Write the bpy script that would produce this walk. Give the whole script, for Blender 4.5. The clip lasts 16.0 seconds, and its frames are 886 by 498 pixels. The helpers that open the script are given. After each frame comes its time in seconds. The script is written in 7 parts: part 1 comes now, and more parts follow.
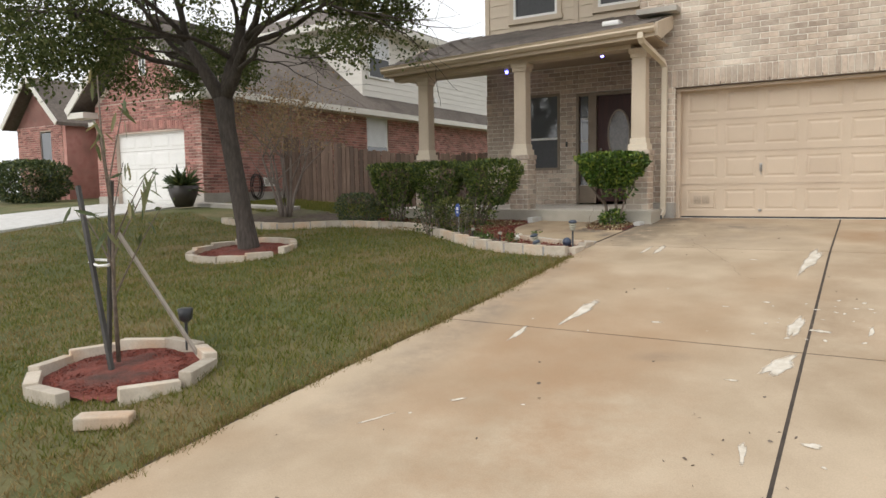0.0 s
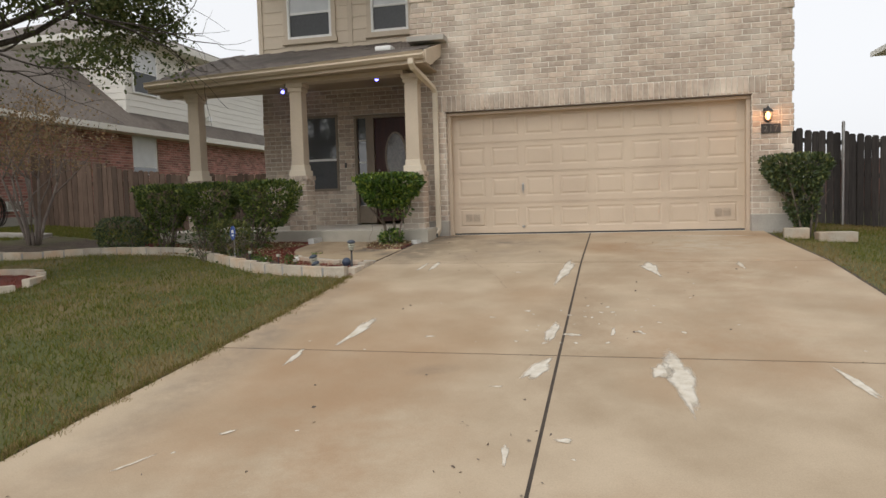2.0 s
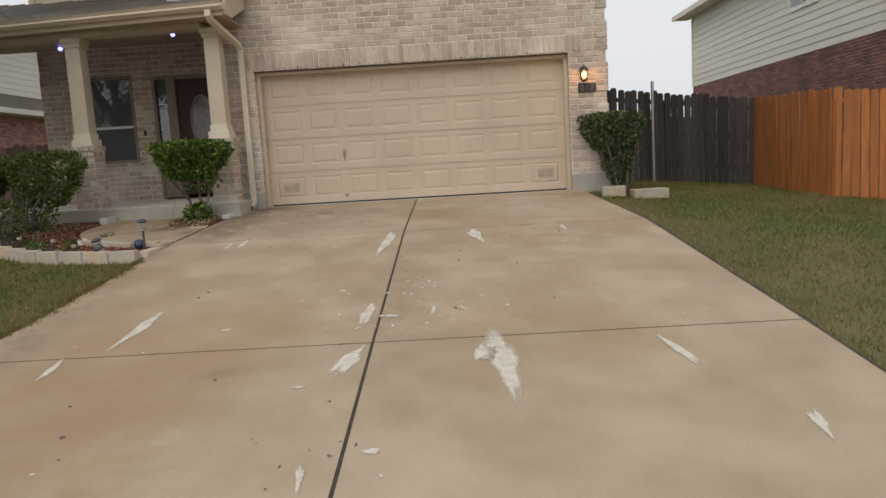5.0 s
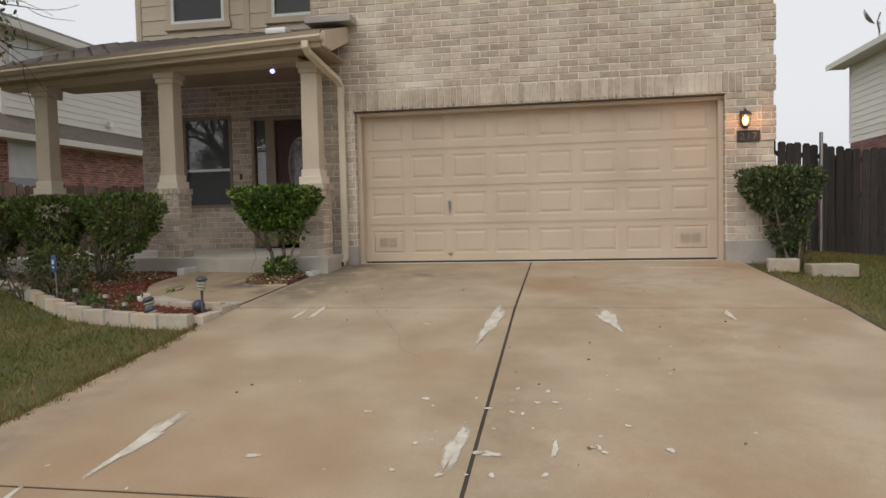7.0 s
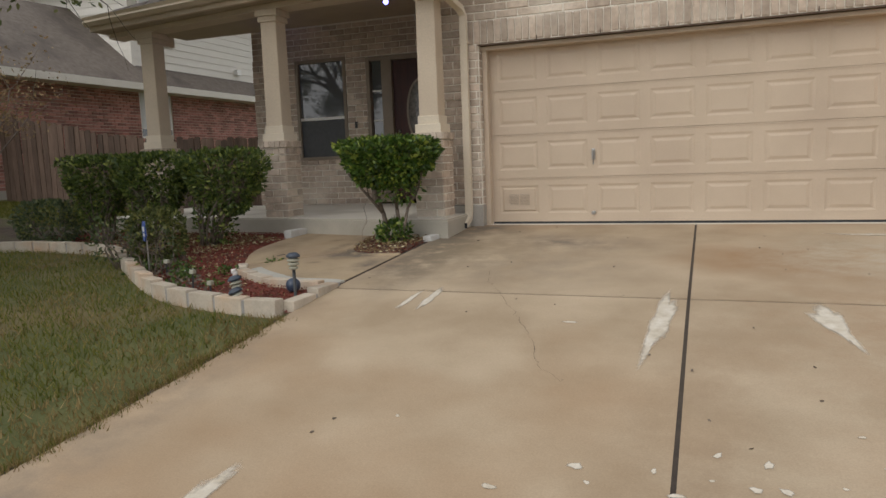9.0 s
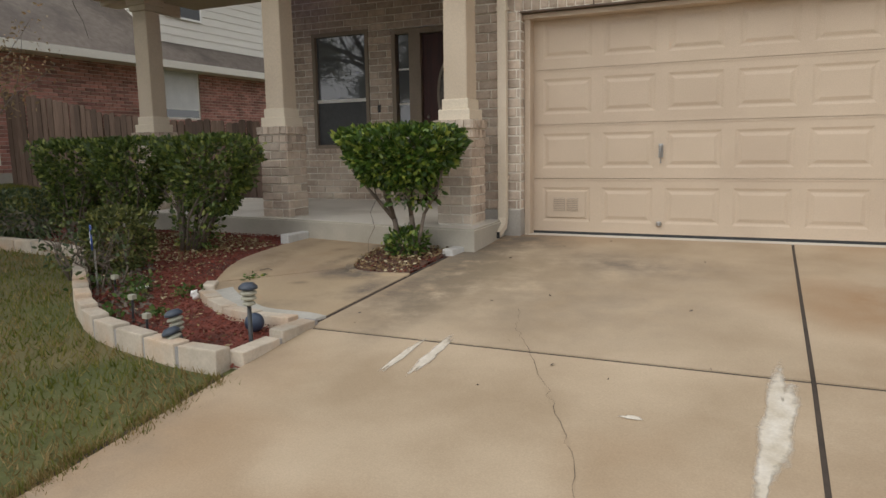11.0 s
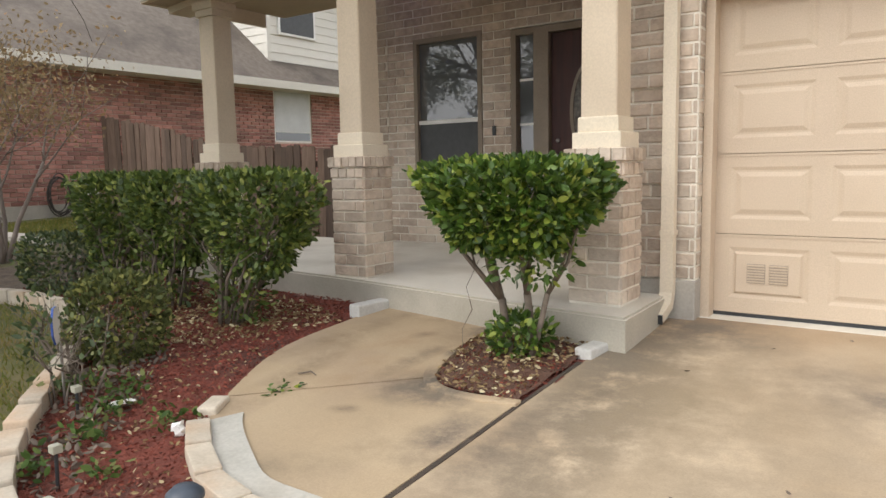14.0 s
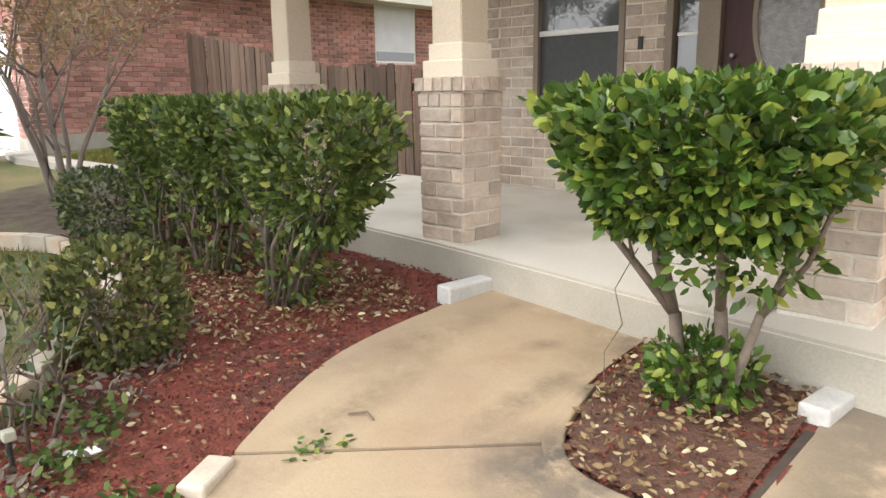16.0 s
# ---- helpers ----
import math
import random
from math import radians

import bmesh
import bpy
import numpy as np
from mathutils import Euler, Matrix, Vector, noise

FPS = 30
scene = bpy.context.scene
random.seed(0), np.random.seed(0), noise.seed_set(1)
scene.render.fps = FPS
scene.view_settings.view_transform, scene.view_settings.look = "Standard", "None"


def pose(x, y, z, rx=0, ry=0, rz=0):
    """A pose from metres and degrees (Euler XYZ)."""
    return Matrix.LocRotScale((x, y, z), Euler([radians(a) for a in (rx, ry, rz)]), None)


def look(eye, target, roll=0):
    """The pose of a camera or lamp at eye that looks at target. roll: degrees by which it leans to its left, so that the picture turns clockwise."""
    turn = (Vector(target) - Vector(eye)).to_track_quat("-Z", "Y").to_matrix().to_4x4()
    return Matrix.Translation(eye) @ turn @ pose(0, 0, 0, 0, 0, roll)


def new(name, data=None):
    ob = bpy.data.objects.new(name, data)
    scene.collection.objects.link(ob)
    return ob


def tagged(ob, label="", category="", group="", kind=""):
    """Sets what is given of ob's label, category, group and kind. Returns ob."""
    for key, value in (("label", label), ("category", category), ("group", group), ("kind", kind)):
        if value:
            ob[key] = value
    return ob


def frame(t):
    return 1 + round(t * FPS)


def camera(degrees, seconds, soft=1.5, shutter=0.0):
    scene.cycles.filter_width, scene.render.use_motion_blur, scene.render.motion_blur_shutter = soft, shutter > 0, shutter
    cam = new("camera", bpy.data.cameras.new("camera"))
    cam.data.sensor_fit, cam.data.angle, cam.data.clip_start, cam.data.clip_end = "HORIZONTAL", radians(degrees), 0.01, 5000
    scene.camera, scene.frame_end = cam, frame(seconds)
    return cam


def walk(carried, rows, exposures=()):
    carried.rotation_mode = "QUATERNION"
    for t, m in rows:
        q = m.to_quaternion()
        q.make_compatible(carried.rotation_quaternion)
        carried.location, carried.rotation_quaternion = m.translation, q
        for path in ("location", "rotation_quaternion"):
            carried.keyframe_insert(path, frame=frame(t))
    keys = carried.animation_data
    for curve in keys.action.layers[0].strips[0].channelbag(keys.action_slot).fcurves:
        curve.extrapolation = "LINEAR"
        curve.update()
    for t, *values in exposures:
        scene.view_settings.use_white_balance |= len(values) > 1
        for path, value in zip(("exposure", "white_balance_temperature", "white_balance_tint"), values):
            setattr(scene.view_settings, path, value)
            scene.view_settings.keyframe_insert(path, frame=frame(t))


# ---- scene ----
cam = camera(64.5, 16.0)
PATH = [
    (0, (-0.519, 0.738, 1.655), (-1.551, 2.442, 1.474), -1.0),
    (0.5, (-0.509, 0.77, 1.642), (-1.435, 2.532, 1.455), -1.0),
    (1, (-0.489, 0.794, 1.636), (-1.295, 2.614, 1.446), -1.3),
    (1.5, (-0.468, 0.799, 1.644), (-1.132, 2.678, 1.471), -1.8),
    (2, (-0.419, 0.815, 1.643), (-0.902, 2.751, 1.508), -1.7),
    (2.5, (-0.37, 0.806, 1.639), (-0.603, 2.789, 1.526), -1.4),
    (3, (-0.364, 0.804, 1.638), (-0.462, 2.799, 1.534), -1.3),
    (3.5, (-0.358, 0.828, 1.637), (-0.421, 2.825, 1.539), -1.8),
    (4, (-0.331, 0.891, 1.624), (-0.364, 2.887, 1.509), -3.1),
    (4.2, (-0.282, 0.99, 1.628), (-0.303, 2.98, 1.432), -3.4),
    (6.3, (-0.258, 2.626, 1.661), (-0.569, 4.585, 1.399), -2.8),
    (6.5, (-0.311, 2.809, 1.676), (-0.693, 4.762, 1.476), -2.5),
    (7, (-0.398, 3.229, 1.693), (-0.742, 5.198, 1.6), -1.3),
    (7.5, (-0.46, 3.661, 1.727), (-0.933, 5.599, 1.593), -0.4),
    (8, (-0.582, 4.036, 1.751), (-1.226, 5.916, 1.529), 0.5),
    (8.2, (-0.622, 4.135, 1.786), (-1.271, 6.013, 1.559), -0.6),
    (10.3, (-0.902, 5.676, 1.869), (-1.65, 7.51, 1.592), -2.1),
    (10.5, (-0.926, 5.827, 1.884), (-1.683, 7.658, 1.612), -1.7),
    (11, (-1.102, 6.164, 1.922), (-1.928, 7.962, 1.635), -1.0),
    (11.5, (-1.227, 6.54, 1.915), (-2.03, 8.352, 1.65), -2.0),
    (12, (-1.323, 6.86, 1.975), (-2.231, 8.621, 1.707), -0.8),
    (12.5, (-1.516, 7.165, 2.038), (-2.523, 8.872, 1.77), -0.0),
    (13, (-1.672, 7.509, 2.011), (-2.68, 9.226, 1.819), -1.5),
    (13.5, (-1.811, 7.812, 2.058), (-2.918, 9.469, 1.881), -1.3),
    (14, (-2.028, 8.112, 2.064), (-3.169, 9.738, 1.836), -1.1),
    (14.5, (-2.205, 8.444, 2.037), (-3.23, 10.138, 1.757), -2.1),
    (15, (-2.418, 8.725, 2.081), (-3.601, 10.297, 1.723), -2.5),
    (15.5, (-2.707, 9.003, 2.096), (-4.004, 10.471, 1.691), -1.8),
    (16, (-3.001, 9.322, 2.075), (-4.359, 10.726, 1.644), -0.8),
]
EXPOSURE = [(0, 0.28), (1.5, 0.05), (2.5, -0.12), (4, -0.22), (6.4, -0.36), (7, -0.27), (8, -0.24), (10.5, -0.12), (11.5, 0.0), (12.5, 0.22), (13.5, 0.59), (14.2, 0.77), (15, 0.86), (15.5, 1.12), (16, 1.37)]
walk(cam, [(t, look(eye, target, roll)) for t, eye, target, roll in PATH], EXPOSURE)

# ---- light ----
world = bpy.data.worlds.new("overcast_sky")
scene.world = world
world.use_nodes = True
wn, wl = world.node_tree.nodes, world.node_tree.links
wn.clear()
sky = wn.new("ShaderNodeTexSky")
sky.sky_type, sky.sun_disc = "NISHITA", False
sky.sun_elevation, sky.sun_rotation = radians(34), radians(203)
sky.dust_density, sky.air_density = 4.0, 1.0
grey = wn.new("ShaderNodeHueSaturation")
grey.inputs["Saturation"].default_value = 0.12
cloud = wn.new("ShaderNodeMix")
cloud.data_type = "RGBA"
cloud.inputs[0].default_value = 0.75
cloud.inputs[7].default_value = (11.4, 11.6, 12.0, 1)
back = wn.new("ShaderNodeBackground")
back.inputs["Strength"].default_value = 0.1
wout = wn.new("ShaderNodeOutputWorld")
wl.new(sky.outputs[0], grey.inputs["Color"])
wl.new(grey.outputs[0], cloud.inputs[6])
wl.new(cloud.outputs[2], back.inputs["Color"])
wl.new(back.outputs[0], wout.inputs["Surface"])
sun_data = bpy.data.lights.new("sun", "SUN")
sun_data.energy, sun_data.angle, sun_data.color = 0.9, radians(40), (1.0, 0.95, 0.88)
sun = new("sun", sun_data)
sun.matrix_world = look((-6, -14, 14.7), (0, 0, 0))


# ---- materials ----
def ramp_mix(nt, fac, a, b):
    m = nt.nodes.new("ShaderNodeMix")
    m.data_type = "RGBA"
    m.inputs[6].default_value = (*a, 1)
    m.inputs[7].default_value = (*b, 1)
    nt.links.new(fac, m.inputs[0])
    return m


def surface(name, a, b, scale=6.0, rough=0.8, bump=0.3, fine=60.0, c=None, metal=0.0, vary=0.0, stretch=(1, 1, 1), coat=0.0, size=0.004, third=1.0, spots=()):
    """A matt or glossy surface whose colour wanders between a and b, with stains of c, and a fine relief."""
    mt = bpy.data.materials.new(name)
    mt.use_nodes = True
    nt = mt.node_tree
    p = nt.nodes["Principled BSDF"]
    tc = nt.nodes.new("ShaderNodeNewGeometry")
    mp = nt.nodes.new("ShaderNodeMapping")
    mp.inputs["Scale"].default_value = stretch
    nt.links.new(tc.outputs["Position"], mp.inputs["Vector"])
    n1 = nt.nodes.new("ShaderNodeTexNoise")
    n1.inputs["Scale"].default_value, n1.inputs["Detail"].default_value = scale, 6
    n2 = nt.nodes.new("ShaderNodeTexNoise")
    n2.inputs["Scale"].default_value, n2.inputs["Detail"].default_value = fine, 4
    for n in (n1, n2):
        nt.links.new(mp.outputs[0], n.inputs["Vector"])
    st = nt.nodes.new("ShaderNodeMapRange")
    st.inputs[1].default_value, st.inputs[2].default_value = 0.3, 0.7
    nt.links.new(n1.outputs[0], st.inputs[0])
    col = ramp_mix(nt, st.outputs[0], a, b).outputs[2]
    if c:
        n3 = nt.nodes.new("ShaderNodeTexNoise")
        n3.inputs["Scale"].default_value, n3.inputs["Detail"].default_value = third, 5
        nt.links.new(mp.outputs[0], n3.inputs["Vector"])
        r3 = nt.nodes.new("ShaderNodeMapRange")
        r3.inputs[1].default_value, r3.inputs[2].default_value = 0.48, 0.72
        nt.links.new(n3.outputs[0], r3.inputs[0])
        m3 = ramp_mix(nt, r3.outputs[0], a, c)
        nt.links.new(col, m3.inputs[6])
        col = m3.outputs[2]
    for (sx, sy, rx, ry, turn, tint, amount) in spots:
        # a tinted spot with a ragged edge, at its place on the ground
        sm = nt.nodes.new("ShaderNodeMapping")
        sm.vector_type = "TEXTURE"
        sm.inputs["Location"].default_value = (sx, sy, 0.9)
        sm.inputs["Rotation"].default_value = (0, 0, radians(turn))
        sm.inputs["Scale"].default_value = (rx, ry, 4.0)
        nt.links.new(tc.outputs["Position"], sm.inputs["Vector"])
        sg = nt.nodes.new("ShaderNodeTexGradient")
        sg.gradient_type = "SPHERICAL"
        nt.links.new(sm.outputs[0], sg.inputs["Vector"])
        sn = nt.nodes.new("ShaderNodeTexNoise")
        sn.inputs["Scale"].default_value, sn.inputs["Detail"].default_value, sn.inputs["Roughness"].default_value = 3.2, 8, 0.7
        nt.links.new(tc.outputs["Position"], sn.inputs["Vector"])
        sr = nt.nodes.new("ShaderNodeMapRange")
        sr.inputs[1].default_value, sr.inputs[2].default_value, sr.inputs[4].default_value = 0.36, 0.66, amount * 2.0
        nt.links.new(sn.outputs[0], sr.inputs[0])
        sx_ = nt.nodes.new("ShaderNodeMath")
        sx_.operation, sx_.use_clamp = "MULTIPLY", True
        nt.links.new(sg.outputs[1], sx_.inputs[0])
        nt.links.new(sr.outputs[0], sx_.inputs[1])
        ms = ramp_mix(nt, sx_.outputs[0], a, tint)
        nt.links.new(col, ms.inputs[6])
        col = ms.outputs[2]
    # grain and the differences from piece to piece
    hs = nt.nodes.new("ShaderNodeHueSaturation")
    nt.links.new(col, hs.inputs["Color"])
    gr = nt.nodes.new("ShaderNodeMapRange")
    gr.inputs[3].default_value, gr.inputs[4].default_value = 0.82, 1.18
    nt.links.new(n2.outputs[0], gr.inputs[0])
    val = gr.outputs[0]
    if vary:
        oi = nt.nodes.new("ShaderNodeObjectInfo")
        ad = nt.nodes.new("ShaderNodeMath")
        ad.operation = "ADD"
        nt.links.new(oi.outputs["Random"], ad.inputs[0])
        nt.links.new(tc.outputs["Random Per Island"], ad.inputs[1])
        fr = nt.nodes.new("ShaderNodeMath")
        fr.operation = "FRACT"
        nt.links.new(ad.outputs[0], fr.inputs[0])
        vr = nt.nodes.new("ShaderNodeMapRange")
        vr.inputs[3].default_value, vr.inputs[4].default_value = 1 - vary, 1 + vary
        nt.links.new(fr.outputs[0], vr.inputs[0])
        mu = nt.nodes.new("ShaderNodeMath")
        mu.operation = "MULTIPLY"
        nt.links.new(val, mu.inputs[0])
        nt.links.new(vr.outputs[0], mu.inputs[1])
        val = mu.outputs[0]
    nt.links.new(val, hs.inputs["Value"])
    nt.links.new(hs.outputs[0], p.inputs["Base Color"])
    p.inputs["Roughness"].default_value = rough
    p.inputs["Metallic"].default_value = metal
    p.inputs["Coat Weight"].default_value = coat
    if bump:
        bp = nt.nodes.new("ShaderNodeBump")
        bp.inputs["Strength"].default_value, bp.inputs["Distance"].default_value = bump, size
        nt.links.new(n2.outputs[0], bp.inputs["Height"])
        nt.links.new(bp.outputs[0], p.inputs["Normal"])
    return mt


def foliage(name, a, b, c, rough=0.45, trans=0.25):
    """Leaves: each one a colour between a and b, a few of c, a little light coming through."""
    mt = bpy.data.materials.new(name)
    mt.use_nodes = True
    nt = mt.node_tree
    p = nt.nodes["Principled BSDF"]
    ge = nt.nodes.new("ShaderNodeNewGeometry")
    oi = nt.nodes.new("ShaderNodeObjectInfo")
    ad = nt.nodes.new("ShaderNodeMath")
    ad.operation = "ADD"
    nt.links.new(oi.outputs["Random"], ad.inputs[0])
    nt.links.new(ge.outputs["Random Per Island"], ad.inputs[1])
    fr = nt.nodes.new("ShaderNodeMath")
    fr.operation = "FRACT"
    nt.links.new(ad.outputs[0], fr.inputs[0])
    cr = nt.nodes.new("ShaderNodeValToRGB")
    cr.color_ramp.elements[0].color, cr.color_ramp.elements[1].color = (*a, 1), (*c, 1)
    e = cr.color_ramp.elements.new(0.72)
    e.color = (*b, 1)
    nt.links.new(fr.outputs[0], cr.inputs[0])
    nt.links.new(cr.outputs[0], p.inputs["Base Color"])
    p.inputs["Roughness"].default_value = rough
    p.inputs["Specular IOR Level"].default_value = 0.5 if rough < 0.55 else 0.15
    tr = nt.nodes.new("ShaderNodeBsdfTranslucent")
    nt.links.new(cr.outputs[0], tr.inputs["Color"])
    mx = nt.nodes.new("ShaderNodeMixShader")
    mx.inputs[0].default_value = trans
    nt.links.new(p.outputs[0], mx.inputs[1])
    nt.links.new(tr.outputs[0], mx.inputs[2])
    nt.links.new(mx.outputs[0], nt.nodes["Material Output"].inputs["Surface"])
    return mt


def glow(name, col, power):
    mt = bpy.data.materials.new(name)
    mt.use_nodes = True
    p = mt.node_tree.nodes["Principled BSDF"]
    p.inputs["Base Color"].default_value = (*col, 1)
    p.inputs["Emission Color"].default_value = (*col, 1)
    p.inputs["Emission Strength"].default_value = power
    return mt


def glass(name, tint, rough=0.03):
    mt = bpy.data.materials.new(name)
    mt.use_nodes = True
    p = mt.node_tree.nodes["Principled BSDF"]
    p.inputs["Base Color"].default_value = (*tint, 1)
    p.inputs["Roughness"].default_value = rough
    p.inputs["Transmission Weight"].default_value = 0.0
    p.inputs["Specular IOR Level"].default_value = 0.8
    p.inputs["Coat Weight"].default_value = 0.6
    p.inputs["Coat Roughness"].default_value = 0.02
    return mt


M_CONCRETE = surface("driveway_concrete", (0.37, 0.28, 0.183), (0.51, 0.405, 0.285), 1.5, 0.75, 0.25, 120, c=(0.35, 0.225, 0.125), third=0.45, vary=0.03,
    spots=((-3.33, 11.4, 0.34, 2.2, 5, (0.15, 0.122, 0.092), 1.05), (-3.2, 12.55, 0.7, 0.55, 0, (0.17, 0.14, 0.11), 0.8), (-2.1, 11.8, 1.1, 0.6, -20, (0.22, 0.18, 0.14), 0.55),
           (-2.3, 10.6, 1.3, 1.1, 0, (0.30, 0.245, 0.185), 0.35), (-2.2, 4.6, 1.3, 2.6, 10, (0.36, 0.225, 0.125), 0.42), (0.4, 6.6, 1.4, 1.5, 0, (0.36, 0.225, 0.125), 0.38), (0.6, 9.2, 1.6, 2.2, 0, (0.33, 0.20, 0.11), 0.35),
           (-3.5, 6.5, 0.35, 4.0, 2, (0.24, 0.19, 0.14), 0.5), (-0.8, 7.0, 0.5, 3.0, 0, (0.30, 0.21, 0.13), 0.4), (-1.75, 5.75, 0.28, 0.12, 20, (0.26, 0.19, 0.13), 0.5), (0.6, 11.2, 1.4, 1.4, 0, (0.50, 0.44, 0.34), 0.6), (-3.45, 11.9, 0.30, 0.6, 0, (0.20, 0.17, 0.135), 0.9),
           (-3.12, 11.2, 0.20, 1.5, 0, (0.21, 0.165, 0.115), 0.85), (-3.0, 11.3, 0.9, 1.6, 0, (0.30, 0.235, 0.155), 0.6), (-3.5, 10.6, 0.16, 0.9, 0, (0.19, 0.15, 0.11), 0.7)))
M_WALK = surface("walkway_concrete", (0.385, 0.285, 0.178), (0.475, 0.37, 0.245), 1.6, 0.75, 0.25, 110, c=(0.36, 0.27, 0.19), third=1.2,
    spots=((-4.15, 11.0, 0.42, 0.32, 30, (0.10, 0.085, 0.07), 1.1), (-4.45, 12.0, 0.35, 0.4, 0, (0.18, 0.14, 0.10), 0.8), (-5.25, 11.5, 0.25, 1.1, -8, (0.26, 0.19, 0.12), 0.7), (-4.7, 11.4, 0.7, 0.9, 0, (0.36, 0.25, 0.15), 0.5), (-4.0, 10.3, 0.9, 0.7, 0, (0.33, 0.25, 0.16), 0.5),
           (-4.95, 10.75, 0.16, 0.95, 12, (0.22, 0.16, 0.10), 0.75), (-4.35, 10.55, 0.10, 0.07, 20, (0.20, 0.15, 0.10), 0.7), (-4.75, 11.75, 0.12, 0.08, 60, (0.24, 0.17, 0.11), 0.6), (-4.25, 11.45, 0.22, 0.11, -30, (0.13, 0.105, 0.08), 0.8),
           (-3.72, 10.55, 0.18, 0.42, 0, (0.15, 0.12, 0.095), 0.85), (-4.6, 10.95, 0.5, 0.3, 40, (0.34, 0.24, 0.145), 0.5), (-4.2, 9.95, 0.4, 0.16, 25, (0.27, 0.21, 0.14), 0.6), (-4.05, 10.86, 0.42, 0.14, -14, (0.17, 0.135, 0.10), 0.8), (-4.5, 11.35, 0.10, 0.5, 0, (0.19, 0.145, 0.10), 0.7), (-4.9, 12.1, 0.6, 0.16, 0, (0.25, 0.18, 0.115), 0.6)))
M_JOINT = surface("joint_dirt", (0.045, 0.035, 0.028), (0.08, 0.06, 0.045), 8, 0.95, 0.5, 70)
M_PATCH = surface("white_paint_patch", (0.56, 0.49, 0.38), (0.74, 0.69, 0.60), 14, 0.8, 0.2, 90)
pn = M_PATCH.node_tree
wa = pn.nodes.new("ShaderNodeAttribute")
wa.attribute_name = "wear"
wz = pn.nodes.new("ShaderNodeTexNoise")
wz.inputs["Scale"].default_value, wz.inputs["Detail"].default_value, wz.inputs["Roughness"].default_value = 26, 6, 0.7
wg = pn.nodes.new("ShaderNodeNewGeometry")
pn.links.new(wg.outputs["Position"], wz.inputs["Vector"])
wm = pn.nodes.new("ShaderNodeMath")
wm.operation = "ADD"
pn.links.new(wa.outputs["Fac"], wm.inputs[0])
pn.links.new(wz.outputs[0], wm.inputs[1])
wr = pn.nodes.new("ShaderNodeMapRange")
wr.inputs[1].default_value, wr.inputs[2].default_value, wr.inputs[4].default_value = 0.62, 1.25, 0.95
pn.links.new(wm.outputs[0], wr.inputs[0])
pn.links.new(wr.outputs[0], pn.nodes["Principled BSDF"].inputs["Alpha"])
M_SLAB = surface("porch_concrete", (0.64, 0.60, 0.52), (0.71, 0.67, 0.59), 1.4, 0.7, 0.08, 100, c=(0.47, 0.42, 0.34))
M_FOOT = surface("foundation_concrete", (0.36, 0.33, 0.29), (0.46, 0.43, 0.38), 3, 0.85, 0.4, 50)
M_SOIL = surface("lawn_soil", (0.075, 0.088, 0.026), (0.125, 0.125, 0.042), 2.2, 0.95, 0.6, 40, c=(0.19, 0.145, 0.07), size=0.02, third=0.9)
M_GRASS = foliage("grass_blades", (0.082, 0.110, 0.016), (0.165, 0.165, 0.034), (0.31, 0.245, 0.09), 0.6, 0.3)
M_GRASS_DRY = foliage("dry_grass_blades", (0.18, 0.135, 0.048), (0.28, 0.20, 0.085), (0.38, 0.285, 0.14), 0.7, 0.3)
M_MULCH = surface("red_mulch", (0.13, 0.036, 0.025), (0.24, 0.064, 0.042), 16, 0.95, 0.9, 70, c=(0.062, 0.038, 0.029), size=0.02, third=2.6)
M_EARTH = surface("dark_earth", (0.06, 0.042, 0.03), (0.11, 0.08, 0.055), 9, 0.95, 0.9, 50, c=(0.10, 0.10, 0.04), size=0.02, third=1.5)
M_CHIP = surface("mulch_chip", (0.135, 0.032, 0.021), (0.225, 0.058, 0.036), 30, 0.9, 0.4, 80, vary=0.5)
M_LITTER = foliage("fallen_leaves", (0.16, 0.095, 0.05), (0.34, 0.25, 0.13), (0.58, 0.52, 0.34), 0.7, 0.1)
M_BRICK = surface("tan_brick", (0.40, 0.315, 0.245), (0.55, 0.45, 0.36), 13, 0.88, 0.95, 38, c=(0.64, 0.56, 0.465), vary=0.19, size=0.008, third=1.6)
M_MORTAR = surface("pale_mortar", (0.70, 0.655, 0.57), (0.80, 0.755, 0.67), 8, 0.92, 0.5, 90)
M_BRICK_RED = surface("red_brick", (0.355, 0.160, 0.136), (0.46, 0.247, 0.205), 4, 0.88, 0.5, 45, c=(0.29, 0.15, 0.125), vary=0.38, size=0.006, third=2.0)
M_BRICK_BROWN = surface("brown_brick", (0.20, 0.098, 0.083), (0.28, 0.145, 0.12), 4, 0.88, 0.5, 45, c=(0.14, 0.08, 0.072), vary=0.3, size=0.006, third=2.0)
M_MORTAR_BROWN = surface("dark_mortar", (0.27, 0.20, 0.17), (0.34, 0.26, 0.22), 8, 0.92, 0.5, 90)
M_MORTAR_RED = surface("brown_mortar", (0.54, 0.44, 0.37), (0.62, 0.51, 0.43), 8, 0.92, 0.5, 90)
M_TRIM = surface("tan_trim_paint", (0.55, 0.452, 0.338), (0.59, 0.49, 0.372), 3, 0.55, 0.12, 70)
M_COLUMN = surface("cream_column_paint", (0.66, 0.57, 0.44), (0.71, 0.62, 0.49), 3, 0.6, 0.12, 80)
M_GARAGE = surface("beige_door_paint", (0.54, 0.434, 0.324), (0.58, 0.468, 0.354), 2.2, 0.6, 0.08, 140, c=(0.50, 0.395, 0.298))
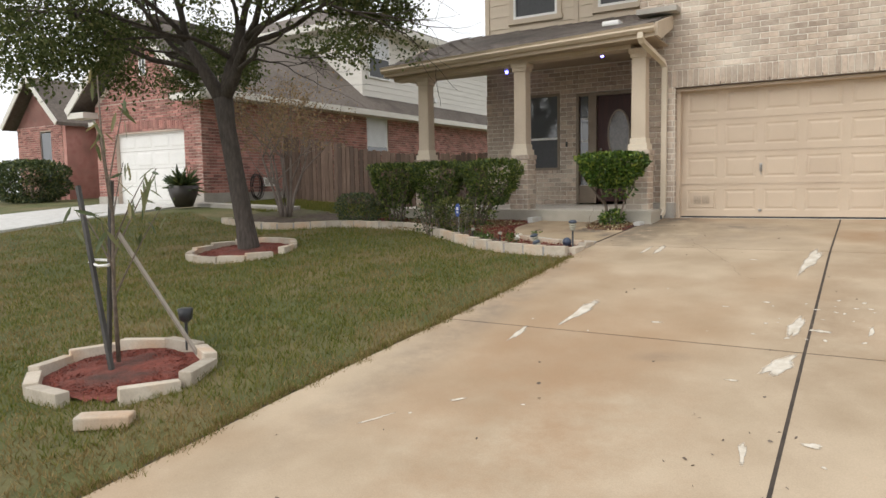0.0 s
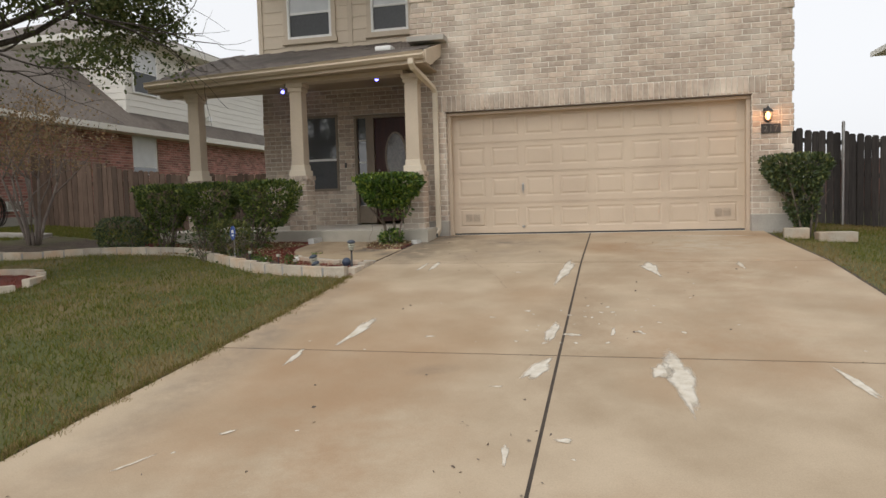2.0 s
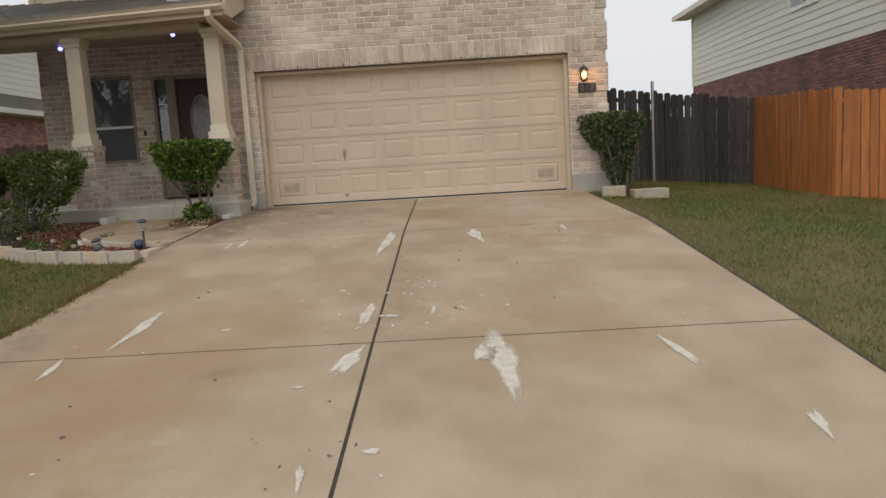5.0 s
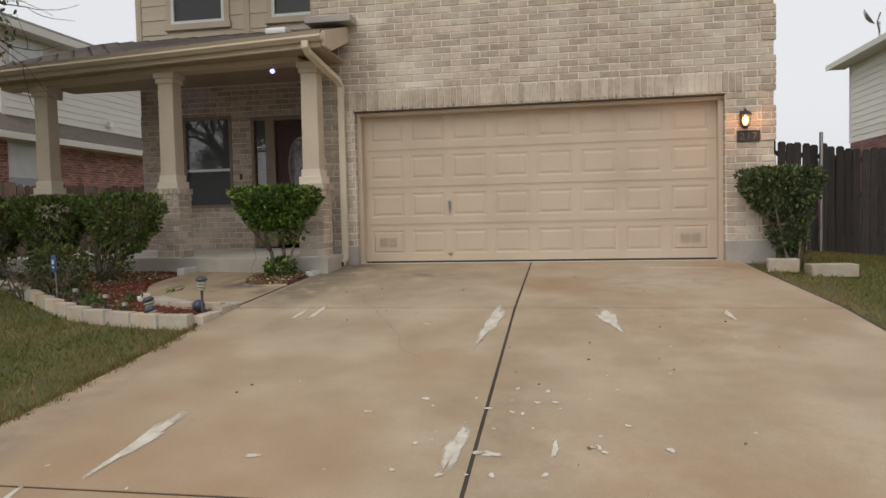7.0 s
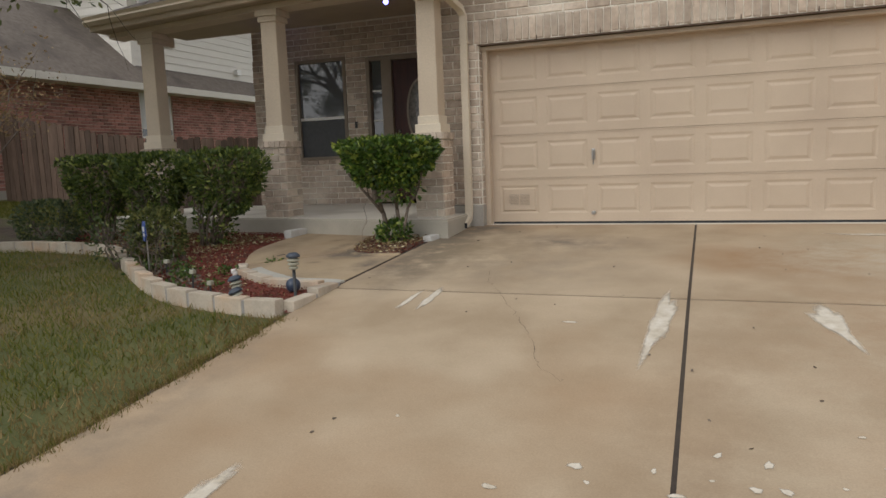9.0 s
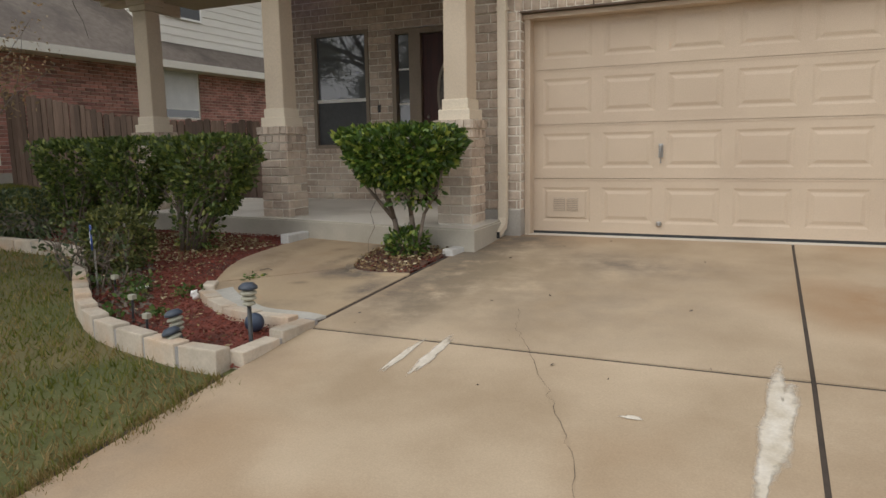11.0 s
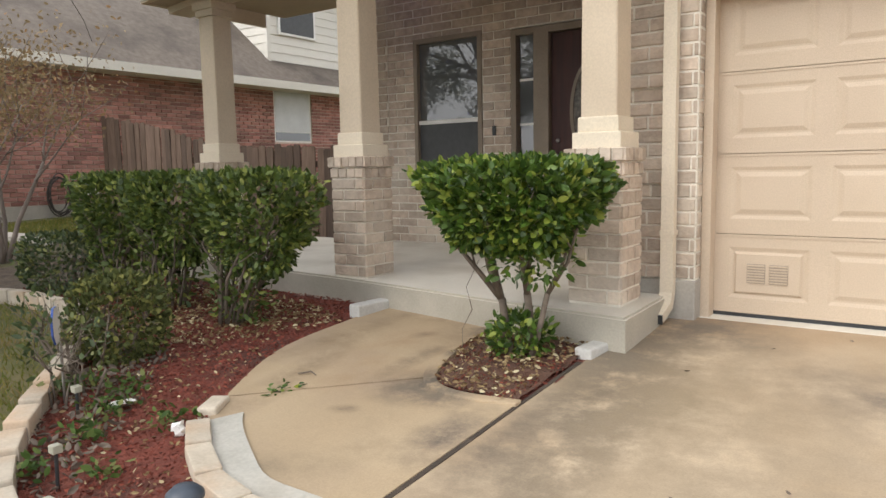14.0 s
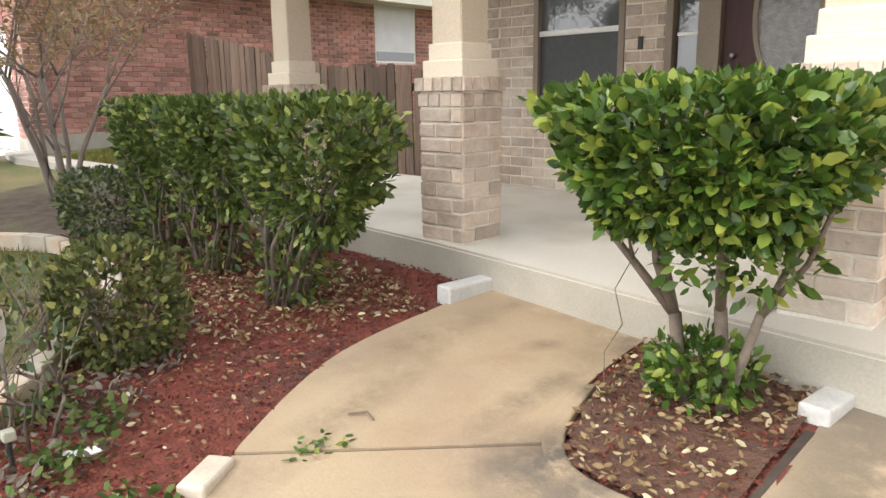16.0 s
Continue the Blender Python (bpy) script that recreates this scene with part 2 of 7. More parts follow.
M_SIDING = surface("tan_siding", (0.60, 0.505, 0.38), (0.65, 0.545, 0.42), 2.0, 0.6, 0.15, 60, stretch=(0.4, 0.4, 4), vary=0.05)
M_SIDING_PALE = surface("cream_siding", (0.68, 0.65, 0.585), (0.73, 0.70, 0.635), 2.0, 0.6, 0.15, 60, stretch=(0.4, 0.4, 4), vary=0.04)
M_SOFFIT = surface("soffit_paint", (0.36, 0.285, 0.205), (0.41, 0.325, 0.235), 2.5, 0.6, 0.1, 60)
M_WHITE = surface("white_paint", (0.78, 0.77, 0.74), (0.83, 0.82, 0.79), 3, 0.5, 0.1, 60)
M_SHINGLE = surface("roof_shingle", (0.118, 0.097, 0.081), (0.172, 0.145, 0.122), 9, 0.95, 0.8, 40, c=(0.08, 0.066, 0.056), vary=0.2, size=0.01)
M_FENCE_GREY = surface("weathered_fence", (0.034, 0.029, 0.027), (0.062, 0.053, 0.048), 6, 0.9, 0.5, 40, stretch=(5, 5, 0.6), vary=0.35)
M_FENCE_BROWN = surface("brown_fence", (0.095, 0.062, 0.046), (0.16, 0.108, 0.08), 6, 0.9, 0.5, 40, stretch=(5, 5, 0.6), vary=0.35)
M_FENCE_ORANGE = surface("stained_fence", (0.36, 0.118, 0.027), (0.48, 0.172, 0.043), 5, 0.75, 0.4, 40, stretch=(5, 5, 0.6), vary=0.14, c=(0.27, 0.09, 0.027), third=2.5)
M_BARK = surface("grey_bark", (0.055, 0.044, 0.037), (0.11, 0.09, 0.075), 9, 0.95, 1.0, 30, stretch=(3, 3, 0.7), size=0.03)
M_STEM = surface("shrub_stem", (0.11, 0.086, 0.068), (0.20, 0.16, 0.125), 18, 0.9, 0.6, 60)
M_PALEBARK = surface("pale_smooth_bark", (0.17, 0.135, 0.115), (0.28, 0.23, 0.20), 7, 0.8, 0.4, 50, stretch=(3, 3, 0.6))
M_OAK = foliage("oak_leaves", (0.065, 0.09, 0.034), (0.14, 0.165, 0.06), (0.23, 0.23, 0.10), 0.6, 0.4)
M_BUSH = foliage("glossy_shrub_leaves", (0.030, 0.064, 0.013), (0.095, 0.175, 0.027), (0.36, 0.41, 0.075), 0.34, 0.22)
M_HEDGE = foliage("hedge_leaves", (0.038, 0.066, 0.015), (0.112, 0.162, 0.031), (0.33, 0.36, 0.085), 0.48, 0.22)
M_BOX = foliage("dark_boxwood_leaves", (0.032, 0.054, 0.021), (0.078, 0.108, 0.036), (0.21, 0.22, 0.065), 0.5, 0.15)
M_OLIVE = foliage("olive_shrub_leaves", (0.048, 0.060, 0.022), (0.115, 0.13, 0.042), (0.30, 0.29, 0.09), 0.55, 0.15)
M_WEED = foliage("weed_leaves", (0.04, 0.075, 0.02), (0.10, 0.16, 0.04), (0.22, 0.24, 0.09), 0.6, 0.25)
M_MYRTLE = foliage("autumn_leaves", (0.25, 0.18, 0.10), (0.37, 0.28, 0.16), (0.44, 0.26, 0.13), 0.6, 0.3)
M_SAPLING = foliage("sapling_leaves", (0.07, 0.10, 0.04), (0.16, 0.17, 0.07), (0.28, 0.24, 0.11), 0.5, 0.3)
M_STONE = surface("edging_block", (0.42, 0.36, 0.285), (0.55, 0.485, 0.395), 7, 0.9, 0.5, 60, c=(0.50, 0.345, 0.225), vary=0.16, third=2.5)
M_STONE_GAP = surface("block_mortar", (0.27, 0.26, 0.25), (0.38, 0.36, 0.34), 10, 0.9, 0.5, 60)
M_CURB = surface("grey_curb_mortar", (0.52, 0.51, 0.48), (0.64, 0.63, 0.60), 6, 0.85, 0.3, 60)
M_SKIM = surface("mortar_skim", (0.40, 0.385, 0.345), (0.50, 0.485, 0.44), 6, 0.85, 0.3, 60, c=(0.42, 0.37, 0.30))
M_BEDSOIL = surface("brown_bed_soil", (0.095, 0.05, 0.034), (0.155, 0.082, 0.055), 14, 0.95, 0.9, 70, c=(0.10, 0.04, 0.028), size=0.02, third=2.0)
M_CAP = surface("grey_plastic_cap", (0.038, 0.05, 0.072), (0.06, 0.075, 0.10), 8, 0.45, 0.05, 60)
M_RISER = surface("rough_concrete_face", (0.40, 0.37, 0.305), (0.50, 0.46, 0.385), 2.5, 0.85, 0.2, 90, c=(0.33, 0.30, 0.24))
M_DIGIT = surface("dull_bronze_digit", (0.16, 0.135, 0.105), (0.21, 0.18, 0.14), 8, 0.45, 0.1, 60)
M_DOOR = surface("mahogany_door", (0.035, 0.009, 0.008), (0.06, 0.016, 0.012), 5, 0.5, 0.1, 60, stretch=(6, 6, 0.5))
M_FRAME = surface("taupe_frame", (0.22, 0.175, 0.13), (0.27, 0.215, 0.16), 4, 0.5, 0.1, 60)
M_METAL = surface("dull_metal", (0.36, 0.35, 0.34), (0.46, 0.45, 0.44), 8, 0.35, 0.1, 60, metal=0.9)
M_BLACK = surface("black_plastic", (0.022, 0.024, 0.026), (0.04, 0.042, 0.045), 8, 0.4, 0.1, 60)
M_NAVY = surface("navy_plastic", (0.03, 0.045, 0.08), (0.05, 0.07, 0.11), 8, 0.35, 0.05, 60)
M_FADED = surface("faded_plastic", (0.30, 0.29, 0.23), (0.40, 0.39, 0.31), 8, 0.5, 0.1, 60)
M_VENT = surface("vent_louvre", (0.33, 0.275, 0.225), (0.38, 0.32, 0.265), 20, 0.7, 0.1, 60)
M_LINTEL = surface("dark_lintel", (0.10, 0.07, 0.05), (0.14, 0.10, 0.07), 6, 0.7, 0.2, 60)
M_STAKE = surface("green_steel_stake", (0.03, 0.028, 0.025), (0.062, 0.056, 0.05), 10, 0.6, 0.2, 60)
M_WOODSTAKE = surface("bleached_stake", (0.30, 0.27, 0.23), (0.40, 0.36, 0.31), 10, 0.85, 0.4, 50, stretch=(4, 4, 0.6))
M_GLASS = glass("window_glass", (0.095, 0.10, 0.105))
M_SCREEN = surface("insect_screen", (0.05, 0.052, 0.055), (0.065, 0.067, 0.07), 20, 0.45, 0.05, 300)
M_BLIND = surface("pale_blind", (0.55, 0.56, 0.56), (0.62, 0.63, 0.63), 4, 0.45, 0.05, 60, coat=0.5)
M_SIGN = surface("blue_sign", (0.03, 0.07, 0.28), (0.04, 0.09, 0.34), 6, 0.4, 0.0, 60)
M_PLATE = surface("bronze_plate", (0.035, 0.028, 0.024), (0.05, 0.04, 0.034), 6, 0.4, 0.1, 60)
M_ETCH = surface("etched_glass", (0.17, 0.15, 0.125), (0.06, 0.05, 0.042), 26, 0.2, 0.6, 60, coat=0.8, size=0.01)
M_BULB = glow("warm_bulb", (1.0, 0.42, 0.16), 6.0)
M_BLUE = glow("blue_led", (0.16, 0.16, 1.0), 9.0)


# ---- builders ----
def box(bm, x0, x1, y0, y1, z0, z1, m=None):
    v = [Vector((x, y, z)) for z in (z0, z1) for x, y in ((x0, y0), (x1, y0), (x1, y1), (x0, y1))]
    vs = [bm.verts.new(m @ p if m else p) for p in v]
    for f in ((3, 2, 1, 0), (4, 5, 6, 7), (0, 1, 5, 4), (1, 2, 6, 5), (2, 3, 7, 6), (3, 0, 4, 7)):
        bm.faces.new([vs[i] for i in f])
    return bm


def boxes(*rows):
    bm = bmesh.new()
    for r in rows:
        box(bm, *r)
    return bm


def bevelled(bm, w=0.006, n=2):
    bmesh.ops.bevel(bm, geom=list(bm.edges), offset=w, segments=n, affect="EDGES", profile=0.6)
    return bm


def tube(bm, pts, radii, n=8):
    """A round or many-sided limb through pts."""
    rings = []
    pts = [Vector(p) for p in pts]
    for i, p in enumerate(pts):
        d = (pts[min(i + 1, len(pts) - 1)] - pts[max(i - 1, 0)]).normalized()
        a = d.orthogonal().normalized() if abs(d.z) > 0.99 else d.cross(Vector((0, 0, 1))).normalized()
        b = d.cross(a)
        r = radii[i] if hasattr(radii, "__len__") else radii
        rings.append([bm.verts.new(p + r * (math.cos(k * math.tau / n) * a + math.sin(k * math.tau / n) * b)) for k in range(n)])
    for r0, r1 in zip(rings, rings[1:]):
        for k in range(n):
            bm.faces.new((r0[k], r0[(k + 1) % n], r1[(k + 1) % n], r1[k]))
    bm.faces.new(rings[0][::-1])
    bm.faces.new(rings[-1])
    return bm


def lathe(bm, profile, at, n=20):
    """A turned shape: profile of (radius, height) above at."""
    rings = [[bm.verts.new((at[0] + r * math.cos(k * math.tau / n), at[1] + r * math.sin(k * math.tau / n), at[2] + z)) for k in range(n)] for r, z in profile]
    for r0, r1 in zip(rings, rings[1:]):
        for k in range(n):
            bm.faces.new((r0[k], r0[(k + 1) % n], r1[(k + 1) % n], r1[k]))
    bm.faces.new(rings[0][::-1])
    bm.faces.new(rings[-1])
    return bm


def prism(bm, poly, z0, z1):
    """A flat-sided block over the outline poly; z0 and z1 are numbers or functions of x, y."""
    f0 = z0 if callable(z0) else lambda x, y: z0
    f1 = z1 if callable(z1) else lambda x, y: z1
    lo = [bm.verts.new((x, y, f0(x, y))) for x, y in poly]
    hi = [bm.verts.new((x, y, f1(x, y))) for x, y in poly]
    bm.faces.new(hi)
    bm.faces.new(lo[::-1])
    n = len(poly)
    for i in range(n):
        bm.faces.new((lo[i], lo[(i + 1) % n], hi[(i + 1) % n], hi[i]))
    bmesh.ops.recalc_face_normals(bm, faces=bm.faces)
    return bm


def mesh_of(name, bm, material, smooth=False):
    me = bpy.data.meshes.new(name)
    bm.to_mesh(me)
    bm.free()
    me.materials.append(material)
    if smooth:
        me.shade_smooth()
    return me


def solid(name, bm, material, label="", category="", group="", kind="", smooth=False):
    return tagged(new(name, mesh_of(name, bm, material, smooth)), label, category, group, kind)


def thing(name, at, label, category, group="", kind=""):
    ob = new(name)
    ob.location = at
    ob.empty_display_size = 0.1
    return tagged(ob, label, category, group, kind)


def under(ob, parent):
    """Puts ob, built in world places, under parent."""
    ob.parent = parent
    if parent.type == "EMPTY":
        ob.matrix_parent_inverse = Matrix.Translation(-Vector(parent.location))
    return ob


def part(name, bm, material, parent, label="", smooth=False, kind=""):
    """One mesh under a thing or under a part."""
    return under(tagged(new(name, mesh_of(name, bm, material, smooth)), label, kind=kind), parent)


def raw(name, verts, faces, material, label="", category="", kind="stuff", parent=None):
    me = bpy.data.meshes.new(name)
    me.from_pydata([tuple(v) for v in verts], [], [tuple(f) for f in faces])
    me.materials.append(material)
    ob = tagged(new(name, me), label, category, kind=kind)
    return under(ob, parent) if parent else ob


def quads(name, V, material, nv, faces, label="", category="", kind="stuff", parent=None):
    """Many small alike pieces: V is (pieces, nv, 3); faces index into one piece."""
    n = len(V)
    F = (np.array(faces)[None] + (np.arange(n) * nv)[:, None, None]).reshape(-1, len(faces[0]))
    me = bpy.data.meshes.new(name)
    me.vertices.add(n * nv)
    me.vertices.foreach_set("co", V.reshape(-1).astype(np.float32))
    k = F.shape[1]
    me.loops.add(F.size)
    me.loops.foreach_set("vertex_index", F.reshape(-1).astype(np.int32))
    me.polygons.add(len(F))
    me.polygons.foreach_set("loop_start", np.arange(len(F), dtype=np.int32) * k)
    me.update(calc_edges=True)
    me.materials.append(material)
    ob = tagged(new(name, me), label, category, kind=kind)
    return under(ob, parent) if parent else ob


rng = np.random.default_rng(7)


def unit(v):
    return v / np.maximum(np.linalg.norm(v, axis=-1, keepdims=True), 1e-6)


def leaves(name, at, out, length, material, parent=None, label="", width=0.5, fold=0.18, spread=0.7, category="", droop=0.0):
    """Folded, pointed leaves at the places `at` that grow the way `out`."""
    n = len(at)
    d = unit(out + rng.normal(0, spread, (n, 3)) - np.array([0, 0, droop]))
    side = unit(np.cross(d, rng.normal(0, 1, (n, 3))))
    up = np.cross(side, d)
    L = (length * rng.uniform(0.65, 1.25, n))[:, None]
    w = L * width * 0.5
    V = np.stack([at, at + 0.35 * L * d + w * side + fold * w * up, at + 0.75 * L * d + 0.75 * w * side + fold * w * up, at + L * d,
                  at + 0.75 * L * d - 0.75 * w * side + fold * w * up, at + 0.35 * L * d - w * side + fold * w * up], 1)
    return quads(name, V, material, 6, [(0, 1, 2, 3), (0, 3, 4, 5)], label, category, "stuff", parent)


# ---- the lie of the land ----
RISE_Y = (-60, -4, 0, 4.15, 6.12, 9.63, 12.66, 13.2, 16, 20, 60, 400)
RISE_Z = (-1.6, -0.75, -0.25, 0.20, 0.44, 0.83, 1.01, 1.06, 1.15, 1.2, 1.3, 1.3)


def rise(y):
    return float(np.interp(y, RISE_Y, RISE_Z))


def land(x, y):
    """Height of the ground: the lots climb from the street and fall off to the next lot."""
    z = rise(y)
    if x > 2:
        z -= 0.10 * min(x - 2, 5)
    if x < -10:
        z += 0.065 * min(-10 - x, 4)
    return z


def curve_points(pts, step):
    """Even steps along a smooth line through pts."""
    p = [Vector((*q, 0)) for q in pts]
    p = [2 * p[0] - p[1]] + p + [2 * p[-1] - p[-2]]
    dense = []
    for a, b, c, d in zip(p, p[1:], p[2:], p[3:]):
        for k in range(20):
            t = k / 20
            dense.append(0.5 * ((2 * b) + (c - a) * t + (2 * a - 5 * b + 4 * c - d) * t * t + (3 * b - a - 3 * c + d) * t ** 3))
    dense.append(p[-2])
    out, left = [dense[0]], step
    for a, b in zip(dense, dense[1:]):
        seg = (b - a).length
        while seg >= left and seg > 0:
            a = a + (b - a) * (left / seg)
            seg = (b - a).length
            out.append(a.copy())
            left = step
        left -= seg
    return [(q.x, q.y) for q in out]


def inside(x, y, poly):
    """Which of the points x, y lie in the outline."""
    px, py = np.array([p[0] for p in poly]), np.array([p[1] for p in poly])
    hit = np.zeros(len(x), bool)
    j = len(poly) - 1
    for i in range(len(poly)):
        cross = ((py[i] > y) != (py[j] > y)) & (x < (px[j] - px[i]) * (y - py[i]) / (py[j] - py[i] + 1e-12) + px[i])
        hit ^= cross
        j = i
    return hit


# ---- ground, driveway, walkway ----
xs = sorted(set([-400, -200, -100, -60, -40, -30, -24, -20, -17, 5, 6, 7, 8, 10, 14, 20, 30, 50, 100, 200, 400] + [x * 0.5 for x in range(-30, 10)]))
ys = sorted(set([-400, -150, -60, -30, -15, -10, -7, 14, 15, 16, 18, 20, 25, 30, 40, 60, 100, 200, 400] + [y * 0.5 for y in range(-10, 28)] + list(RISE_Y[1:-1])))
gv = [(x, y, land(x, y) - 0.02 + 0.012 * noise.noise((x * 0.8, y * 0.8, 0))) for y in ys for x in xs]
gf = [(j * len(xs) + i, j * len(xs) + i + 1, (j + 1) * len(xs) + i + 1, (j + 1) * len(xs) + i) for j in range(len(ys) - 1) for i in range(len(xs) - 1)]
ground = raw("ground", gv, gf, M_SOIL, "mown lawn ground with thin, partly dry grass", "ground", "structure")


def edge_left(y):
    return float(np.interp(y, (-5, 2.8, 4.3, 6.2, 8, 14), (-4.6, -3.98, -3.92, -3.72, -3.62, -3.60)))


def edge_right(y):
    return float(np.interp(y, (-5, 3, 5, 9, 12, 14), (2.6, 2.15, 2.04, 1.94, 1.83, 1.80)))


JOINT_X, JOINT_W = -0.862, 0.011
CROSS = (-5.0, 2.55, 6.12, 9.63, 12.875)
driveway = thing("driveway", (-0.8, 5, 0.3), "pale tan concrete driveway with dark joints and white paint patches", "driveway", kind="structure")


def slab_piece(y0, y1, fx0, fx1):
    bm = bmesh.new()
    rows = [y0] + [y for y in np.arange(math.ceil(y0 * 2 + 0.2) / 2, y1 - 0.1, 0.5)] + [y1]
    top = [[bm.verts.new((fx0(y) + (fx1(y) - fx0(y)) * k / 4, y, rise(y) + 0.012)) for k in range(5)] for y in rows]
    low = [[bm.verts.new((fx0(y) + (fx1(y) - fx0(y)) * k / 4, y, rise(y) - 0.12)) for k in range(5)] for y in rows]
    for a, b, c, d in zip(top, top[1:], low, low[1:]):
        for k in range(4):
            bm.faces.new((a[k], a[k + 1], b[k + 1], b[k]))
        bm.faces.new((a[0], b[0], d[0], c[0]))
        bm.faces.new((b[4], a[4], c[4], d[4]))
    for a, c in ((top[0], low[0]), (low[-1], top[-1])):
        for k in range(4):
            bm.faces.new((a[k + 1], a[k], c[k], c[k + 1]))
    return bm


for y0, y1 in zip(CROSS, CROSS[1:]):
    ga, gb = (0.017 if y == 9.63 else 0.010 for y in (y0, y1))
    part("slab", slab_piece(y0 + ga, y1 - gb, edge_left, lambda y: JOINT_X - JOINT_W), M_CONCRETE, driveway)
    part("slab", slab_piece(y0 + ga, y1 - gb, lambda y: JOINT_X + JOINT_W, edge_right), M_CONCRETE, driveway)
part("joint_filler", slab_piece(-4.9, 12.86, lambda y: edge_left(y) + 0.02, lambda y: edge_right(y) - 0.02), M_JOINT, driveway).location.z -= 0.003


def blotch(at, length, width, turn, seed, base, lift=0.0165, n=28, taper=0.0):
    """An irregular flat patch on the concrete."""
    bm = bmesh.new()
    r = random.Random(seed)
    ph = [r.uniform(0, 6.28) for _ in range(5)]
    wear = bm.verts.layers.float.new("wear")
    rings = []
    c, s = math.cos(radians(turn)), math.sin(radians(turn))
    for f, amount in ((1.12, 0.0), (0.55, 1.0)):
        ring = []
        for k in range(n):
            a = k * math.tau / n
            w = 1 + 0.10 * math.sin(2 * a + ph[0]) + 0.16 * math.sin(3 * a + ph[1]) + 0.13 * math.sin(5 * a + ph[2]) + 0.09 * math.sin(9 * a + ph[3])
            u, v = math.cos(a) * length / 2 * w * f, math.sin(a) * width / 2 * w * f
            v *= 1 - taper * math.cos(a)
            x, y = at[0] + u * c - v * s, at[1] + u * s + v * c
            ring.append(bm.verts.new((x, y, base(x, y) + lift)))
            ring[-1][wear] = amount
        rings.append(ring)
    for k in range(n):
        bm.faces.new((rings[0][k], rings[0][(k + 1) % n], rings[1][(k + 1) % n], rings[1][k]))
    bm.faces.new(rings[1])
    bmesh.ops.triangulate(bm, faces=bm.faces)
    return bm


drive_z = lambda x, y: rise(y)
STROKES = ((-2.66, 7.0, -2.70, 6.22, 0.15, 0.75), (-2.96, 6.10, -2.94, 5.75, 0.09, 0.3), (-0.04, 6.10, 0.02, 5.14, 0.26, 0.85), (-0.10, 5.98, -0.16, 5.70, 0.22, 0.2),
           (-0.09, 9.58, 0.02, 8.80, 0.20, 0.75), (-0.98, 9.70, -1.06, 8.55, 0.20, 0.2), (-2.83, 9.60, -2.84, 9.15, 0.075, 0.3), (-2.68, 9.68, -2.69, 9.17, 0.11, 0.4),
           (-0.945, 6.98, -0.985, 6.40, 0.13, 0.4), (-0.92, 6.03, -1.06, 5.60, 0.20, 0.1), (1.02, 5.92, 1.11, 5.48, 0.11, 0.3), (1.45, 4.90, 1.40, 4.62, 0.09, 0.4),
           (0.94, 9.56, 0.95, 9.18, 0.08, 0.3), (-0.78, 4.71, -0.67, 4.72, 0.075, 0), (-1.27, 5.46, -1.19, 5.47, 0.05, 0), (-2.03, 6.52, -1.93, 6.53, 0.06, 0),
           (-0.46, 6.85, -0.47, 6.60, 0.045, 0.2), (-0.84, 6.66, -0.72, 6.62, 0.09, 0.2), (-1.05, 4.64, -1.01, 4.38, 0.05, 0.2), (0.30, 12.25, 1.55, 12.15, 0.13, 0),
           (-3.17, 4.04, -3.03, 4.27, 0.03, 0.2), (-2.80, 4.55, -2.72, 4.62, 0.05, 0), (-1.62, 9.05, -1.52, 9.06, 0.05, 0))
for i, (xa, ya, xb, yb, w, tp) in enumerate(STROKES):
    part("paint_patch", blotch(((xa + xb) / 2, (ya + yb) / 2), math.hypot(xb - xa, yb - ya), w * 0.72, math.degrees(math.atan2(yb - ya, xb - xa)), 11 + i, drive_z, taper=tp), M_PATCH, driveway, "white paint patch")
fleck = random.Random(5)
for i in range(34):
    x, y = fleck.gauss(-0.75, 0.42), fleck.uniform(6.4, 7.6)
    l = fleck.uniform(0.02, 0.07)
    part("paint_fleck", blotch((x, y), l, l * fleck.uniform(0.4, 0.9), fleck.uniform(0, 180), 90 + i, drive_z, n=10), M_PATCH, driveway)
for i in range(14):
    x, y = fleck.uniform(-3.2, 1.6), fleck.uniform(3.5, 9.5)
    part("paint_fleck", blotch((x, y), 0.035, 0.022, fleck.uniform(0, 180), 190 + i, drive_z, n=10), M_PATCH, driveway)


def crack(pts, name="crack"):
    bm = bmesh.new()
    r = random.Random(3)
    line = curve_points(pts, 0.06)
    prev = None
    for x, y in line:
        x += r.uniform(-0.02, 0.02)
        w = r.uniform(0.0004, 0.0015)
        cur = (bm.verts.new((x - w, y, rise(y) + 0.0165)), bm.verts.new((x + w, y, rise(y) + 0.0165)))
        if prev:
            bm.faces.new((prev[0], prev[1], cur[1], cur[0]))
        prev = cur
    return bm


part("crack", crack([(-1.45, 8.15), (-1.66, 8.4), (-1.70, 8.6), (-1.80, 8.82), (-1.97, 9.18), (-2.22, 9.64), (-2.39, 10.0), (-2.52, 10.4)]), M_JOINT, driveway)

def soil_edge(fx, side, y0, y1):
    """A ragged strip of bare dark soil between grass and concrete."""
    bm = bmesh.new()
    prev = None
    for i, y in enumerate(np.arange(y0, y1, 0.12)):
        w = 0.045 + 0.03 * noise.noise((y * 3, side, 0))
        x = fx(y)
        cur = (bm.verts.new((x + side * w, y, land(x + side * w, y) + 0.004)), bm.verts.new((x - side * 0.004, y, rise(y) - 0.002)))
        if prev:
            bm.faces.new((prev[0], prev[1], cur[1], cur[0]) if side < 0 else (prev[1], prev[0], cur[0], cur[1]))
        prev = cur
    return bm


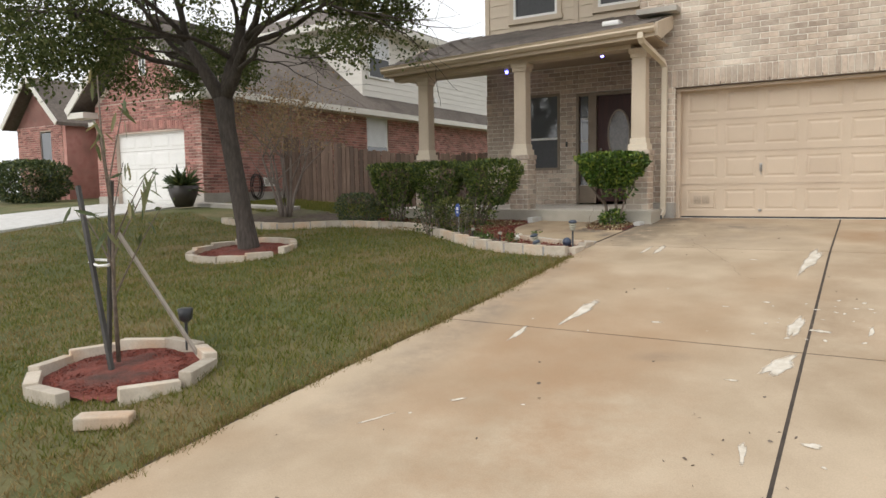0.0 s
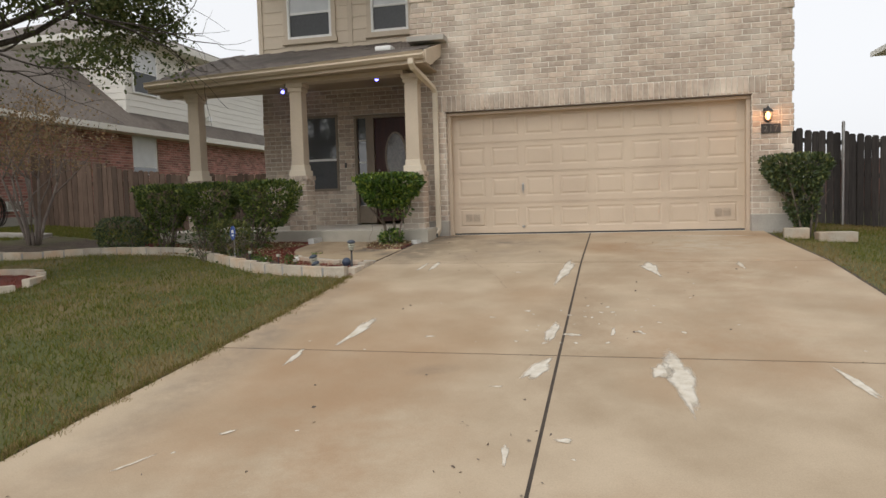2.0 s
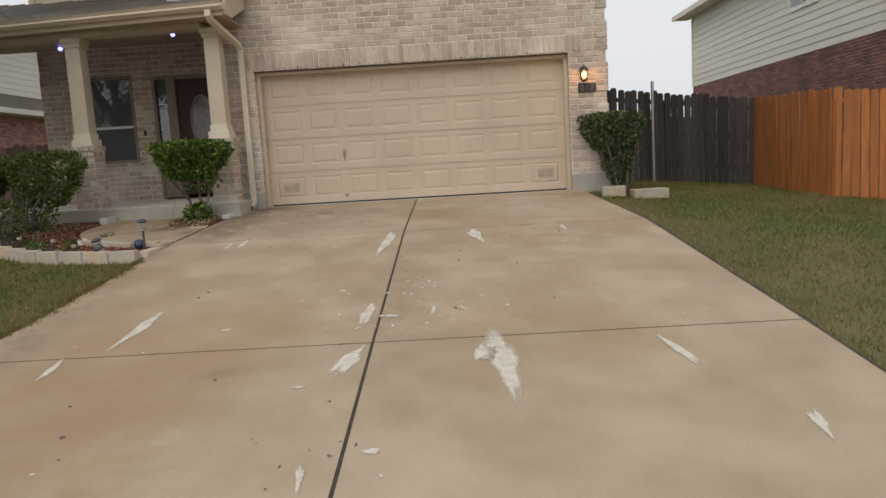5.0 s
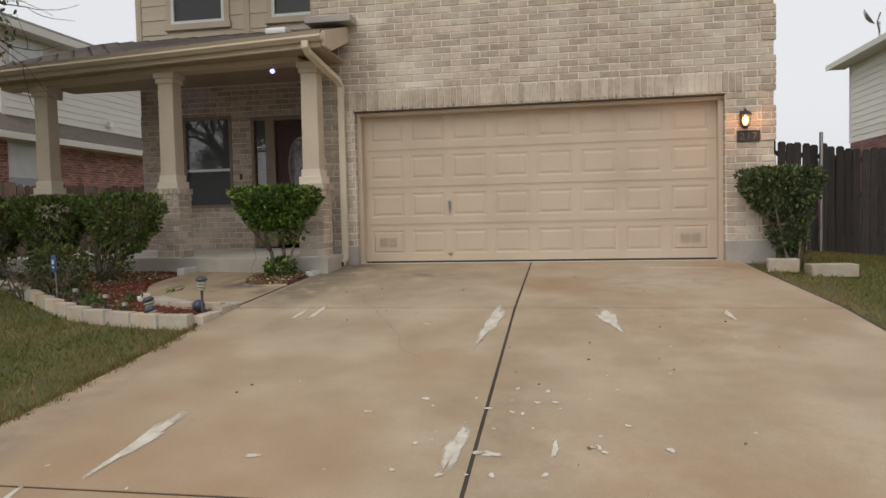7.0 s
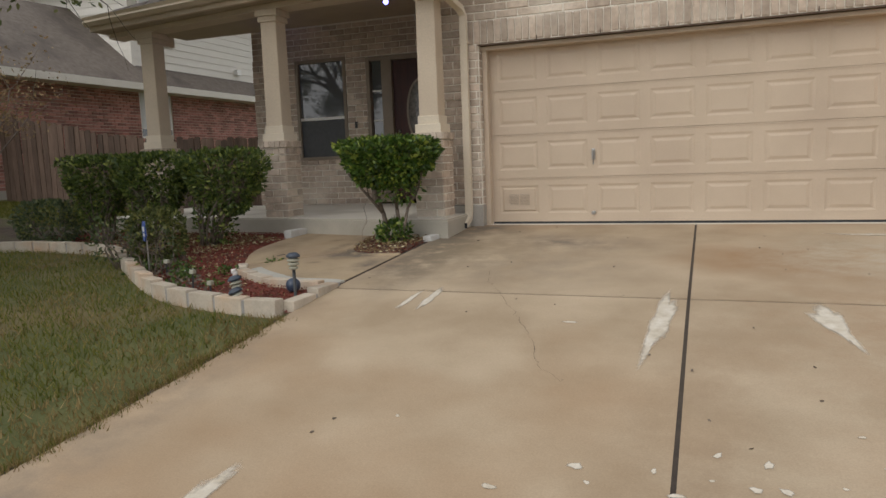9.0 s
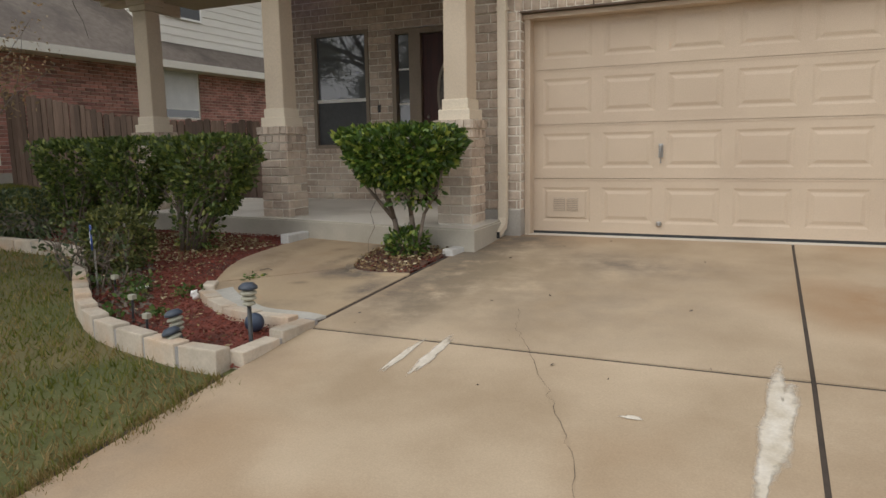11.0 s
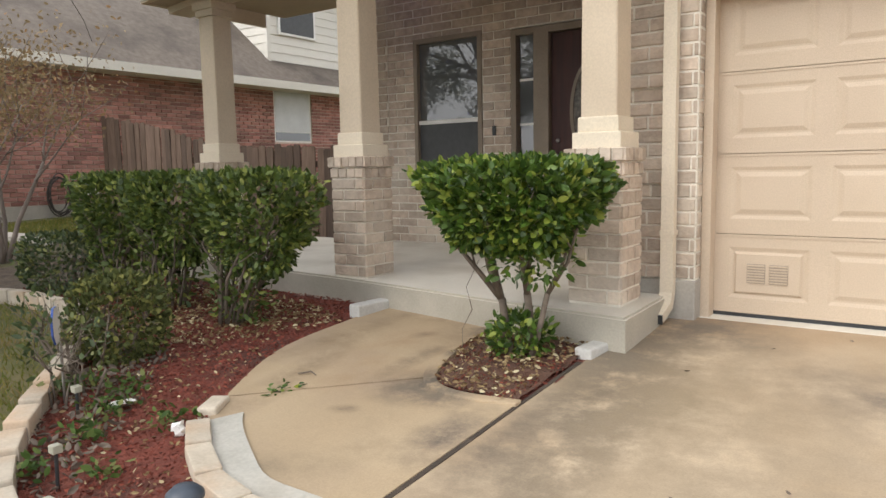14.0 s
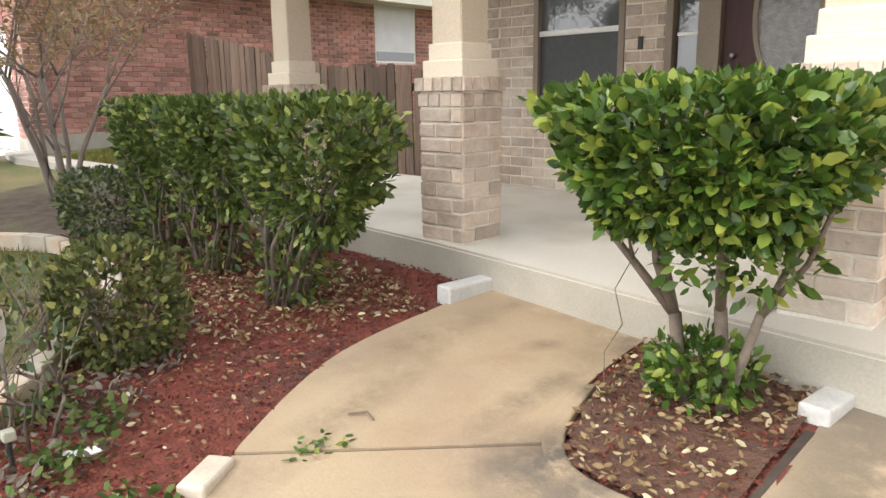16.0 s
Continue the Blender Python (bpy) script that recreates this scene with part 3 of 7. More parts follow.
solid("soil_strip", soil_edge(edge_left, -1, -2, 8.95), M_JOINT, "bare dark soil along the lawn edge of the driveway", "soil", kind="stuff")
solid("soil_strip", soil_edge(edge_right, 1, -2, 12.6), M_JOINT, "bare dark soil along the far edge of the driveway", "soil", kind="stuff")

# walkway from the drive to the porch, in two pieces
LEFT_EDGE = [(-5.47, 12.24), (-5.49, 11.89), (-5.42, 11.12), (-5.06, 10.42), (-4.73, 10.02), (-4.28, 9.80), (-3.90, 9.70), (-3.62, 9.66)]
RIGHT_EDGE = [(-3.60, 10.98), (-3.91, 10.94), (-4.14, 11.0), (-4.30, 11.20), (-4.38, 11.55), (-4.42, 12.0), (-4.40, 12.24)]
walkway = thing("walkway", (-4.6, 10.8, 0.9), "curving tan concrete walkway up to the porch", "walkway", kind="structure")
le = curve_points(LEFT_EDGE, 0.12)
re_ = curve_points(RIGHT_EDGE, 0.12)
ka = min(range(len(le)), key=lambda i: abs(le[i][0] + 5.02) + abs(le[i][1] - 10.38))
kb = min(range(len(re_)), key=lambda i: abs(re_[i][0] + 4.25) + abs(re_[i][1] - 11.12))
top_w = lambda x, y: rise(y) + 0.020
low_w = lambda x, y: rise(y) - 0.10
pl_, pr_w = Vector((-5.03, 10.385)), Vector((-4.235, 11.10))
cut = (pr_w - pl_).normalized()
nrm = Vector((-cut.y, cut.x)) * 0.010
beyond = lambda q: (Vector(q) - pl_).dot(Vector((-cut.y, cut.x)))
back_l = [q for q in le if beyond(q) > 0.02]
back_r = [q for q in re_ if beyond(q) > 0.02 and q[0] < -4.15]
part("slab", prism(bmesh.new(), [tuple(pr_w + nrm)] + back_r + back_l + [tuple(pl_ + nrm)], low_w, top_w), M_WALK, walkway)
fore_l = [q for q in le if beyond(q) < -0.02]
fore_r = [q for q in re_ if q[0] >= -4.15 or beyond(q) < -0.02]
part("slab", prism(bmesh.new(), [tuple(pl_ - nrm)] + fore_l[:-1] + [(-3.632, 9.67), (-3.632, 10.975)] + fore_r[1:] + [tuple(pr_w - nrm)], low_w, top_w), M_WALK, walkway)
part("joint_filler", prism(bmesh.new(), re_[1:] + le[:-1], low_w, lambda x, y: rise(y) + 0.010), M_JOINT, walkway)

part("joint_filler", prism(bmesh.new(), [(-3.636, 9.67), (-3.611, 9.67), (-3.607, 10.4), (-3.612, 11.0), (-3.604, 11.7), (-3.634, 11.7), (-3.630, 10.6)], low_w, lambda x, y: rise(y) + 0.0158), M_JOINT, walkway, "dark open joint between walkway and driveway")

# planting bed and its mulch
BORDER = [(-3.70, 8.99), (-4.03, 9.01), (-4.88, 9.21), (-5.60, 9.63), (-6.36, 10.22), (-7.27, 10.88), (-8.55, 11.09), (-9.27, 11.01), (-9.97, 10.56), (-10.7, 10.36), (-11.7, 10.56)]
bed_line = curve_points(BORDER, 0.08)
BED = [p for p in bed_line if p[0] > -9.5] + [(-9.4, 12.35), (-8.5, 12.35), (-3.64, 12.30), (-3.64, 8.97)]
EARTH = [p for p in bed_line if p[0] < -9.3] + [(-12.2, 12.0), (-11.9, 13.0), (-9.3, 12.6)]


def sheet(poly, step, zf, rough):
    """A grid that fills the outline."""
    x0, x1 = min(p[0] for p in poly), max(p[0] for p in poly)
    y0, y1 = min(p[1] for p in poly), max(p[1] for p in poly)
    nx, ny = int((x1 - x0) / step) + 2, int((y1 - y0) / step) + 2
    X, Y = np.meshgrid(x0 + np.arange(nx) * step, y0 + np.arange(ny) * step)
    ok = inside(X.ravel(), Y.ravel(), poly).reshape(X.shape)
    verts, faces, index = [], [], {}
    for j in range(ny - 1):
        for i in range(nx - 1):
            if ok[j, i] or ok[j + 1, i] and ok[j, i + 1]:
                f = []
                for a, b in ((j, i), (j, i + 1), (j + 1, i + 1), (j + 1, i)):
                    if (a, b) not in index:
                        index[a, b] = len(verts)
                        x, y = X[a, b], Y[a, b]
                        verts.append((x, y, zf(x, y) + rough * noise.noise((x * 6, y * 6, 1))))
                    f.append(index[a, b])
                faces.append(f)
    return verts, faces


raw("mulch", *sheet(BED, 0.06, lambda x, y: land(x, y) + 0.0, 0.018), M_MULCH, "red bark mulch filling the planting bed", "mulch", "stuff")


def scatter(poly, n, pad=None):
    x0, x1 = min(p[0] for p in poly), max(p[0] for p in poly)
    y0, y1 = min(p[1] for p in poly), max(p[1] for p in poly)
    x, y = rng.uniform(x0, x1, n), rng.uniform(y0, y1, n)
    k = inside(x, y, poly)
    return x[k], y[k]


def land_all(x, y):
    z = np.interp(y, RISE_Y, RISE_Z)
    z = z - np.where(x > 2, 0.10 * np.minimum(x - 2, 5), 0) + np.where(x < -10, 0.065 * np.minimum(-10 - x, 4), 0)
    return z


WALK_POLY = le + [(-3.60, 9.66)] + re_


def chips(name, poly, n, size, material, label, lift=0.022, avoid=(), flat=0.35, category="litter", z=land_all):
    x, y = scatter(poly, n)
    for a in avoid:
        k = ~inside(x, y, a)
        x, y = x[k], y[k]
    at = np.stack([x, y, z(x, y) + lift], 1)
    out = rng.normal(0, 1, at.shape) * np.array([1, 1, flat])
    return leaves(name, at, unit(out), size, material, None, label, 0.45, 0.4, 0.15, category)


raw("bare_earth", *sheet(EARTH, 0.08, lambda x, y: land(x, y) + 0.0, 0.02), M_EARTH, "dark bare earth under the small tree", "soil", "stuff")
chips("mulch_chips", BED, 42000, 0.022, M_CHIP, "loose shreds of red bark mulch", 0.018, [WALK_POLY], 0.3, "mulch")

# ---- edging blocks round the beds ----
block_mesh = mesh_of("edging_block", bevelled(boxes((-0.145, 0.145, -0.055, 0.055, -0.10, 0.125)), 0.012, 2), M_STONE)


def edging(name, line, step, label, closed=False, size=1.0, lift=0.0, skip=(), mortar=True):
    at = (*line[0], land(*line[0]))
    wall = thing(name, at, label, "edging", kind="structure")
    pts = curve_points(line, step)
    bm = bmesh.new()
    for i, (a, b) in enumerate(zip(pts, pts[1:])):
        if i in skip:
            continue
        m = ((a[0] + b[0]) / 2, (a[1] + b[1]) / 2)
        ang = math.degrees(math.atan2(b[1] - a[1], b[0] - a[0]))
        ob = new("block", block_mesh)
        z = land(*m) + lift
        ob.matrix_world = Matrix.Identity(4)
        tilt = random.uniform(-2.5, 2.5)
        ob.parent = wall
        ob.matrix_local = Matrix.Translation(Vector((m[0], m[1], z)) - Vector(at)) @ pose(0, 0, 0, tilt, random.uniform(-1.5, 1.5), ang + random.uniform(-2, 2)) @ Matrix.Diagonal(((step - (0.022 if mortar else 0.006)) / 0.29, 1, size, 1))
        box(bm, -0.026, 0.026, -0.046, 0.046, -0.05, 0.108 * size, pose(b[0], b[1], z, 0, 0, ang))
    if mortar:
        part("mortar", bm, M_STONE_GAP, wall)
    return wall


edging("bed_edging", BORDER, 0.31, "curving edging of cream concrete blocks set in grey mortar", size=0.88)

edging("drive_edging", [(-3.675, 9.03), (-3.655, 9.35), (-3.64, 9.69)], 0.325, "short edging of cream blocks beside the driveway", size=0.55)
edging("walk_edging", [(-3.74, 9.66), (-4.05, 9.66), (-4.45, 9.80), (-4.82, 10.06), (-5.0, 10.23)], 0.30, "low pale block kerb along the walkway", size=0.5, mortar=False)
curb = bmesh.new()
cl = curve_points([(-3.66, 9.72), (-4.05, 9.76), (-4.42, 9.88), (-4.72, 10.10), (-4.84, 10.21)], 0.08)
co = curve_points([(-3.66, 9.68), (-4.05, 9.70), (-4.44, 9.83), (-4.76, 10.06), (-4.88, 10.20)], 0.08)
n_c = min(len(cl), len(co))
ring = [(a[0] + 0.05 + 0.015 * math.sin(i * 0.9), a[1] + 0.10 + 0.02 * math.sin(i * 0.7)) for i, a in enumerate(cl[:n_c])] + co[:n_c][::-1]
solid("mortar_skim", prism(curb, ring, lambda x, y: rise(y) - 0.05, lambda x, y: rise(y) + 0.032), M_SKIM, "grey mortar skim along the walkway edge", "walkway", kind="structure")


def loose_block(x, y, turn, label, l=0.34, h=0.10, w=0.13, material=None):
    bm = bevelled(boxes((-l / 2, l / 2, -w / 2, w / 2, -0.035, h - 0.012)), 0.016, 3)
    ob = solid("concrete_block", bm, material or M_STONE, label, "block")
    ob.matrix_world = pose(x, y, land(x, y) + 0.01, 0, 0, turn)
    return ob


loose_block(-4.96, 10.25, 122, "cream block at the upper end of the walkway kerb", 0.20, 0.055, 0.10)
loose_block(-5.50, 12.08, 84, "pale concrete block beside the walkway and the porch slab", 0.33, 0.10, 0.11, M_CURB)
loose_block(-3.62, 11.90, 84, "pale concrete block beside the driveway and the porch slab", 0.27, 0.065, 0.11, M_CURB)
loose_block(2.14, 12.12, -8, "white concrete block at the foot of a clipped shrub", 0.34, 0.14, 0.2)
loose_block(2.66, 12.08, 4, "low white stone lying beside the concrete block", 0.52, 0.13, 0.24)

# ---- brickwork ----
COURSE, LENGTH, GAP = 0.0902, 0.262, 0.013
brick_shapes = {}


def brick_mesh(kind, material):
    """A brick face with soft, worn edges, one metre of each side to be scaled."""
    if (kind, material.name) not in brick_shapes:
        r = random.Random(kind)
        bm = bmesh.new()
        e = 0.06
        back = [bm.verts.new((x, 0.5, z)) for x, z in ((-0.5, -0.5), (0.5, -0.5), (0.5, 0.5), (-0.5, 0.5))]
        rim = [bm.verts.new((x + r.uniform(-0.01, 0.01), -0.30, z + r.uniform(-0.04, 0.04))) for x, z in ((-0.5, -0.5), (0.5, -0.5), (0.5, 0.5), (-0.5, 0.5))]
        front = [bm.verts.new((x * (1 - e * 0.6), -0.5 + r.uniform(-0.06, 0.06), z * (1 - e * 2.2))) for x, z in ((-0.5, -0.5), (0.5, -0.5), (0.5, 0.5), (-0.5, 0.5))]
        for a, b in ((back, rim), (rim, front)):
            for k in range(4):
                bm.faces.new((a[k], a[(k + 1) % 4], b[(k + 1) % 4], b[k]))
        bm.faces.new(front)
        bmesh.ops.recalc_face_normals(bm, faces=bm.faces)
        brick_shapes[kind, material.name] = mesh_of("brick", bm, material)
    return brick_shapes[kind, material.name]


def courses(u0, u1, z0, z1, holes=(), course=COURSE, length=LENGTH, start=0.0):
    """Stretcher bond: (middle, width, height of the course) of every brick between u0 and u1 that no hole takes away."""
    out, row, z = [], 0, z0
    while z + course * 0.6 < z1:
        h = min(course, z1 - z)
        cuts = [(a, b) for a, b, c, d in holes if z + h * 0.5 > c and z + h * 0.5 < d]
        spans, a = [], u0
        for c, d in sorted(cuts):
            if c > a:
                spans.append((a, c))
            a = max(a, d)
        if a < u1:
            spans.append((a, u1))
        for s0, s1 in spans:
            u = u0 + start - length - (length / 2 if row % 2 else 0)
            while u < s1:
                a, b = max(u, s0), min(u + length, s1)
                if b - a > 0.03:
                    out.append(((a + b) / 2, b - a - GAP, z + h / 2, h - GAP))
                u += length
        z += course
        row += 1
    return out


def lay(wall, bricks, place, material, near=None, limit=300, depth=0.035, stuff_label="more bricks of the same wall"):
    """Lays bricks: those nearest to the spot `near` as pieces of their own, the rest joined. place(u, z) gives the pose of a brick's front."""
    at = Matrix.Translation(-Vector(wall.location))
    rows = []
    for u, w, z, h in bricks:
        m = place(u, z)
        rows.append((m, w, h))
    if near:
        rows.sort(key=lambda r: (r[0].translation - Vector(near)).length)
    singles = rows[:limit] if near else []
    rest = rows[len(singles):]
    r = random.Random(len(rows))
    for m, w, h in singles:
        ob = new("brick", brick_mesh(r.randrange(8), material))
        ob.parent = wall
        ob.matrix_local = at @ m @ pose(0, r.uniform(-0.003, 0.002), 0) @ Matrix.Diagonal((w, depth, h, 1))
    if rest:
        verts, faces = [], []
        for m, w, h in rest:
            me = brick_mesh(r.randrange(8), material)
            k = len(verts)
            t = m @ pose(0, r.uniform(-0.003, 0.002), 0) @ Matrix.Diagonal((w, depth, h, 1))
            verts += [t @ v.co for v in me.vertices]
            faces += [[k + i for i in p.vertices] for p in me.polygons]
        raw("bricks", verts, faces, material, stuff_label, "", "stuff", wall)


FRONT = 12.80
FLOOR = 1.19
PORCH_Y = 14.60
# front wall of the garage wing
wall_front = thing("wall_front", (-0.8, FRONT, 1.05), "two-storey tan brick front wall with pale mortar over the garage", "wall", kind="structure")
X0, X1, TOP = -3.86, 2.23, 7.3
OPEN = (-3.30, 1.65, 0.9, 3.19)
WINS = ((-1.89, -1.41), (-1.16, -0.37), (-0.15, 0.37))
SILL, HEAD = 5.07, 6.40
yb0, yb1 = FRONT + 0.003, FRONT + 0.24
rows = [(X0, OPEN[0], yb0, yb1, 0.9, 3.19), (OPEN[1], X1, yb0, yb1, 0.9, 3.19), (X0, X1, yb0, yb1, 3.19, SILL), (X0, X1, yb0, yb1, HEAD, TOP)]
e = X0
for a, b in WINS:
    rows.append((e, a, yb0, yb1, SILL, HEAD))
    e = b
rows.append((e, X1, yb0, yb1, SILL, HEAD))
part("mortar", boxes(*rows), M_MORTAR, wall_front, "pale mortar bed")
holes = [(OPEN[0], OPEN[1], 0, 3.20), (-3.52, 1.86, 3.18, 3.46)] + [(a - 0.005, b + 0.005, SILL - 0.07, HEAD) for a, b in WINS]
lay(wall_front, courses(X0, X1, 1.30, TOP, holes), lambda u, z: pose(u, FRONT + 0.012, z), M_BRICK, (-3.4, FRONT, 1.6), 300)
for i in range(64):
    u = -3.52 + 0.084 * (i + 0.5)
    ob = new("soldier_brick", brick_mesh(i % 8, M_BRICK))
    ob.parent = wall_front
    ob.matrix_local = Matrix.Translation(-Vector(wall_front.location)) @ pose(u, FRONT + 0.008, 3.325) @ Matrix.Diagonal((0.072, 0.035, 0.258, 1))
for a, b in WINS:
    n = max(3, round((b - a + 0.1) / 0.1))
    for i in range(n):
        ob = new("sill_brick", brick_mesh(i % 8, M_BRICK))
        ob.parent = wall_front
        w = (b - a + 0.1) / n
        ob.matrix_local = Matrix.Translation(-Vector(wall_front.location)) @ pose(a - 0.05 + w * (i + 0.5), FRONT - 0.005, SILL - 0.03, -12) @ Matrix.Diagonal((w - 0.01, 0.06, 0.062, 1))
part("foundation", bevelled(boxes((X0 - 0.0, OPEN[0] + 0.01, FRONT - 0.02, FRONT + 0.22, 0.85, 1.295), (OPEN[1] - 0.01, X1 + 0.02, FRONT - 0.02, FRONT + 0.22, 0.85, 1.295)), 0.01, 2), M_FOOT, wall_front, "grey concrete foundation")
part("lintel", boxes((OPEN[0] - 0.02, OPEN[1] + 0.02, FRONT + 0.002, FRONT + 0.23, 3.176, 3.189)), M_LINTEL, wall_front, "dark steel lintel")
weep = bmesh.new()
for k in range(6):
    box(weep, -2.6 + 0.72 * k, -2.588 + 0.72 * k, FRONT - 0.012, FRONT + 0.01, 3.186, 3.235)
part("weep_hole", weep, M_LINTEL, wall_front)
wall_sides = boxes((X0, X0 + 0.2, FRONT + 0.24, PORCH_Y + 0.2, 0.9, TOP), (X1 - 0.2, X1, FRONT + 0.24, 24, 0.9, TOP), (-7.72, -7.52, PORCH_Y + 0.22, 24, 0.9, TOP), (-7.72, X1, 24, 24.2, 0.9, TOP))
solid("wall_side", wall_sides, M_BRICK, "tan brick side and rear walls of the house", "wall", kind="structure")
# corner blocks that stand a little proud, five courses each
def quoins(wall, x, side, y, z0, z1, width):
    z = z0
    while z + 4 * COURSE < z1:
        lo, hi = sorted((x - side * 0.018, x + side * width))
        part("quoin", boxes((lo + 0.004, hi - 0.004, y - 0.016, y + 0.20, z + 0.004, z + 5 * COURSE - 0.006)), M_MORTAR, wall, "corner block of the brickwork, slightly proud")
        lay(wall, courses(lo, hi, z, z + 5 * COURSE), lambda u, zz: pose(u, y - 0.010, zz), M_BRICK)
        lay(wall, courses(y + 0.0, y + 0.19, z, z + 5 * COURSE, length=0.13), lambda u, zz: pose(x - side * 0.012, u, zz, 0, 0, -90 * side), M_BRICK)
        z += 7 * COURSE


quoins(wall_front, X0, 1, FRONT, 1.30, TOP, 0.38)
quoins(wall_front, X1, -1, FRONT, 1.30, TOP, 0.16)
# brick returns of the garage opening
for x, s in ((OPEN[0], 1), (OPEN[1], -1)):
    lay(wall_front, courses(FRONT + 0.015, FRONT + 0.135, 1.30, 3.18, length=0.13), lambda u, z, x=x, s=s: pose(x - s * 0.012, u, z, 0, 0, 90 if s > 0 else -90), M_BRICK)

# garage door
GY = 13.03
GX0, GX1, GZ0, GZ1 = -3.245, 1.595, 1.065, 3.18
door_trim = thing("garage_door_trim", (-0.8, 12.95, 1.05), "tan painted boards framing the garage door", "trim", kind="structure")
part("jamb", bevelled(boxes((OPEN[0] + 0.006, GX0 + 0.012, FRONT + 0.11, GY + 0.05, 1.0, GZ1 - 0.05)), 0.006), M_GARAGE, door_trim)
part("jamb", bevelled(boxes((GX1 - 0.012, OPEN[1] - 0.006, FRONT + 0.11, GY + 0.05, 1.0, GZ1 - 0.05)), 0.006), M_GARAGE, door_trim)
part("head_board", bevelled(boxes((OPEN[0] + 0.006, OPEN[1] - 0.006, FRONT + 0.08, GY + 0.05, GZ1 - 0.055, 3.172)), 0.006), M_GARAGE, door_trim)
garage_door = thing("garage_door", (-0.82, GY, GZ0), "closed beige sectional garage door with raised panels", "garage door")
SH = (GZ1 - GZ0) / 4


def frustum(bm, x0, x1, z0, z1, y0, y1, s):
    """A raised field that stands from y0 out to y1 with sloping sides."""
    a = [bm.verts.new(p) for p in ((x0, y0, z0), (x1, y0, z0), (x1, y0, z1), (x0, y0, z1))]
    b = [bm.verts.new(p) for p in ((x0 + s, y1, z0 + s), (x1 - s, y1, z0 + s), (x1 - s, y1, z1 - s), (x0 + s, y1, z1 - s))]
    for k in range(4):
        bm.faces.new((a[k], a[(k + 1) % 4], b[(k + 1) % 4], b[k]))
    bm.faces.new(b)
    return bm


def section_mesh(z0, z1, holes):
    """A door leaf with sunk frames for its panels."""
    bm = bmesh.new()
    xsx = sorted({GX0, GX1, *[h[0] for h in holes], *[h[1] for h in holes]})
    zsz = sorted({z0, z1, holes[0][2], holes[0][3]})
    y = GY
    for i in range(len(xsx) - 1):
        for j in range(len(zsz) - 1):
            cx, cz = (xsx[i] + xsx[i + 1]) / 2, (zsz[j] + zsz[j + 1]) / 2
            if any(h[0] < cx < h[1] and h[2] < cz < h[3] for h in holes):
                continue
            bm.faces.new([bm.verts.new(p) for p in ((xsx[i], y, zsz[j]), (xsx[i + 1], y, zsz[j]), (xsx[i + 1], y, zsz[j + 1]), (xsx[i], y, zsz[j + 1]))])
    for h in holes:
        d, s = 0.007, 0.022
        a = [(h[0], y, h[2]), (h[1], y, h[2]), (h[1], y, h[3]), (h[0], y, h[3])]
        b = [(h[0] + s, y + d, h[2] + s), (h[1] - s, y + d, h[2] + s), (h[1] - s, y + d, h[3] - s), (h[0] + s, y + d, h[3] - s)]
        va, vb = [bm.verts.new(p) for p in a], [bm.verts.new(p) for p in b]
        for k in range(4):
            bm.faces.new((va[k], va[(k + 1) % 4], vb[(k + 1) % 4], vb[k]))
        bm.faces.new(vb)
    box(bm, GX0, GX1, y + 0.012, y + 0.045, z0, z0 + 0.004)
    lip = 0.010
    box(bm, GX0, GX1, y - lip * 0.5, y + 0.03, z1 - 0.016, z1 - 0.002)
    box(bm, GX0, GX1, y - lip * 0.3, y + 0.03, z0 + 0.002, z0 + 0.012)
    bmesh.ops.remove_doubles(bm, verts=bm.verts, dist=0.0002)
    bmesh.ops.recalc_face_normals(bm, faces=bm.faces)
    return bm


for s in range(4):
    z0, z1 = GZ0 + s * SH + 0.0015, GZ0 + (s + 1) * SH - 0.0015
    pitch = (GX1 - GX0 - 0.10) / 8
    holes = [(GX0 + 0.05 + pitch * k + 0.055, GX0 + 0.05 + pitch * (k + 1) - 0.055, z0 + 0.10, z1 - 0.085) for k in range(8)]
    sec = part("section", section_mesh(z0, z1, holes), M_GARAGE, garage_door)
    for k, h in enumerate(holes):
        f = frustum(bmesh.new(), h[0] + 0.035, h[1] - 0.035, h[2] + 0.035, h[3] - 0.035, GY + 0.0065, GY - 0.002, 0.028)
        if s == 0 and k in (0, 7):
            f.free()
            f = frustum(bmesh.new(), h[0] + 0.035, h[1] - 0.035, h[2] + 0.03, h[3] - 0.03, GY + 0.0065, GY - 0.008, 0.015)
            pn = part("vent_panel", f, M_GARAGE, garage_door)
            cx, cz = (h[0] + h[1]) / 2, (h[2] + h[3]) / 2
            for sx in (-0.068, 0.068):
                part("vent", boxes((cx + sx - 0.056, cx + sx + 0.056, GY - 0.011, GY + 0.005, cz - 0.064, cz + 0.064)), M_VENT, pn, "louvred vent")
                for j in range(7):
                    zz = cz - 0.054 + j * 0.018
                    part("slat", boxes((cx + sx - 0.053, cx + sx + 0.053, GY - 0.018, GY - 0.012, zz - 0.005, zz + 0.005)), M_GARAGE, pn)
        else:
            part("panel", f, M_GARAGE, sec)
part("bottom_seal", boxes((GX0, GX1, GY + 0.004, GY + 0.04, GZ0 - 0.035, GZ0 + 0.002)), M_BLACK, garage_door, "black rubber seal")
hx = -2.0
handle = part("handle", bevelled(boxes((hx - 0.02, hx + 0.02, GY - 0.012, GY + 0.002, 1.79, 1.92)), 0.004), M_METAL, garage_door, "grey metal lift handle")
tube_h = bmesh.new()
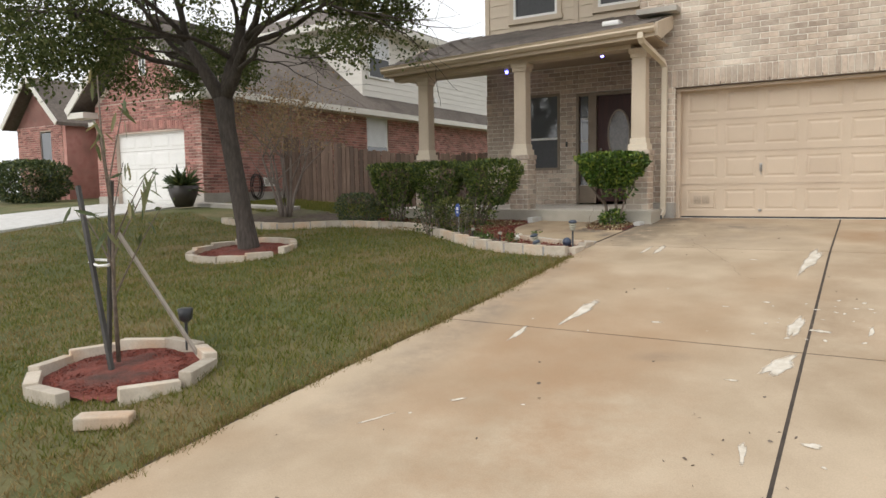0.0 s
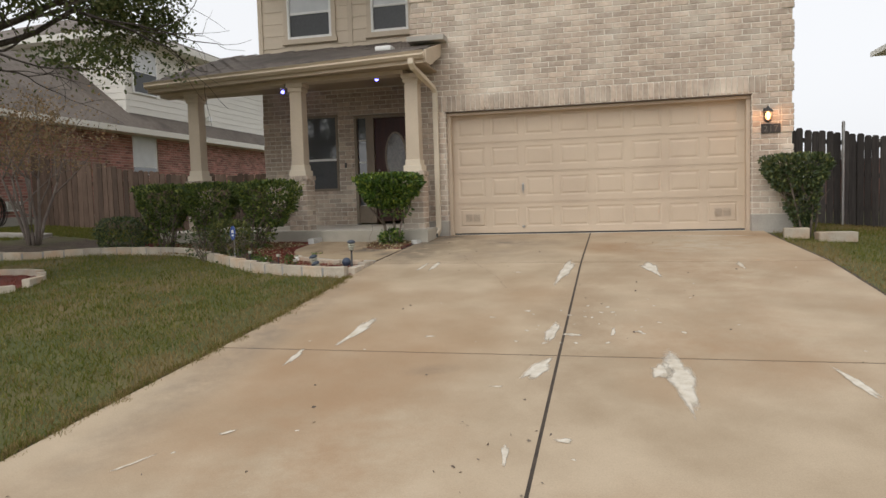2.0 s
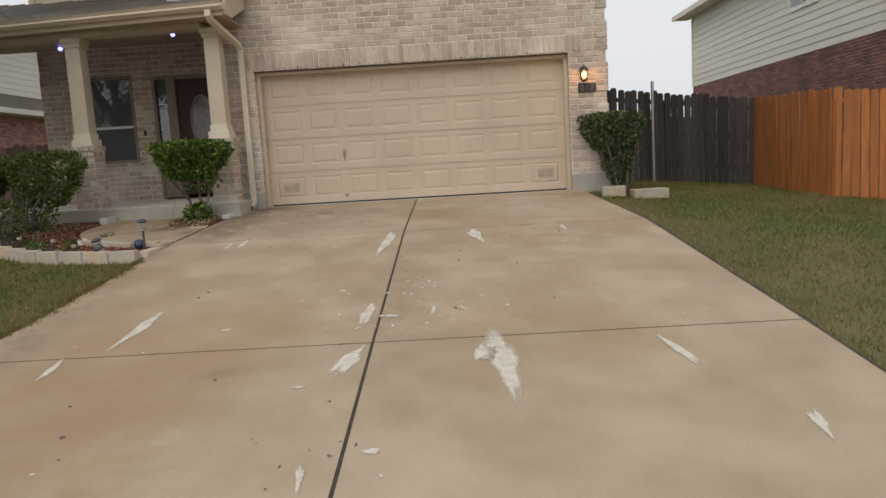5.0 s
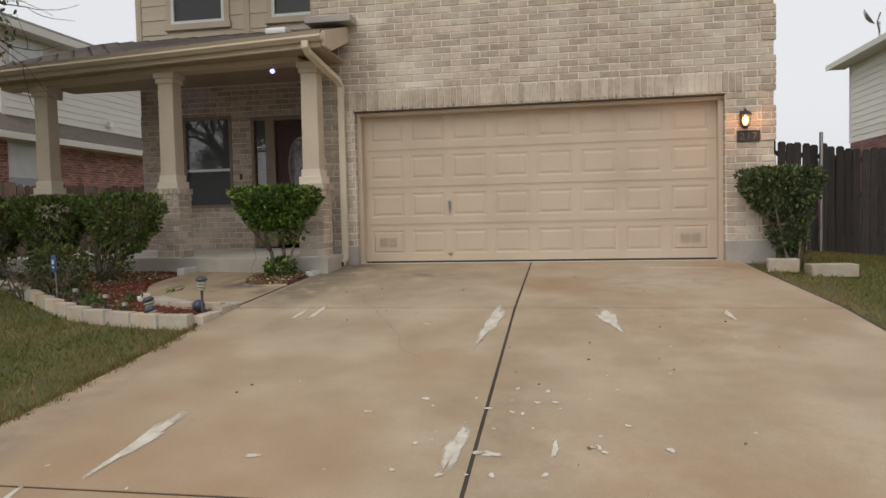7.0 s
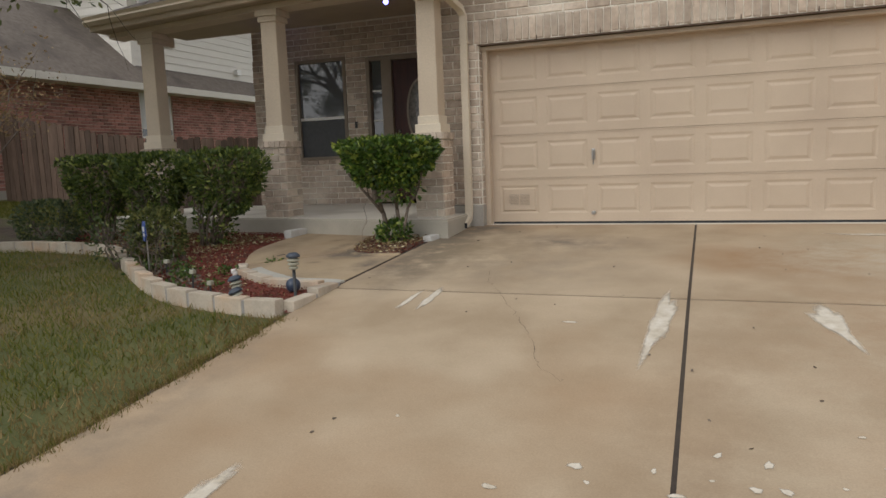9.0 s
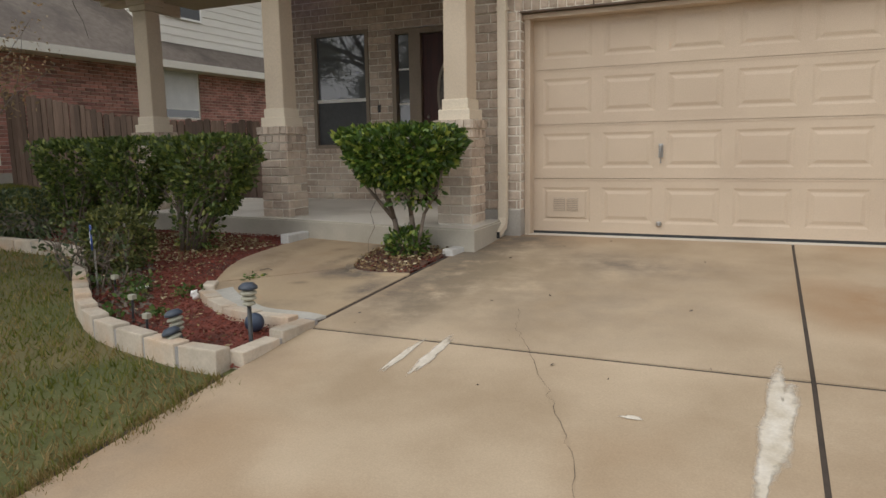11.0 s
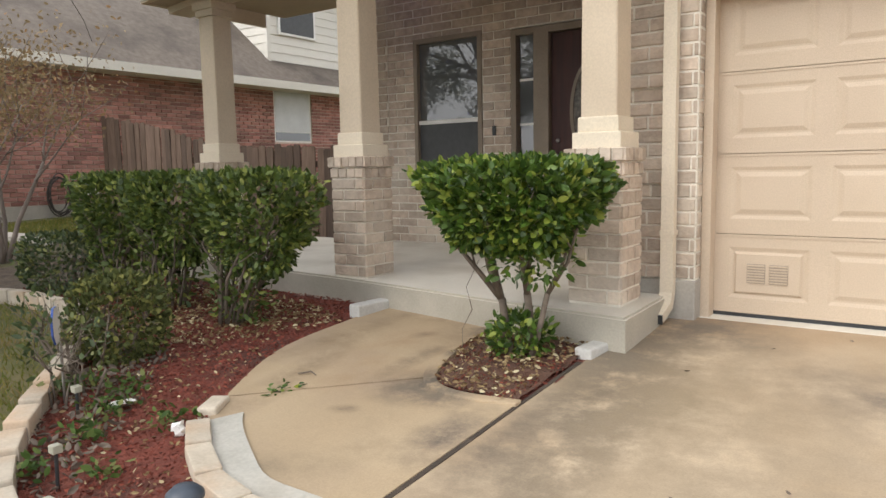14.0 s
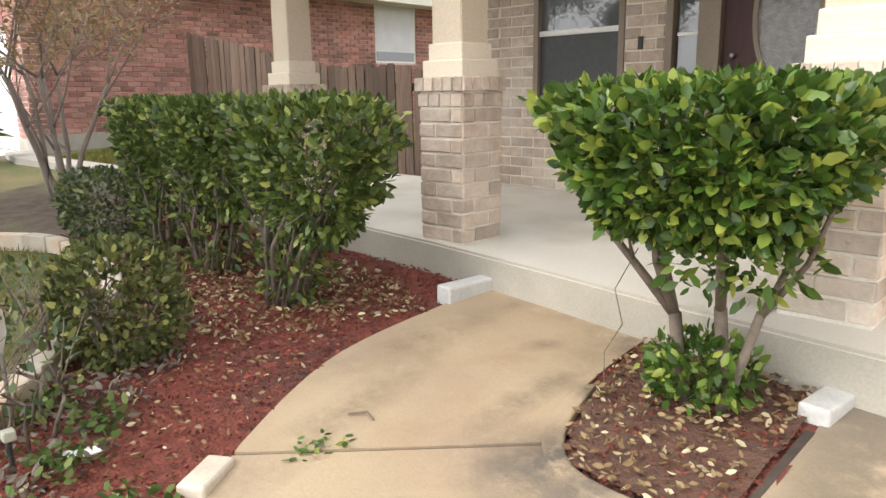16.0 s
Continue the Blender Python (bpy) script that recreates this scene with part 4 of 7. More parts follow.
tube(tube_h, [(hx, GY - 0.01, 1.90), (hx, GY - 0.045, 1.885), (hx, GY - 0.045, 1.83), (hx + 0.004, GY - 0.03, 1.74)], 0.009, 8)
part("grip", tube_h, M_METAL, handle)
part("knob", lathe(bmesh.new(), [(0.012, 0), (0.026, 0.004), (0.026, 0.03), (0.018, 0.04)], (hx, GY - 0.02, 1.15), 14), M_METAL, garage_door, "round metal knob")
solid("garage_sill", bevelled(boxes((OPEN[0] + 0.01, OPEN[1] - 0.01, 12.88, 13.3, 0.85, 1.040)), 0.006), M_SLAB, "pale concrete strip under the garage door", "sill", kind="structure")


# ---- windows ----
def window(name, x0, x1, z0, z1, y, label, rail=None, blind=True, frame=M_TRIM, screen=True, fw=0.05):
    w = thing(name, ((x0 + x1) / 2, y, z0), label, "window", kind="structure")
    bm = boxes((x0, x0 + fw, y - 0.02, y + 0.10, z0, z1), (x1 - fw, x1, y - 0.02, y + 0.10, z0, z1), (x0 + fw, x1 - fw, y - 0.02, y + 0.10, z1 - fw, z1), (x0 + fw, x1 - fw, y - 0.025, y + 0.10, z0, z0 + fw))
    part("window_frame", bm, frame, w)
    mid = rail or (z0 + z1) / 2
    part("pane", boxes((x0 + fw, x1 - fw, y + 0.035, y + 0.041, mid, z1 - fw)), M_GLASS, w, "reflecting upper pane")
    lo = part("pane", boxes((x0 + fw, x1 - fw, y + 0.05, y + 0.056, z0 + fw, mid)), M_GLASS, w)
    part("sash_rail", boxes((x0 + fw, x1 - fw, y + 0.0, y + 0.05, mid - 0.022, mid + 0.022)), M_WHITE, w, "white meeting rail")
    if screen:
        part("insect_screen", boxes((x0 + fw, x1 - fw, y + 0.022, y + 0.026, z0 + fw, mid - 0.022)), M_SCREEN, w, "dark insect screen")
    if blind:
        part("blind", boxes((x0 + fw, x1 - fw, y + 0.028, y + 0.0335, mid + 0.022, z1 - fw)), M_BLIND, w, "pale closed blind behind the upper pane")
    return w


window("window_1", -6.93, -6.03, 1.93, 3.50, PORCH_Y, "tall sash window with dark screen beside the front door", 2.58, False, M_FRAME)
for i, (a, b) in enumerate(WINS):
    window("window_%d" % (i + 2), a, b, SILL, HEAD, FRONT + 0.06, "upper sash window over the garage, white frame", 5.75, False, M_WHITE, fw=0.035)
for i, (a, b) in enumerate(((-7.05, -6.07), (-5.21, -4.42))):
    w = window("window_%d" % (i + 5), a, b, 5.10, 6.55, PORCH_Y - 0.03, "upper sash window with pale blind and dark screen", 5.62, True, M_WHITE)
    tr = boxes((a - 0.09, a, PORCH_Y - 0.05, PORCH_Y + 0.02, 5.02, 6.64), (b, b + 0.09, PORCH_Y - 0.05, PORCH_Y + 0.02, 5.02, 6.64), (a, b, PORCH_Y - 0.05, PORCH_Y + 0.02, 6.55, 6.64), (a - 0.12, b + 0.12, PORCH_Y - 0.07, PORCH_Y + 0.02, 5.0, 5.098))
    part("casing", tr, M_TRIM, w, "tan painted casing")

# ---- porch ----
wall_porch = thing("wall_porch", (-5.8, PORCH_Y, 1.25), "tan brick wall behind the porch with pale mortar", "wall", kind="structure")
PX0, PX1 = -7.72, -3.86
ph = [(-6.93, -6.03, 1.93, 3.50), (-5.68, -4.24, 1.0, 3.47)]
yy0, yy1 = PORCH_Y + 0.003, PORCH_Y + 0.22
part("mortar", boxes((PX0, -6.93, yy0, yy1, 1.0, 4.02), (-6.93, -6.03, yy0, yy1, 1.0, 1.93), (-6.93, -6.03, yy0, yy1, 3.5, 4.02), (-6.03, -5.68, yy0, yy1, 1.0, 4.02), (-5.68, -4.24, yy0, yy1, 3.47, 4.02), (-4.24, PX1, yy0, yy1, 1.0, 4.02)), M_MORTAR, wall_porch)
lay(wall_porch, courses(PX0, PX1, 1.22, 4.0, ph), lambda u, z: pose(u, PORCH_Y + 0.012, z), M_BRICK, (-5.9, PORCH_Y, 2.0), 300)
quoins(wall_porch, PX0 + 0.016, 1, PORCH_Y, 1.22, 4.0, 0.40)
sl = bmesh.new()
for i in range(10):
    box(sl, -6.98 + 0.1 * i, -6.889 + 0.1 * i, PORCH_Y - 0.03, PORCH_Y + 0.02, 1.865, 1.925)
part("sill", sl, M_BRICK, wall_porch, "rowlock brick sill", kind="stuff")

# front door with sidelight
entry = thing("door_1", (-4.95, PORCH_Y, 1.26), "closed dark mahogany front door with oval etched glass and sidelight", "door", kind="structure")
part("door_frame", bevelled(boxes((-5.68, -5.62, PORCH_Y - 0.01, PORCH_Y + 0.15, 1.24, 3.46), (-5.42, -5.25, PORCH_Y - 0.01, PORCH_Y + 0.15, 1.24, 3.46), (-4.35, -4.25, PORCH_Y - 0.01, PORCH_Y + 0.15, 1.24, 3.46)), 0.006), M_FRAME, entry, "taupe painted frame")
part("door_head", boxes((-5.62, -5.42, PORCH_Y - 0.008, PORCH_Y + 0.15, 3.40, 3.46), (-5.25, -4.35, PORCH_Y - 0.008, PORCH_Y + 0.15, 3.39, 3.46)), M_FRAME, entry)
part("sidelight_panel", boxes((-5.62, -5.42, PORCH_Y + 0.02, PORCH_Y + 0.09, 1.24, 1.60)), M_FRAME, entry)
part("sidelight_pane", boxes((-5.60, -5.44, PORCH_Y + 0.05, PORCH_Y + 0.056, 1.60, 3.40)), M_GLASS, entry, "narrow sidelight glass")
for z in (1.60, 2.05, 2.50, 2.95):
    part("muntin", boxes((-5.60, -5.44, PORCH_Y + 0.035, PORCH_Y + 0.05, z - 0.012, z + 0.012)), M_WHITE, entry)
leaf = part("door_leaf", bevelled(boxes((-5.245, -4.355, PORCH_Y + 0.05, PORCH_Y + 0.095, 1.27, 3.385)), 0.005), M_DOOR, entry, "mahogany door leaf")


def oval(cx, cz, a, b, y0, y1, hole=None, n=40):
    bm = bmesh.new()
    o0 = [bm.verts.new((cx + a * math.cos(k * math.tau / n), y0, cz + b * math.sin(k * math.tau / n))) for k in range(n)]
    o1 = [bm.verts.new((cx + a * math.cos(k * math.tau / n), y1, cz + b * math.sin(k * math.tau / n))) for k in range(n)]
    if hole:
        i0 = [bm.verts.new((cx + (a - hole) * math.cos(k * math.tau / n), y0, cz + (b - hole) * math.sin(k * math.tau / n))) for k in range(n)]
    for k in range(n):
        j = (k + 1) % n
        bm.faces.new((o0[k], o0[j], o1[j], o1[k]))
        if hole:
            bm.faces.new((i0[k], i0[j], o0[j], o0[k]))
    if not hole:
        bm.faces.new(o0)
    bmesh.ops.recalc_face_normals(bm, faces=bm.faces)
    return bm


part("oval_pane", oval(-4.80, 2.60, 0.20, 0.46, PORCH_Y + 0.036, PORCH_Y + 0.05), M_ETCH, leaf, "etched oval glass")
part("oval_rim", oval(-4.80, 2.60, 0.235, 0.495, PORCH_Y + 0.026, PORCH_Y + 0.05, 0.035), M_FRAME, leaf, "carved oval rim")
for z, r in ((2.16, 0.028), (2.32, 0.022)):
    kb_ = bmesh.new()
    bmesh.ops.create_uvsphere(kb_, u_segments=12, v_segments=8, radius=r, matrix=Matrix.Translation((-5.16, PORCH_Y + 0.02, z)))
    part("door_knob", kb_, M_METAL, leaf, "brushed metal knob", smooth=True)
solid("doorbell", bevelled(boxes((-5.90, -5.86, PORCH_Y - 0.025, PORCH_Y - 0.002, 2.40, 2.50)), 0.004), M_BLACK, "small black doorbell on the brick", "doorbell")

# porch slab
slab_poly = [(-9.0, 12.64), (-6.9, 12.38), (-6.0, 12.30), (-5.0, 12.16), (-4.4, 12.06), (-3.45, 11.95), (-3.46, 12.775), (-3.87, 12.775), (-3.87, PORCH_Y + 0.01), (-9.0, PORCH_Y + 0.01)]
porch_slab = bmesh.new()
prism(porch_slab, slab_poly, 0.75, lambda x, y: FLOOR + 0.025 * (y - 12.2) / 2.4)
bmesh.ops.bevel(porch_slab, geom=[ed for ed in porch_slab.edges if all(v.co.z > 1.1 for v in ed.verts)], offset=0.015, segments=2, affect="EDGES")
porch = solid("porch_slab", porch_slab, M_SLAB, "smooth pale concrete porch slab", "porch", kind="structure")
porch.data.materials.append(M_RISER)
for face in porch.data.polygons:
    if abs(face.normal.z) < 0.3:
        face.material_index = 1

COLS = ((-3.755, 12.39), (-5.92, 12.51), (-8.237, 12.92))
PED, CAP = 0.342, 0.388


def tapered(cx, cy, w0, w1, z0, z1):
    """A square shaft that narrows a little upwards, its edges eased."""
    bm = bmesh.new()
    ring = [[bm.verts.new((cx + sx * w / 2, cy + sy * w / 2, z)) for sx, sy in ((-1, -1), (1, -1), (1, 1), (-1, 1))] for w, z in ((w0, z0), (w1, z1))]
    for j in range(4):
        bm.faces.new((ring[0][j], ring[0][(j + 1) % 4], ring[1][(j + 1) % 4], ring[1][j]))
    bm.faces.new(ring[1])
    bmesh.ops.bevel(bm, geom=[ed for ed in bm.edges if abs(ed.verts[0].co.z - ed.verts[1].co.z) > 0.5], offset=0.006, segments=2, affect="EDGES")
    return bm


for cx, cy in COLS:
    col = thing("porch_column", (cx, cy, FLOOR), "cream square porch column on a tan brick pedestal", "column", "porch columns")
    h = PED / 2
    z0, z1 = FLOOR + 0.012, 2.085
    part("core", boxes((cx - h + 0.001, cx + h - 0.001, cy - h + 0.001, cy + h - 0.001, z0 - 0.02, z1 + 0.07)), M_MORTAR, col, "pale mortar core")
    cs = (z1 - z0) / 10
    for f in range(4):
        face = pose(cx, cy, 0, 0, 0, 90 * f)
        lay(col, courses(-h - 0.006, h + 0.002, z0, z1 - cs, (), cs, LENGTH, 0.10 * (f % 2)), lambda u, z, face=face: face @ pose(u, -h + 0.009, z), M_BRICK, (cx, cy, 2), 60, 0.036)
        for w, zc, hh, out, n in ((PED + 0.014, z1 - cs / 2, cs - 0.012, 0.010, 4), (CAP, z1 + 0.045, 0.082, 0.024, 5)):
            for i in range(n):
                ob = new("cap_brick", brick_mesh(i + f, M_BRICK))
                ob.parent = col
                wd = w / n
                ob.matrix_local = Matrix.Translation(-Vector(col.location)) @ face @ pose(-w / 2 + wd * (i + 0.5), -h - out + 0.03 + 0.003 * ((i + f) % 3), zc) @ Matrix.Diagonal((wd - 0.012, 0.075, hh, 1))
    part("cap_mortar", boxes((cx - h - 0.012, cx + h + 0.012, cy - h - 0.012, cy + h + 0.012, z1 + 0.012, z1 + 0.083)), M_MORTAR, col)
    part("plinth", bevelled(boxes((cx - 0.160, cx + 0.160, cy - 0.160, cy + 0.160, z1 + 0.080, z1 + 0.185)), 0.010), M_COLUMN, col, "stepped cream plinth")
    part("plinth", bevelled(boxes((cx - 0.134, cx + 0.134, cy - 0.134, cy + 0.134, z1 + 0.183, z1 + 0.28)), 0.010), M_COLUMN, col)
    part("shaft", tapered(cx, cy, 0.236, 0.224, z1 + 0.278, 3.76), M_TRIM, col, "tan square shaft")
    part("capital", bevelled(boxes((cx - 0.136, cx + 0.136, cy - 0.136, cy + 0.136, 3.650, 3.720)), 0.01), M_TRIM, col)
    part("capital", bevelled(boxes((cx - 0.157, cx + 0.157, cy - 0.157, cy + 0.157, 3.718, 3.798)), 0.01), M_TRIM, col)

# porch roof, beam, soffit, gutter; the eave runs a little askew to the house
EX0, EX1, EZ = -9.05, -3.38, 3.87
RT = 4.86


def eave(x):
    return 11.80 + (-3.45 - x) * 0.15


def roof_z(x, y):
    return 4.06 + (y - eave(x)) * (RT - 4.06) / (PORCH_Y - eave(x))


def along(x0, x1, d0, d1, z0, z1):
    """A board that follows the eave, from d0 to d1 behind it."""
    bm = bmesh.new()
    return prism(bm, [(x0, eave(x0) + d0), (x1, eave(x1) + d0), (x1, eave(x1) + d1), (x0, eave(x0) + d1)], z0, z1)


CEIL = 4.02
beam_bm = prism(bmesh.new(), [(EX0 + 0.045, 12.91), (-5.90, 12.38), (-3.88, 12.25), (-3.88, 12.53), (-5.90, 12.66), (EX0 + 0.045, 13.19)], 3.80, CEIL + 0.01)
solid("porch_beam", beam_bm, M_TRIM, "tan boxed beam across the porch columns", "beam", kind="structure")
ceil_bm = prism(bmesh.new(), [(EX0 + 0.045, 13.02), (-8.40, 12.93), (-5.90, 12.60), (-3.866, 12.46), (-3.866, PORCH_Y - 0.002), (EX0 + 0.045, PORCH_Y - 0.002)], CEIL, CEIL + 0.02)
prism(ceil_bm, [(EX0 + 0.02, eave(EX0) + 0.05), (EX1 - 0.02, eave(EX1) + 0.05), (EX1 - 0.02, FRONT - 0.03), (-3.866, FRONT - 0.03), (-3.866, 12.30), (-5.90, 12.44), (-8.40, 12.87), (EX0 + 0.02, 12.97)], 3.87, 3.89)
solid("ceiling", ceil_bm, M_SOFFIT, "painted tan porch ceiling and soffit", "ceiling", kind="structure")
porch_roof = thing("porch_roof", (-6, 12.6, 3.9), "shallow porch roof with dark brown shingles and tan fascia", "roof", kind="structure")
poly = [(EX0, eave(EX0) - 0.05), (EX1, eave(EX1) - 0.05), (EX1, FRONT - 0.014), (-3.875, FRONT - 0.014), (-3.875, PORCH_Y - 0.004), (-7.78, PORCH_Y - 0.004), (-8.3, PORCH_Y - 0.3)]
part("deck", prism(bmesh.new(), poly, lambda x, y: roof_z(x, y) - 0.03, roof_z), M_SHINGLE, porch_roof, "shingled roof plane")
shingle = mesh_of("shingle", bevelled(boxes((-0.155, 0.155, -0.01, 0.17, 0, 0.012)), 0.003, 1), M_SHINGLE)
for r_ in range(17):
    x = EX0 + 0.2 + (0.16 if r_ % 2 else 0) + r_ * 0.035
    while x < EX1 - 0.15:
        y = eave(x) - 0.05 + r_ * 0.15
        if y < PORCH_Y - 0.18 and (x < -4.05 or y < FRONT - 0.2):
            ob = new("shingle", shingle)
            ob.parent = porch_roof
            pit = math.degrees(math.atan2(RT - 4.06, PORCH_Y - eave(x)))
            ob.matrix_local = Matrix.Translation(-Vector(porch_roof.location)) @ pose(x, y, roof_z(x, y) + 0.004, 0, 0, -10) @ pose(0, 0, 0, pit + 3)
        x += 0.325
part("fascia", along(EX0, EX1, -0.03, 0.03, EZ - 0.01, 4.02), M_TRIM, porch_roof, "tan fascia board")
part("end_board", prism(bmesh.new(), [(EX0 - 0.002, eave(EX0) + 0.032), (EX0 + 0.04, eave(EX0) + 0.032), (EX0 + 0.04, PORCH_Y - 0.3), (EX0 - 0.002, PORCH_Y - 0.3)], EZ - 0.008, lambda x, y: max(3.95, roof_z(x, y) - 0.035)), M_TRIM, porch_roof)
eb = bmesh.new()
ye = eave(EX1)
pr = [(ye - 0.02, EZ - 0.005), (ye + 0.25, EZ - 0.005), (FRONT - 0.02, EZ + 0.28), (FRONT - 0.02, roof_z(EX1, FRONT) + 0.01), (ye - 0.02, roof_z(EX1, ye))]
va = [eb.verts.new((EX1 + 0.005, y, z)) for y, z in pr]
vb = [eb.verts.new((EX1 + 0.045, y, z)) for y, z in pr]
eb.faces.new(va)
eb.faces.new(vb[::-1])
for k in range(5):
    eb.faces.new((va[k], va[(k + 1) % 5], vb[(k + 1) % 5], vb[k]))
bmesh.ops.recalc_face_normals(eb, faces=eb.faces)
part("rake_board", eb, M_TRIM, porch_roof, "tan rake board")
part("flashing", bevelled(boxes((-3.87, -3.22, FRONT - 0.30, FRONT - 0.016, roof_z(EX1, FRONT) + 0.02, roof_z(EX1, FRONT) + 0.11)), 0.01), M_FOOT, porch_roof, "grey metal flashing ledge")
part("roof_vent", bevelled(boxes((-4.45, -4.15, 12.5, 12.75, roof_z(-4.3, 12.6), roof_z(-4.3, 12.6) + 0.09)), 0.03), M_WHITE, porch_roof, "white vent hood")
gutter = thing("gutter", (-6, 12.1, 3.95), "tan metal gutter along the porch eave with downspout", "gutter", kind="structure")
gb = bmesh.new()
prof = [(-0.032, 4.035), (-0.032, 3.92), (-0.10, 3.92), (-0.145, 3.965), (-0.13, 3.995), (-0.155, 4.035), (-0.14, 4.035), (-0.12, 3.995), (-0.10, 3.94), (-0.045, 3.94), (-0.045, 4.035)]
ga = [gb.verts.new((EX0 - 0.01, eave(EX0) + d, z)) for d, z in prof]
gc = [gb.verts.new((EX1 + 0.02, eave(EX1) + d, z)) for d, z in prof]
for k in range(len(prof)):
    gb.faces.new((ga[k], ga[(k + 1) % len(prof)], gc[(k + 1) % len(prof)], gc[k]))
gb.faces.new(ga[::-1])
gb.faces.new(gc)
bmesh.ops.recalc_face_normals(gb, faces=gb.faces)
part("trough", gb, M_TRIM, gutter)


def spout(bm, pts, w, d):
    """A rectangular pipe through pts."""
    rings = []
    pts = [Vector(p) for p in pts]
    for i, p in enumerate(pts):
        t = (pts[min(i + 1, len(pts) - 1)] - pts[max(i - 1, 0)]).normalized()
        a = Vector((1, 0, 0))
        a = (a - t * a.dot(t)).normalized()
        b = t.cross(a)
        rings.append([bm.verts.new(p + a * sx * w / 2 + b * sy * d / 2) for sx, sy in ((-1, -1), (1, -1), (1, 1), (-1, 1))])
    for r0, r1 in zip(rings, rings[1:]):
        for k in range(4):
            bm.faces.new((r0[k], r0[(k + 1) % 4], r1[(k + 1) % 4], r1[k]))
    bm.faces.new(rings[0][::-1])
    bmesh.ops.recalc_face_normals(bm, faces=bm.faces)
    return bm


sp = bmesh.new()
spout(sp, [(-3.58, 11.73, 3.93), (-3.58, 11.73, 3.86), (-3.57, 11.80, 3.80), (-3.47, 12.66, 3.60), (-3.455, 12.735, 3.52), (-3.455, 12.735, 1.22), (-3.455, 12.70, 1.14), (-3.475, 12.58, 1.07)], 0.085, 0.065)
part("downspout", sp, M_COLUMN, gutter, "cream square downspout with kicked-out foot")
for z in (1.6, 3.2):
    part("strap", boxes((-3.505, -3.405, 12.698, 12.776, z, z + 0.03)), M_COLUMN, gutter)
part("spout_mouth", boxes((-3.52, -3.43, 12.55, 12.565, 1.035, 1.095)), M_BLACK, gutter)

# upper wall with lap siding
wall_upper = thing("wall_upper", (-5.8, PORCH_Y, 4.8), "upper wall of tan lap siding over the porch roof", "wall", kind="structure")
uh = [(-7.05, -6.07, 5.10, 6.55), (-5.21, -4.42, 5.10, 6.55)]
part("sheathing", boxes((PX0, -7.05, PORCH_Y, PORCH_Y + 0.2, 4.045, TOP), (-6.07, -5.21, PORCH_Y, PORCH_Y + 0.2, 4.045, TOP), (-4.42, PX1, PORCH_Y, PORCH_Y + 0.2, 4.045, TOP), (-7.05, -6.07, PORCH_Y, PORCH_Y + 0.2, 4.045, 5.1), (-5.21, -4.42, PORCH_Y, PORCH_Y + 0.2, 4.045, 5.1), (-7.05, -6.07, PORCH_Y, PORCH_Y + 0.2, 6.55, TOP), (-5.21, -4.42, PORCH_Y, PORCH_Y + 0.2, 6.55, TOP)), M_SIDING, wall_upper)
z = 4.70
while z < TOP - 0.1:
    spans, a = [], PX0
    for u in uh:
        if u[2] - 0.09 < z + 0.12 < u[3] + 0.09:
            spans.append((a, u[0] - 0.09))
            a = u[1] + 0.09
    spans.append((a, PX1))
    for a, b in spans:
        bm = bmesh.new()
        v0 = [bm.verts.new((a, y, zz)) for y, zz in ((PORCH_Y - 0.022, z), (PORCH_Y - 0.006, z + 0.255), (PORCH_Y - 0.001, z + 0.255), (PORCH_Y - 0.001, z))]
        v1 = [bm.verts.new((b, y, zz)) for y, zz in ((PORCH_Y - 0.022, z), (PORCH_Y - 0.006, z + 0.255), (PORCH_Y - 0.001, z + 0.255), (PORCH_Y - 0.001, z))]
        for k in range(4):
            bm.faces.new((v0[k], v0[(k + 1) % 4], v1[(k + 1) % 4], v1[k]))
        bm.faces.new(v0[::-1])
        bm.faces.new(v1)
        part("plank", bm, M_SIDING, wall_upper)
    z += 0.25
for x in (PX0 - 0.01, -5.72, PX1 - 0.09):
    part("corner_board", boxes((x, x + 0.10, PORCH_Y - 0.035, PORCH_Y - 0.0005, 4.70, TOP)), M_TRIM, wall_upper)
roof_main = bmesh.new()
rp = [(-8.3, 12.2), (2.8, 12.2), (2.8, 24.6), (-8.3, 24.6)]
lo = [roof_main.verts.new((x, y, TOP + (0.0))) for x, y in rp]
hi = [roof_main.verts.new(p) for p in ((-3.2, 17.5, 10.2), (-2.2, 17.5, 10.2), (-2.2, 19.5, 10.2), (-3.2, 19.5, 10.2))]
for k in range(4):
    roof_main.faces.new((lo[k], lo[(k + 1) % 4], hi[(k + 1) % 4], hi[k]))
roof_main.faces.new(hi)
roof_main.faces.new(lo[::-1])
solid("roof", roof_main, M_SHINGLE, "dark shingled hip roof of the house", "roof", kind="structure")

# porch lights, wall lamp, number plate
for x, y in ((-6.94, 13.98), (-4.72, 13.35)):
    pl = thing("porch_light", (x, y, CEIL), "small ceiling lamp glowing blue under the porch", "lamp", "porch lights")
    part("base", lathe(bmesh.new(), [(0.05, 0.0), (0.05, -0.02), (0.03, -0.03)], (x, y, CEIL - 0.001), 16), M_WHITE, pl)
    part("socket", lathe(bmesh.new(), [(0.022, -0.03), (0.022, -0.06)], (x, y, CEIL - 0.001), 12), M_BLACK, pl)
    bb = bmesh.new()
    bmesh.ops.create_uvsphere(bb, u_segments=12, v_segments=8, radius=0.036, matrix=Matrix.Translation((x, y, CEIL - 0.08)))
    part("bulb", bb, M_BLUE, pl, "lit blue bulb", smooth=True)
lamp_x, lamp_z = 1.86, 2.83
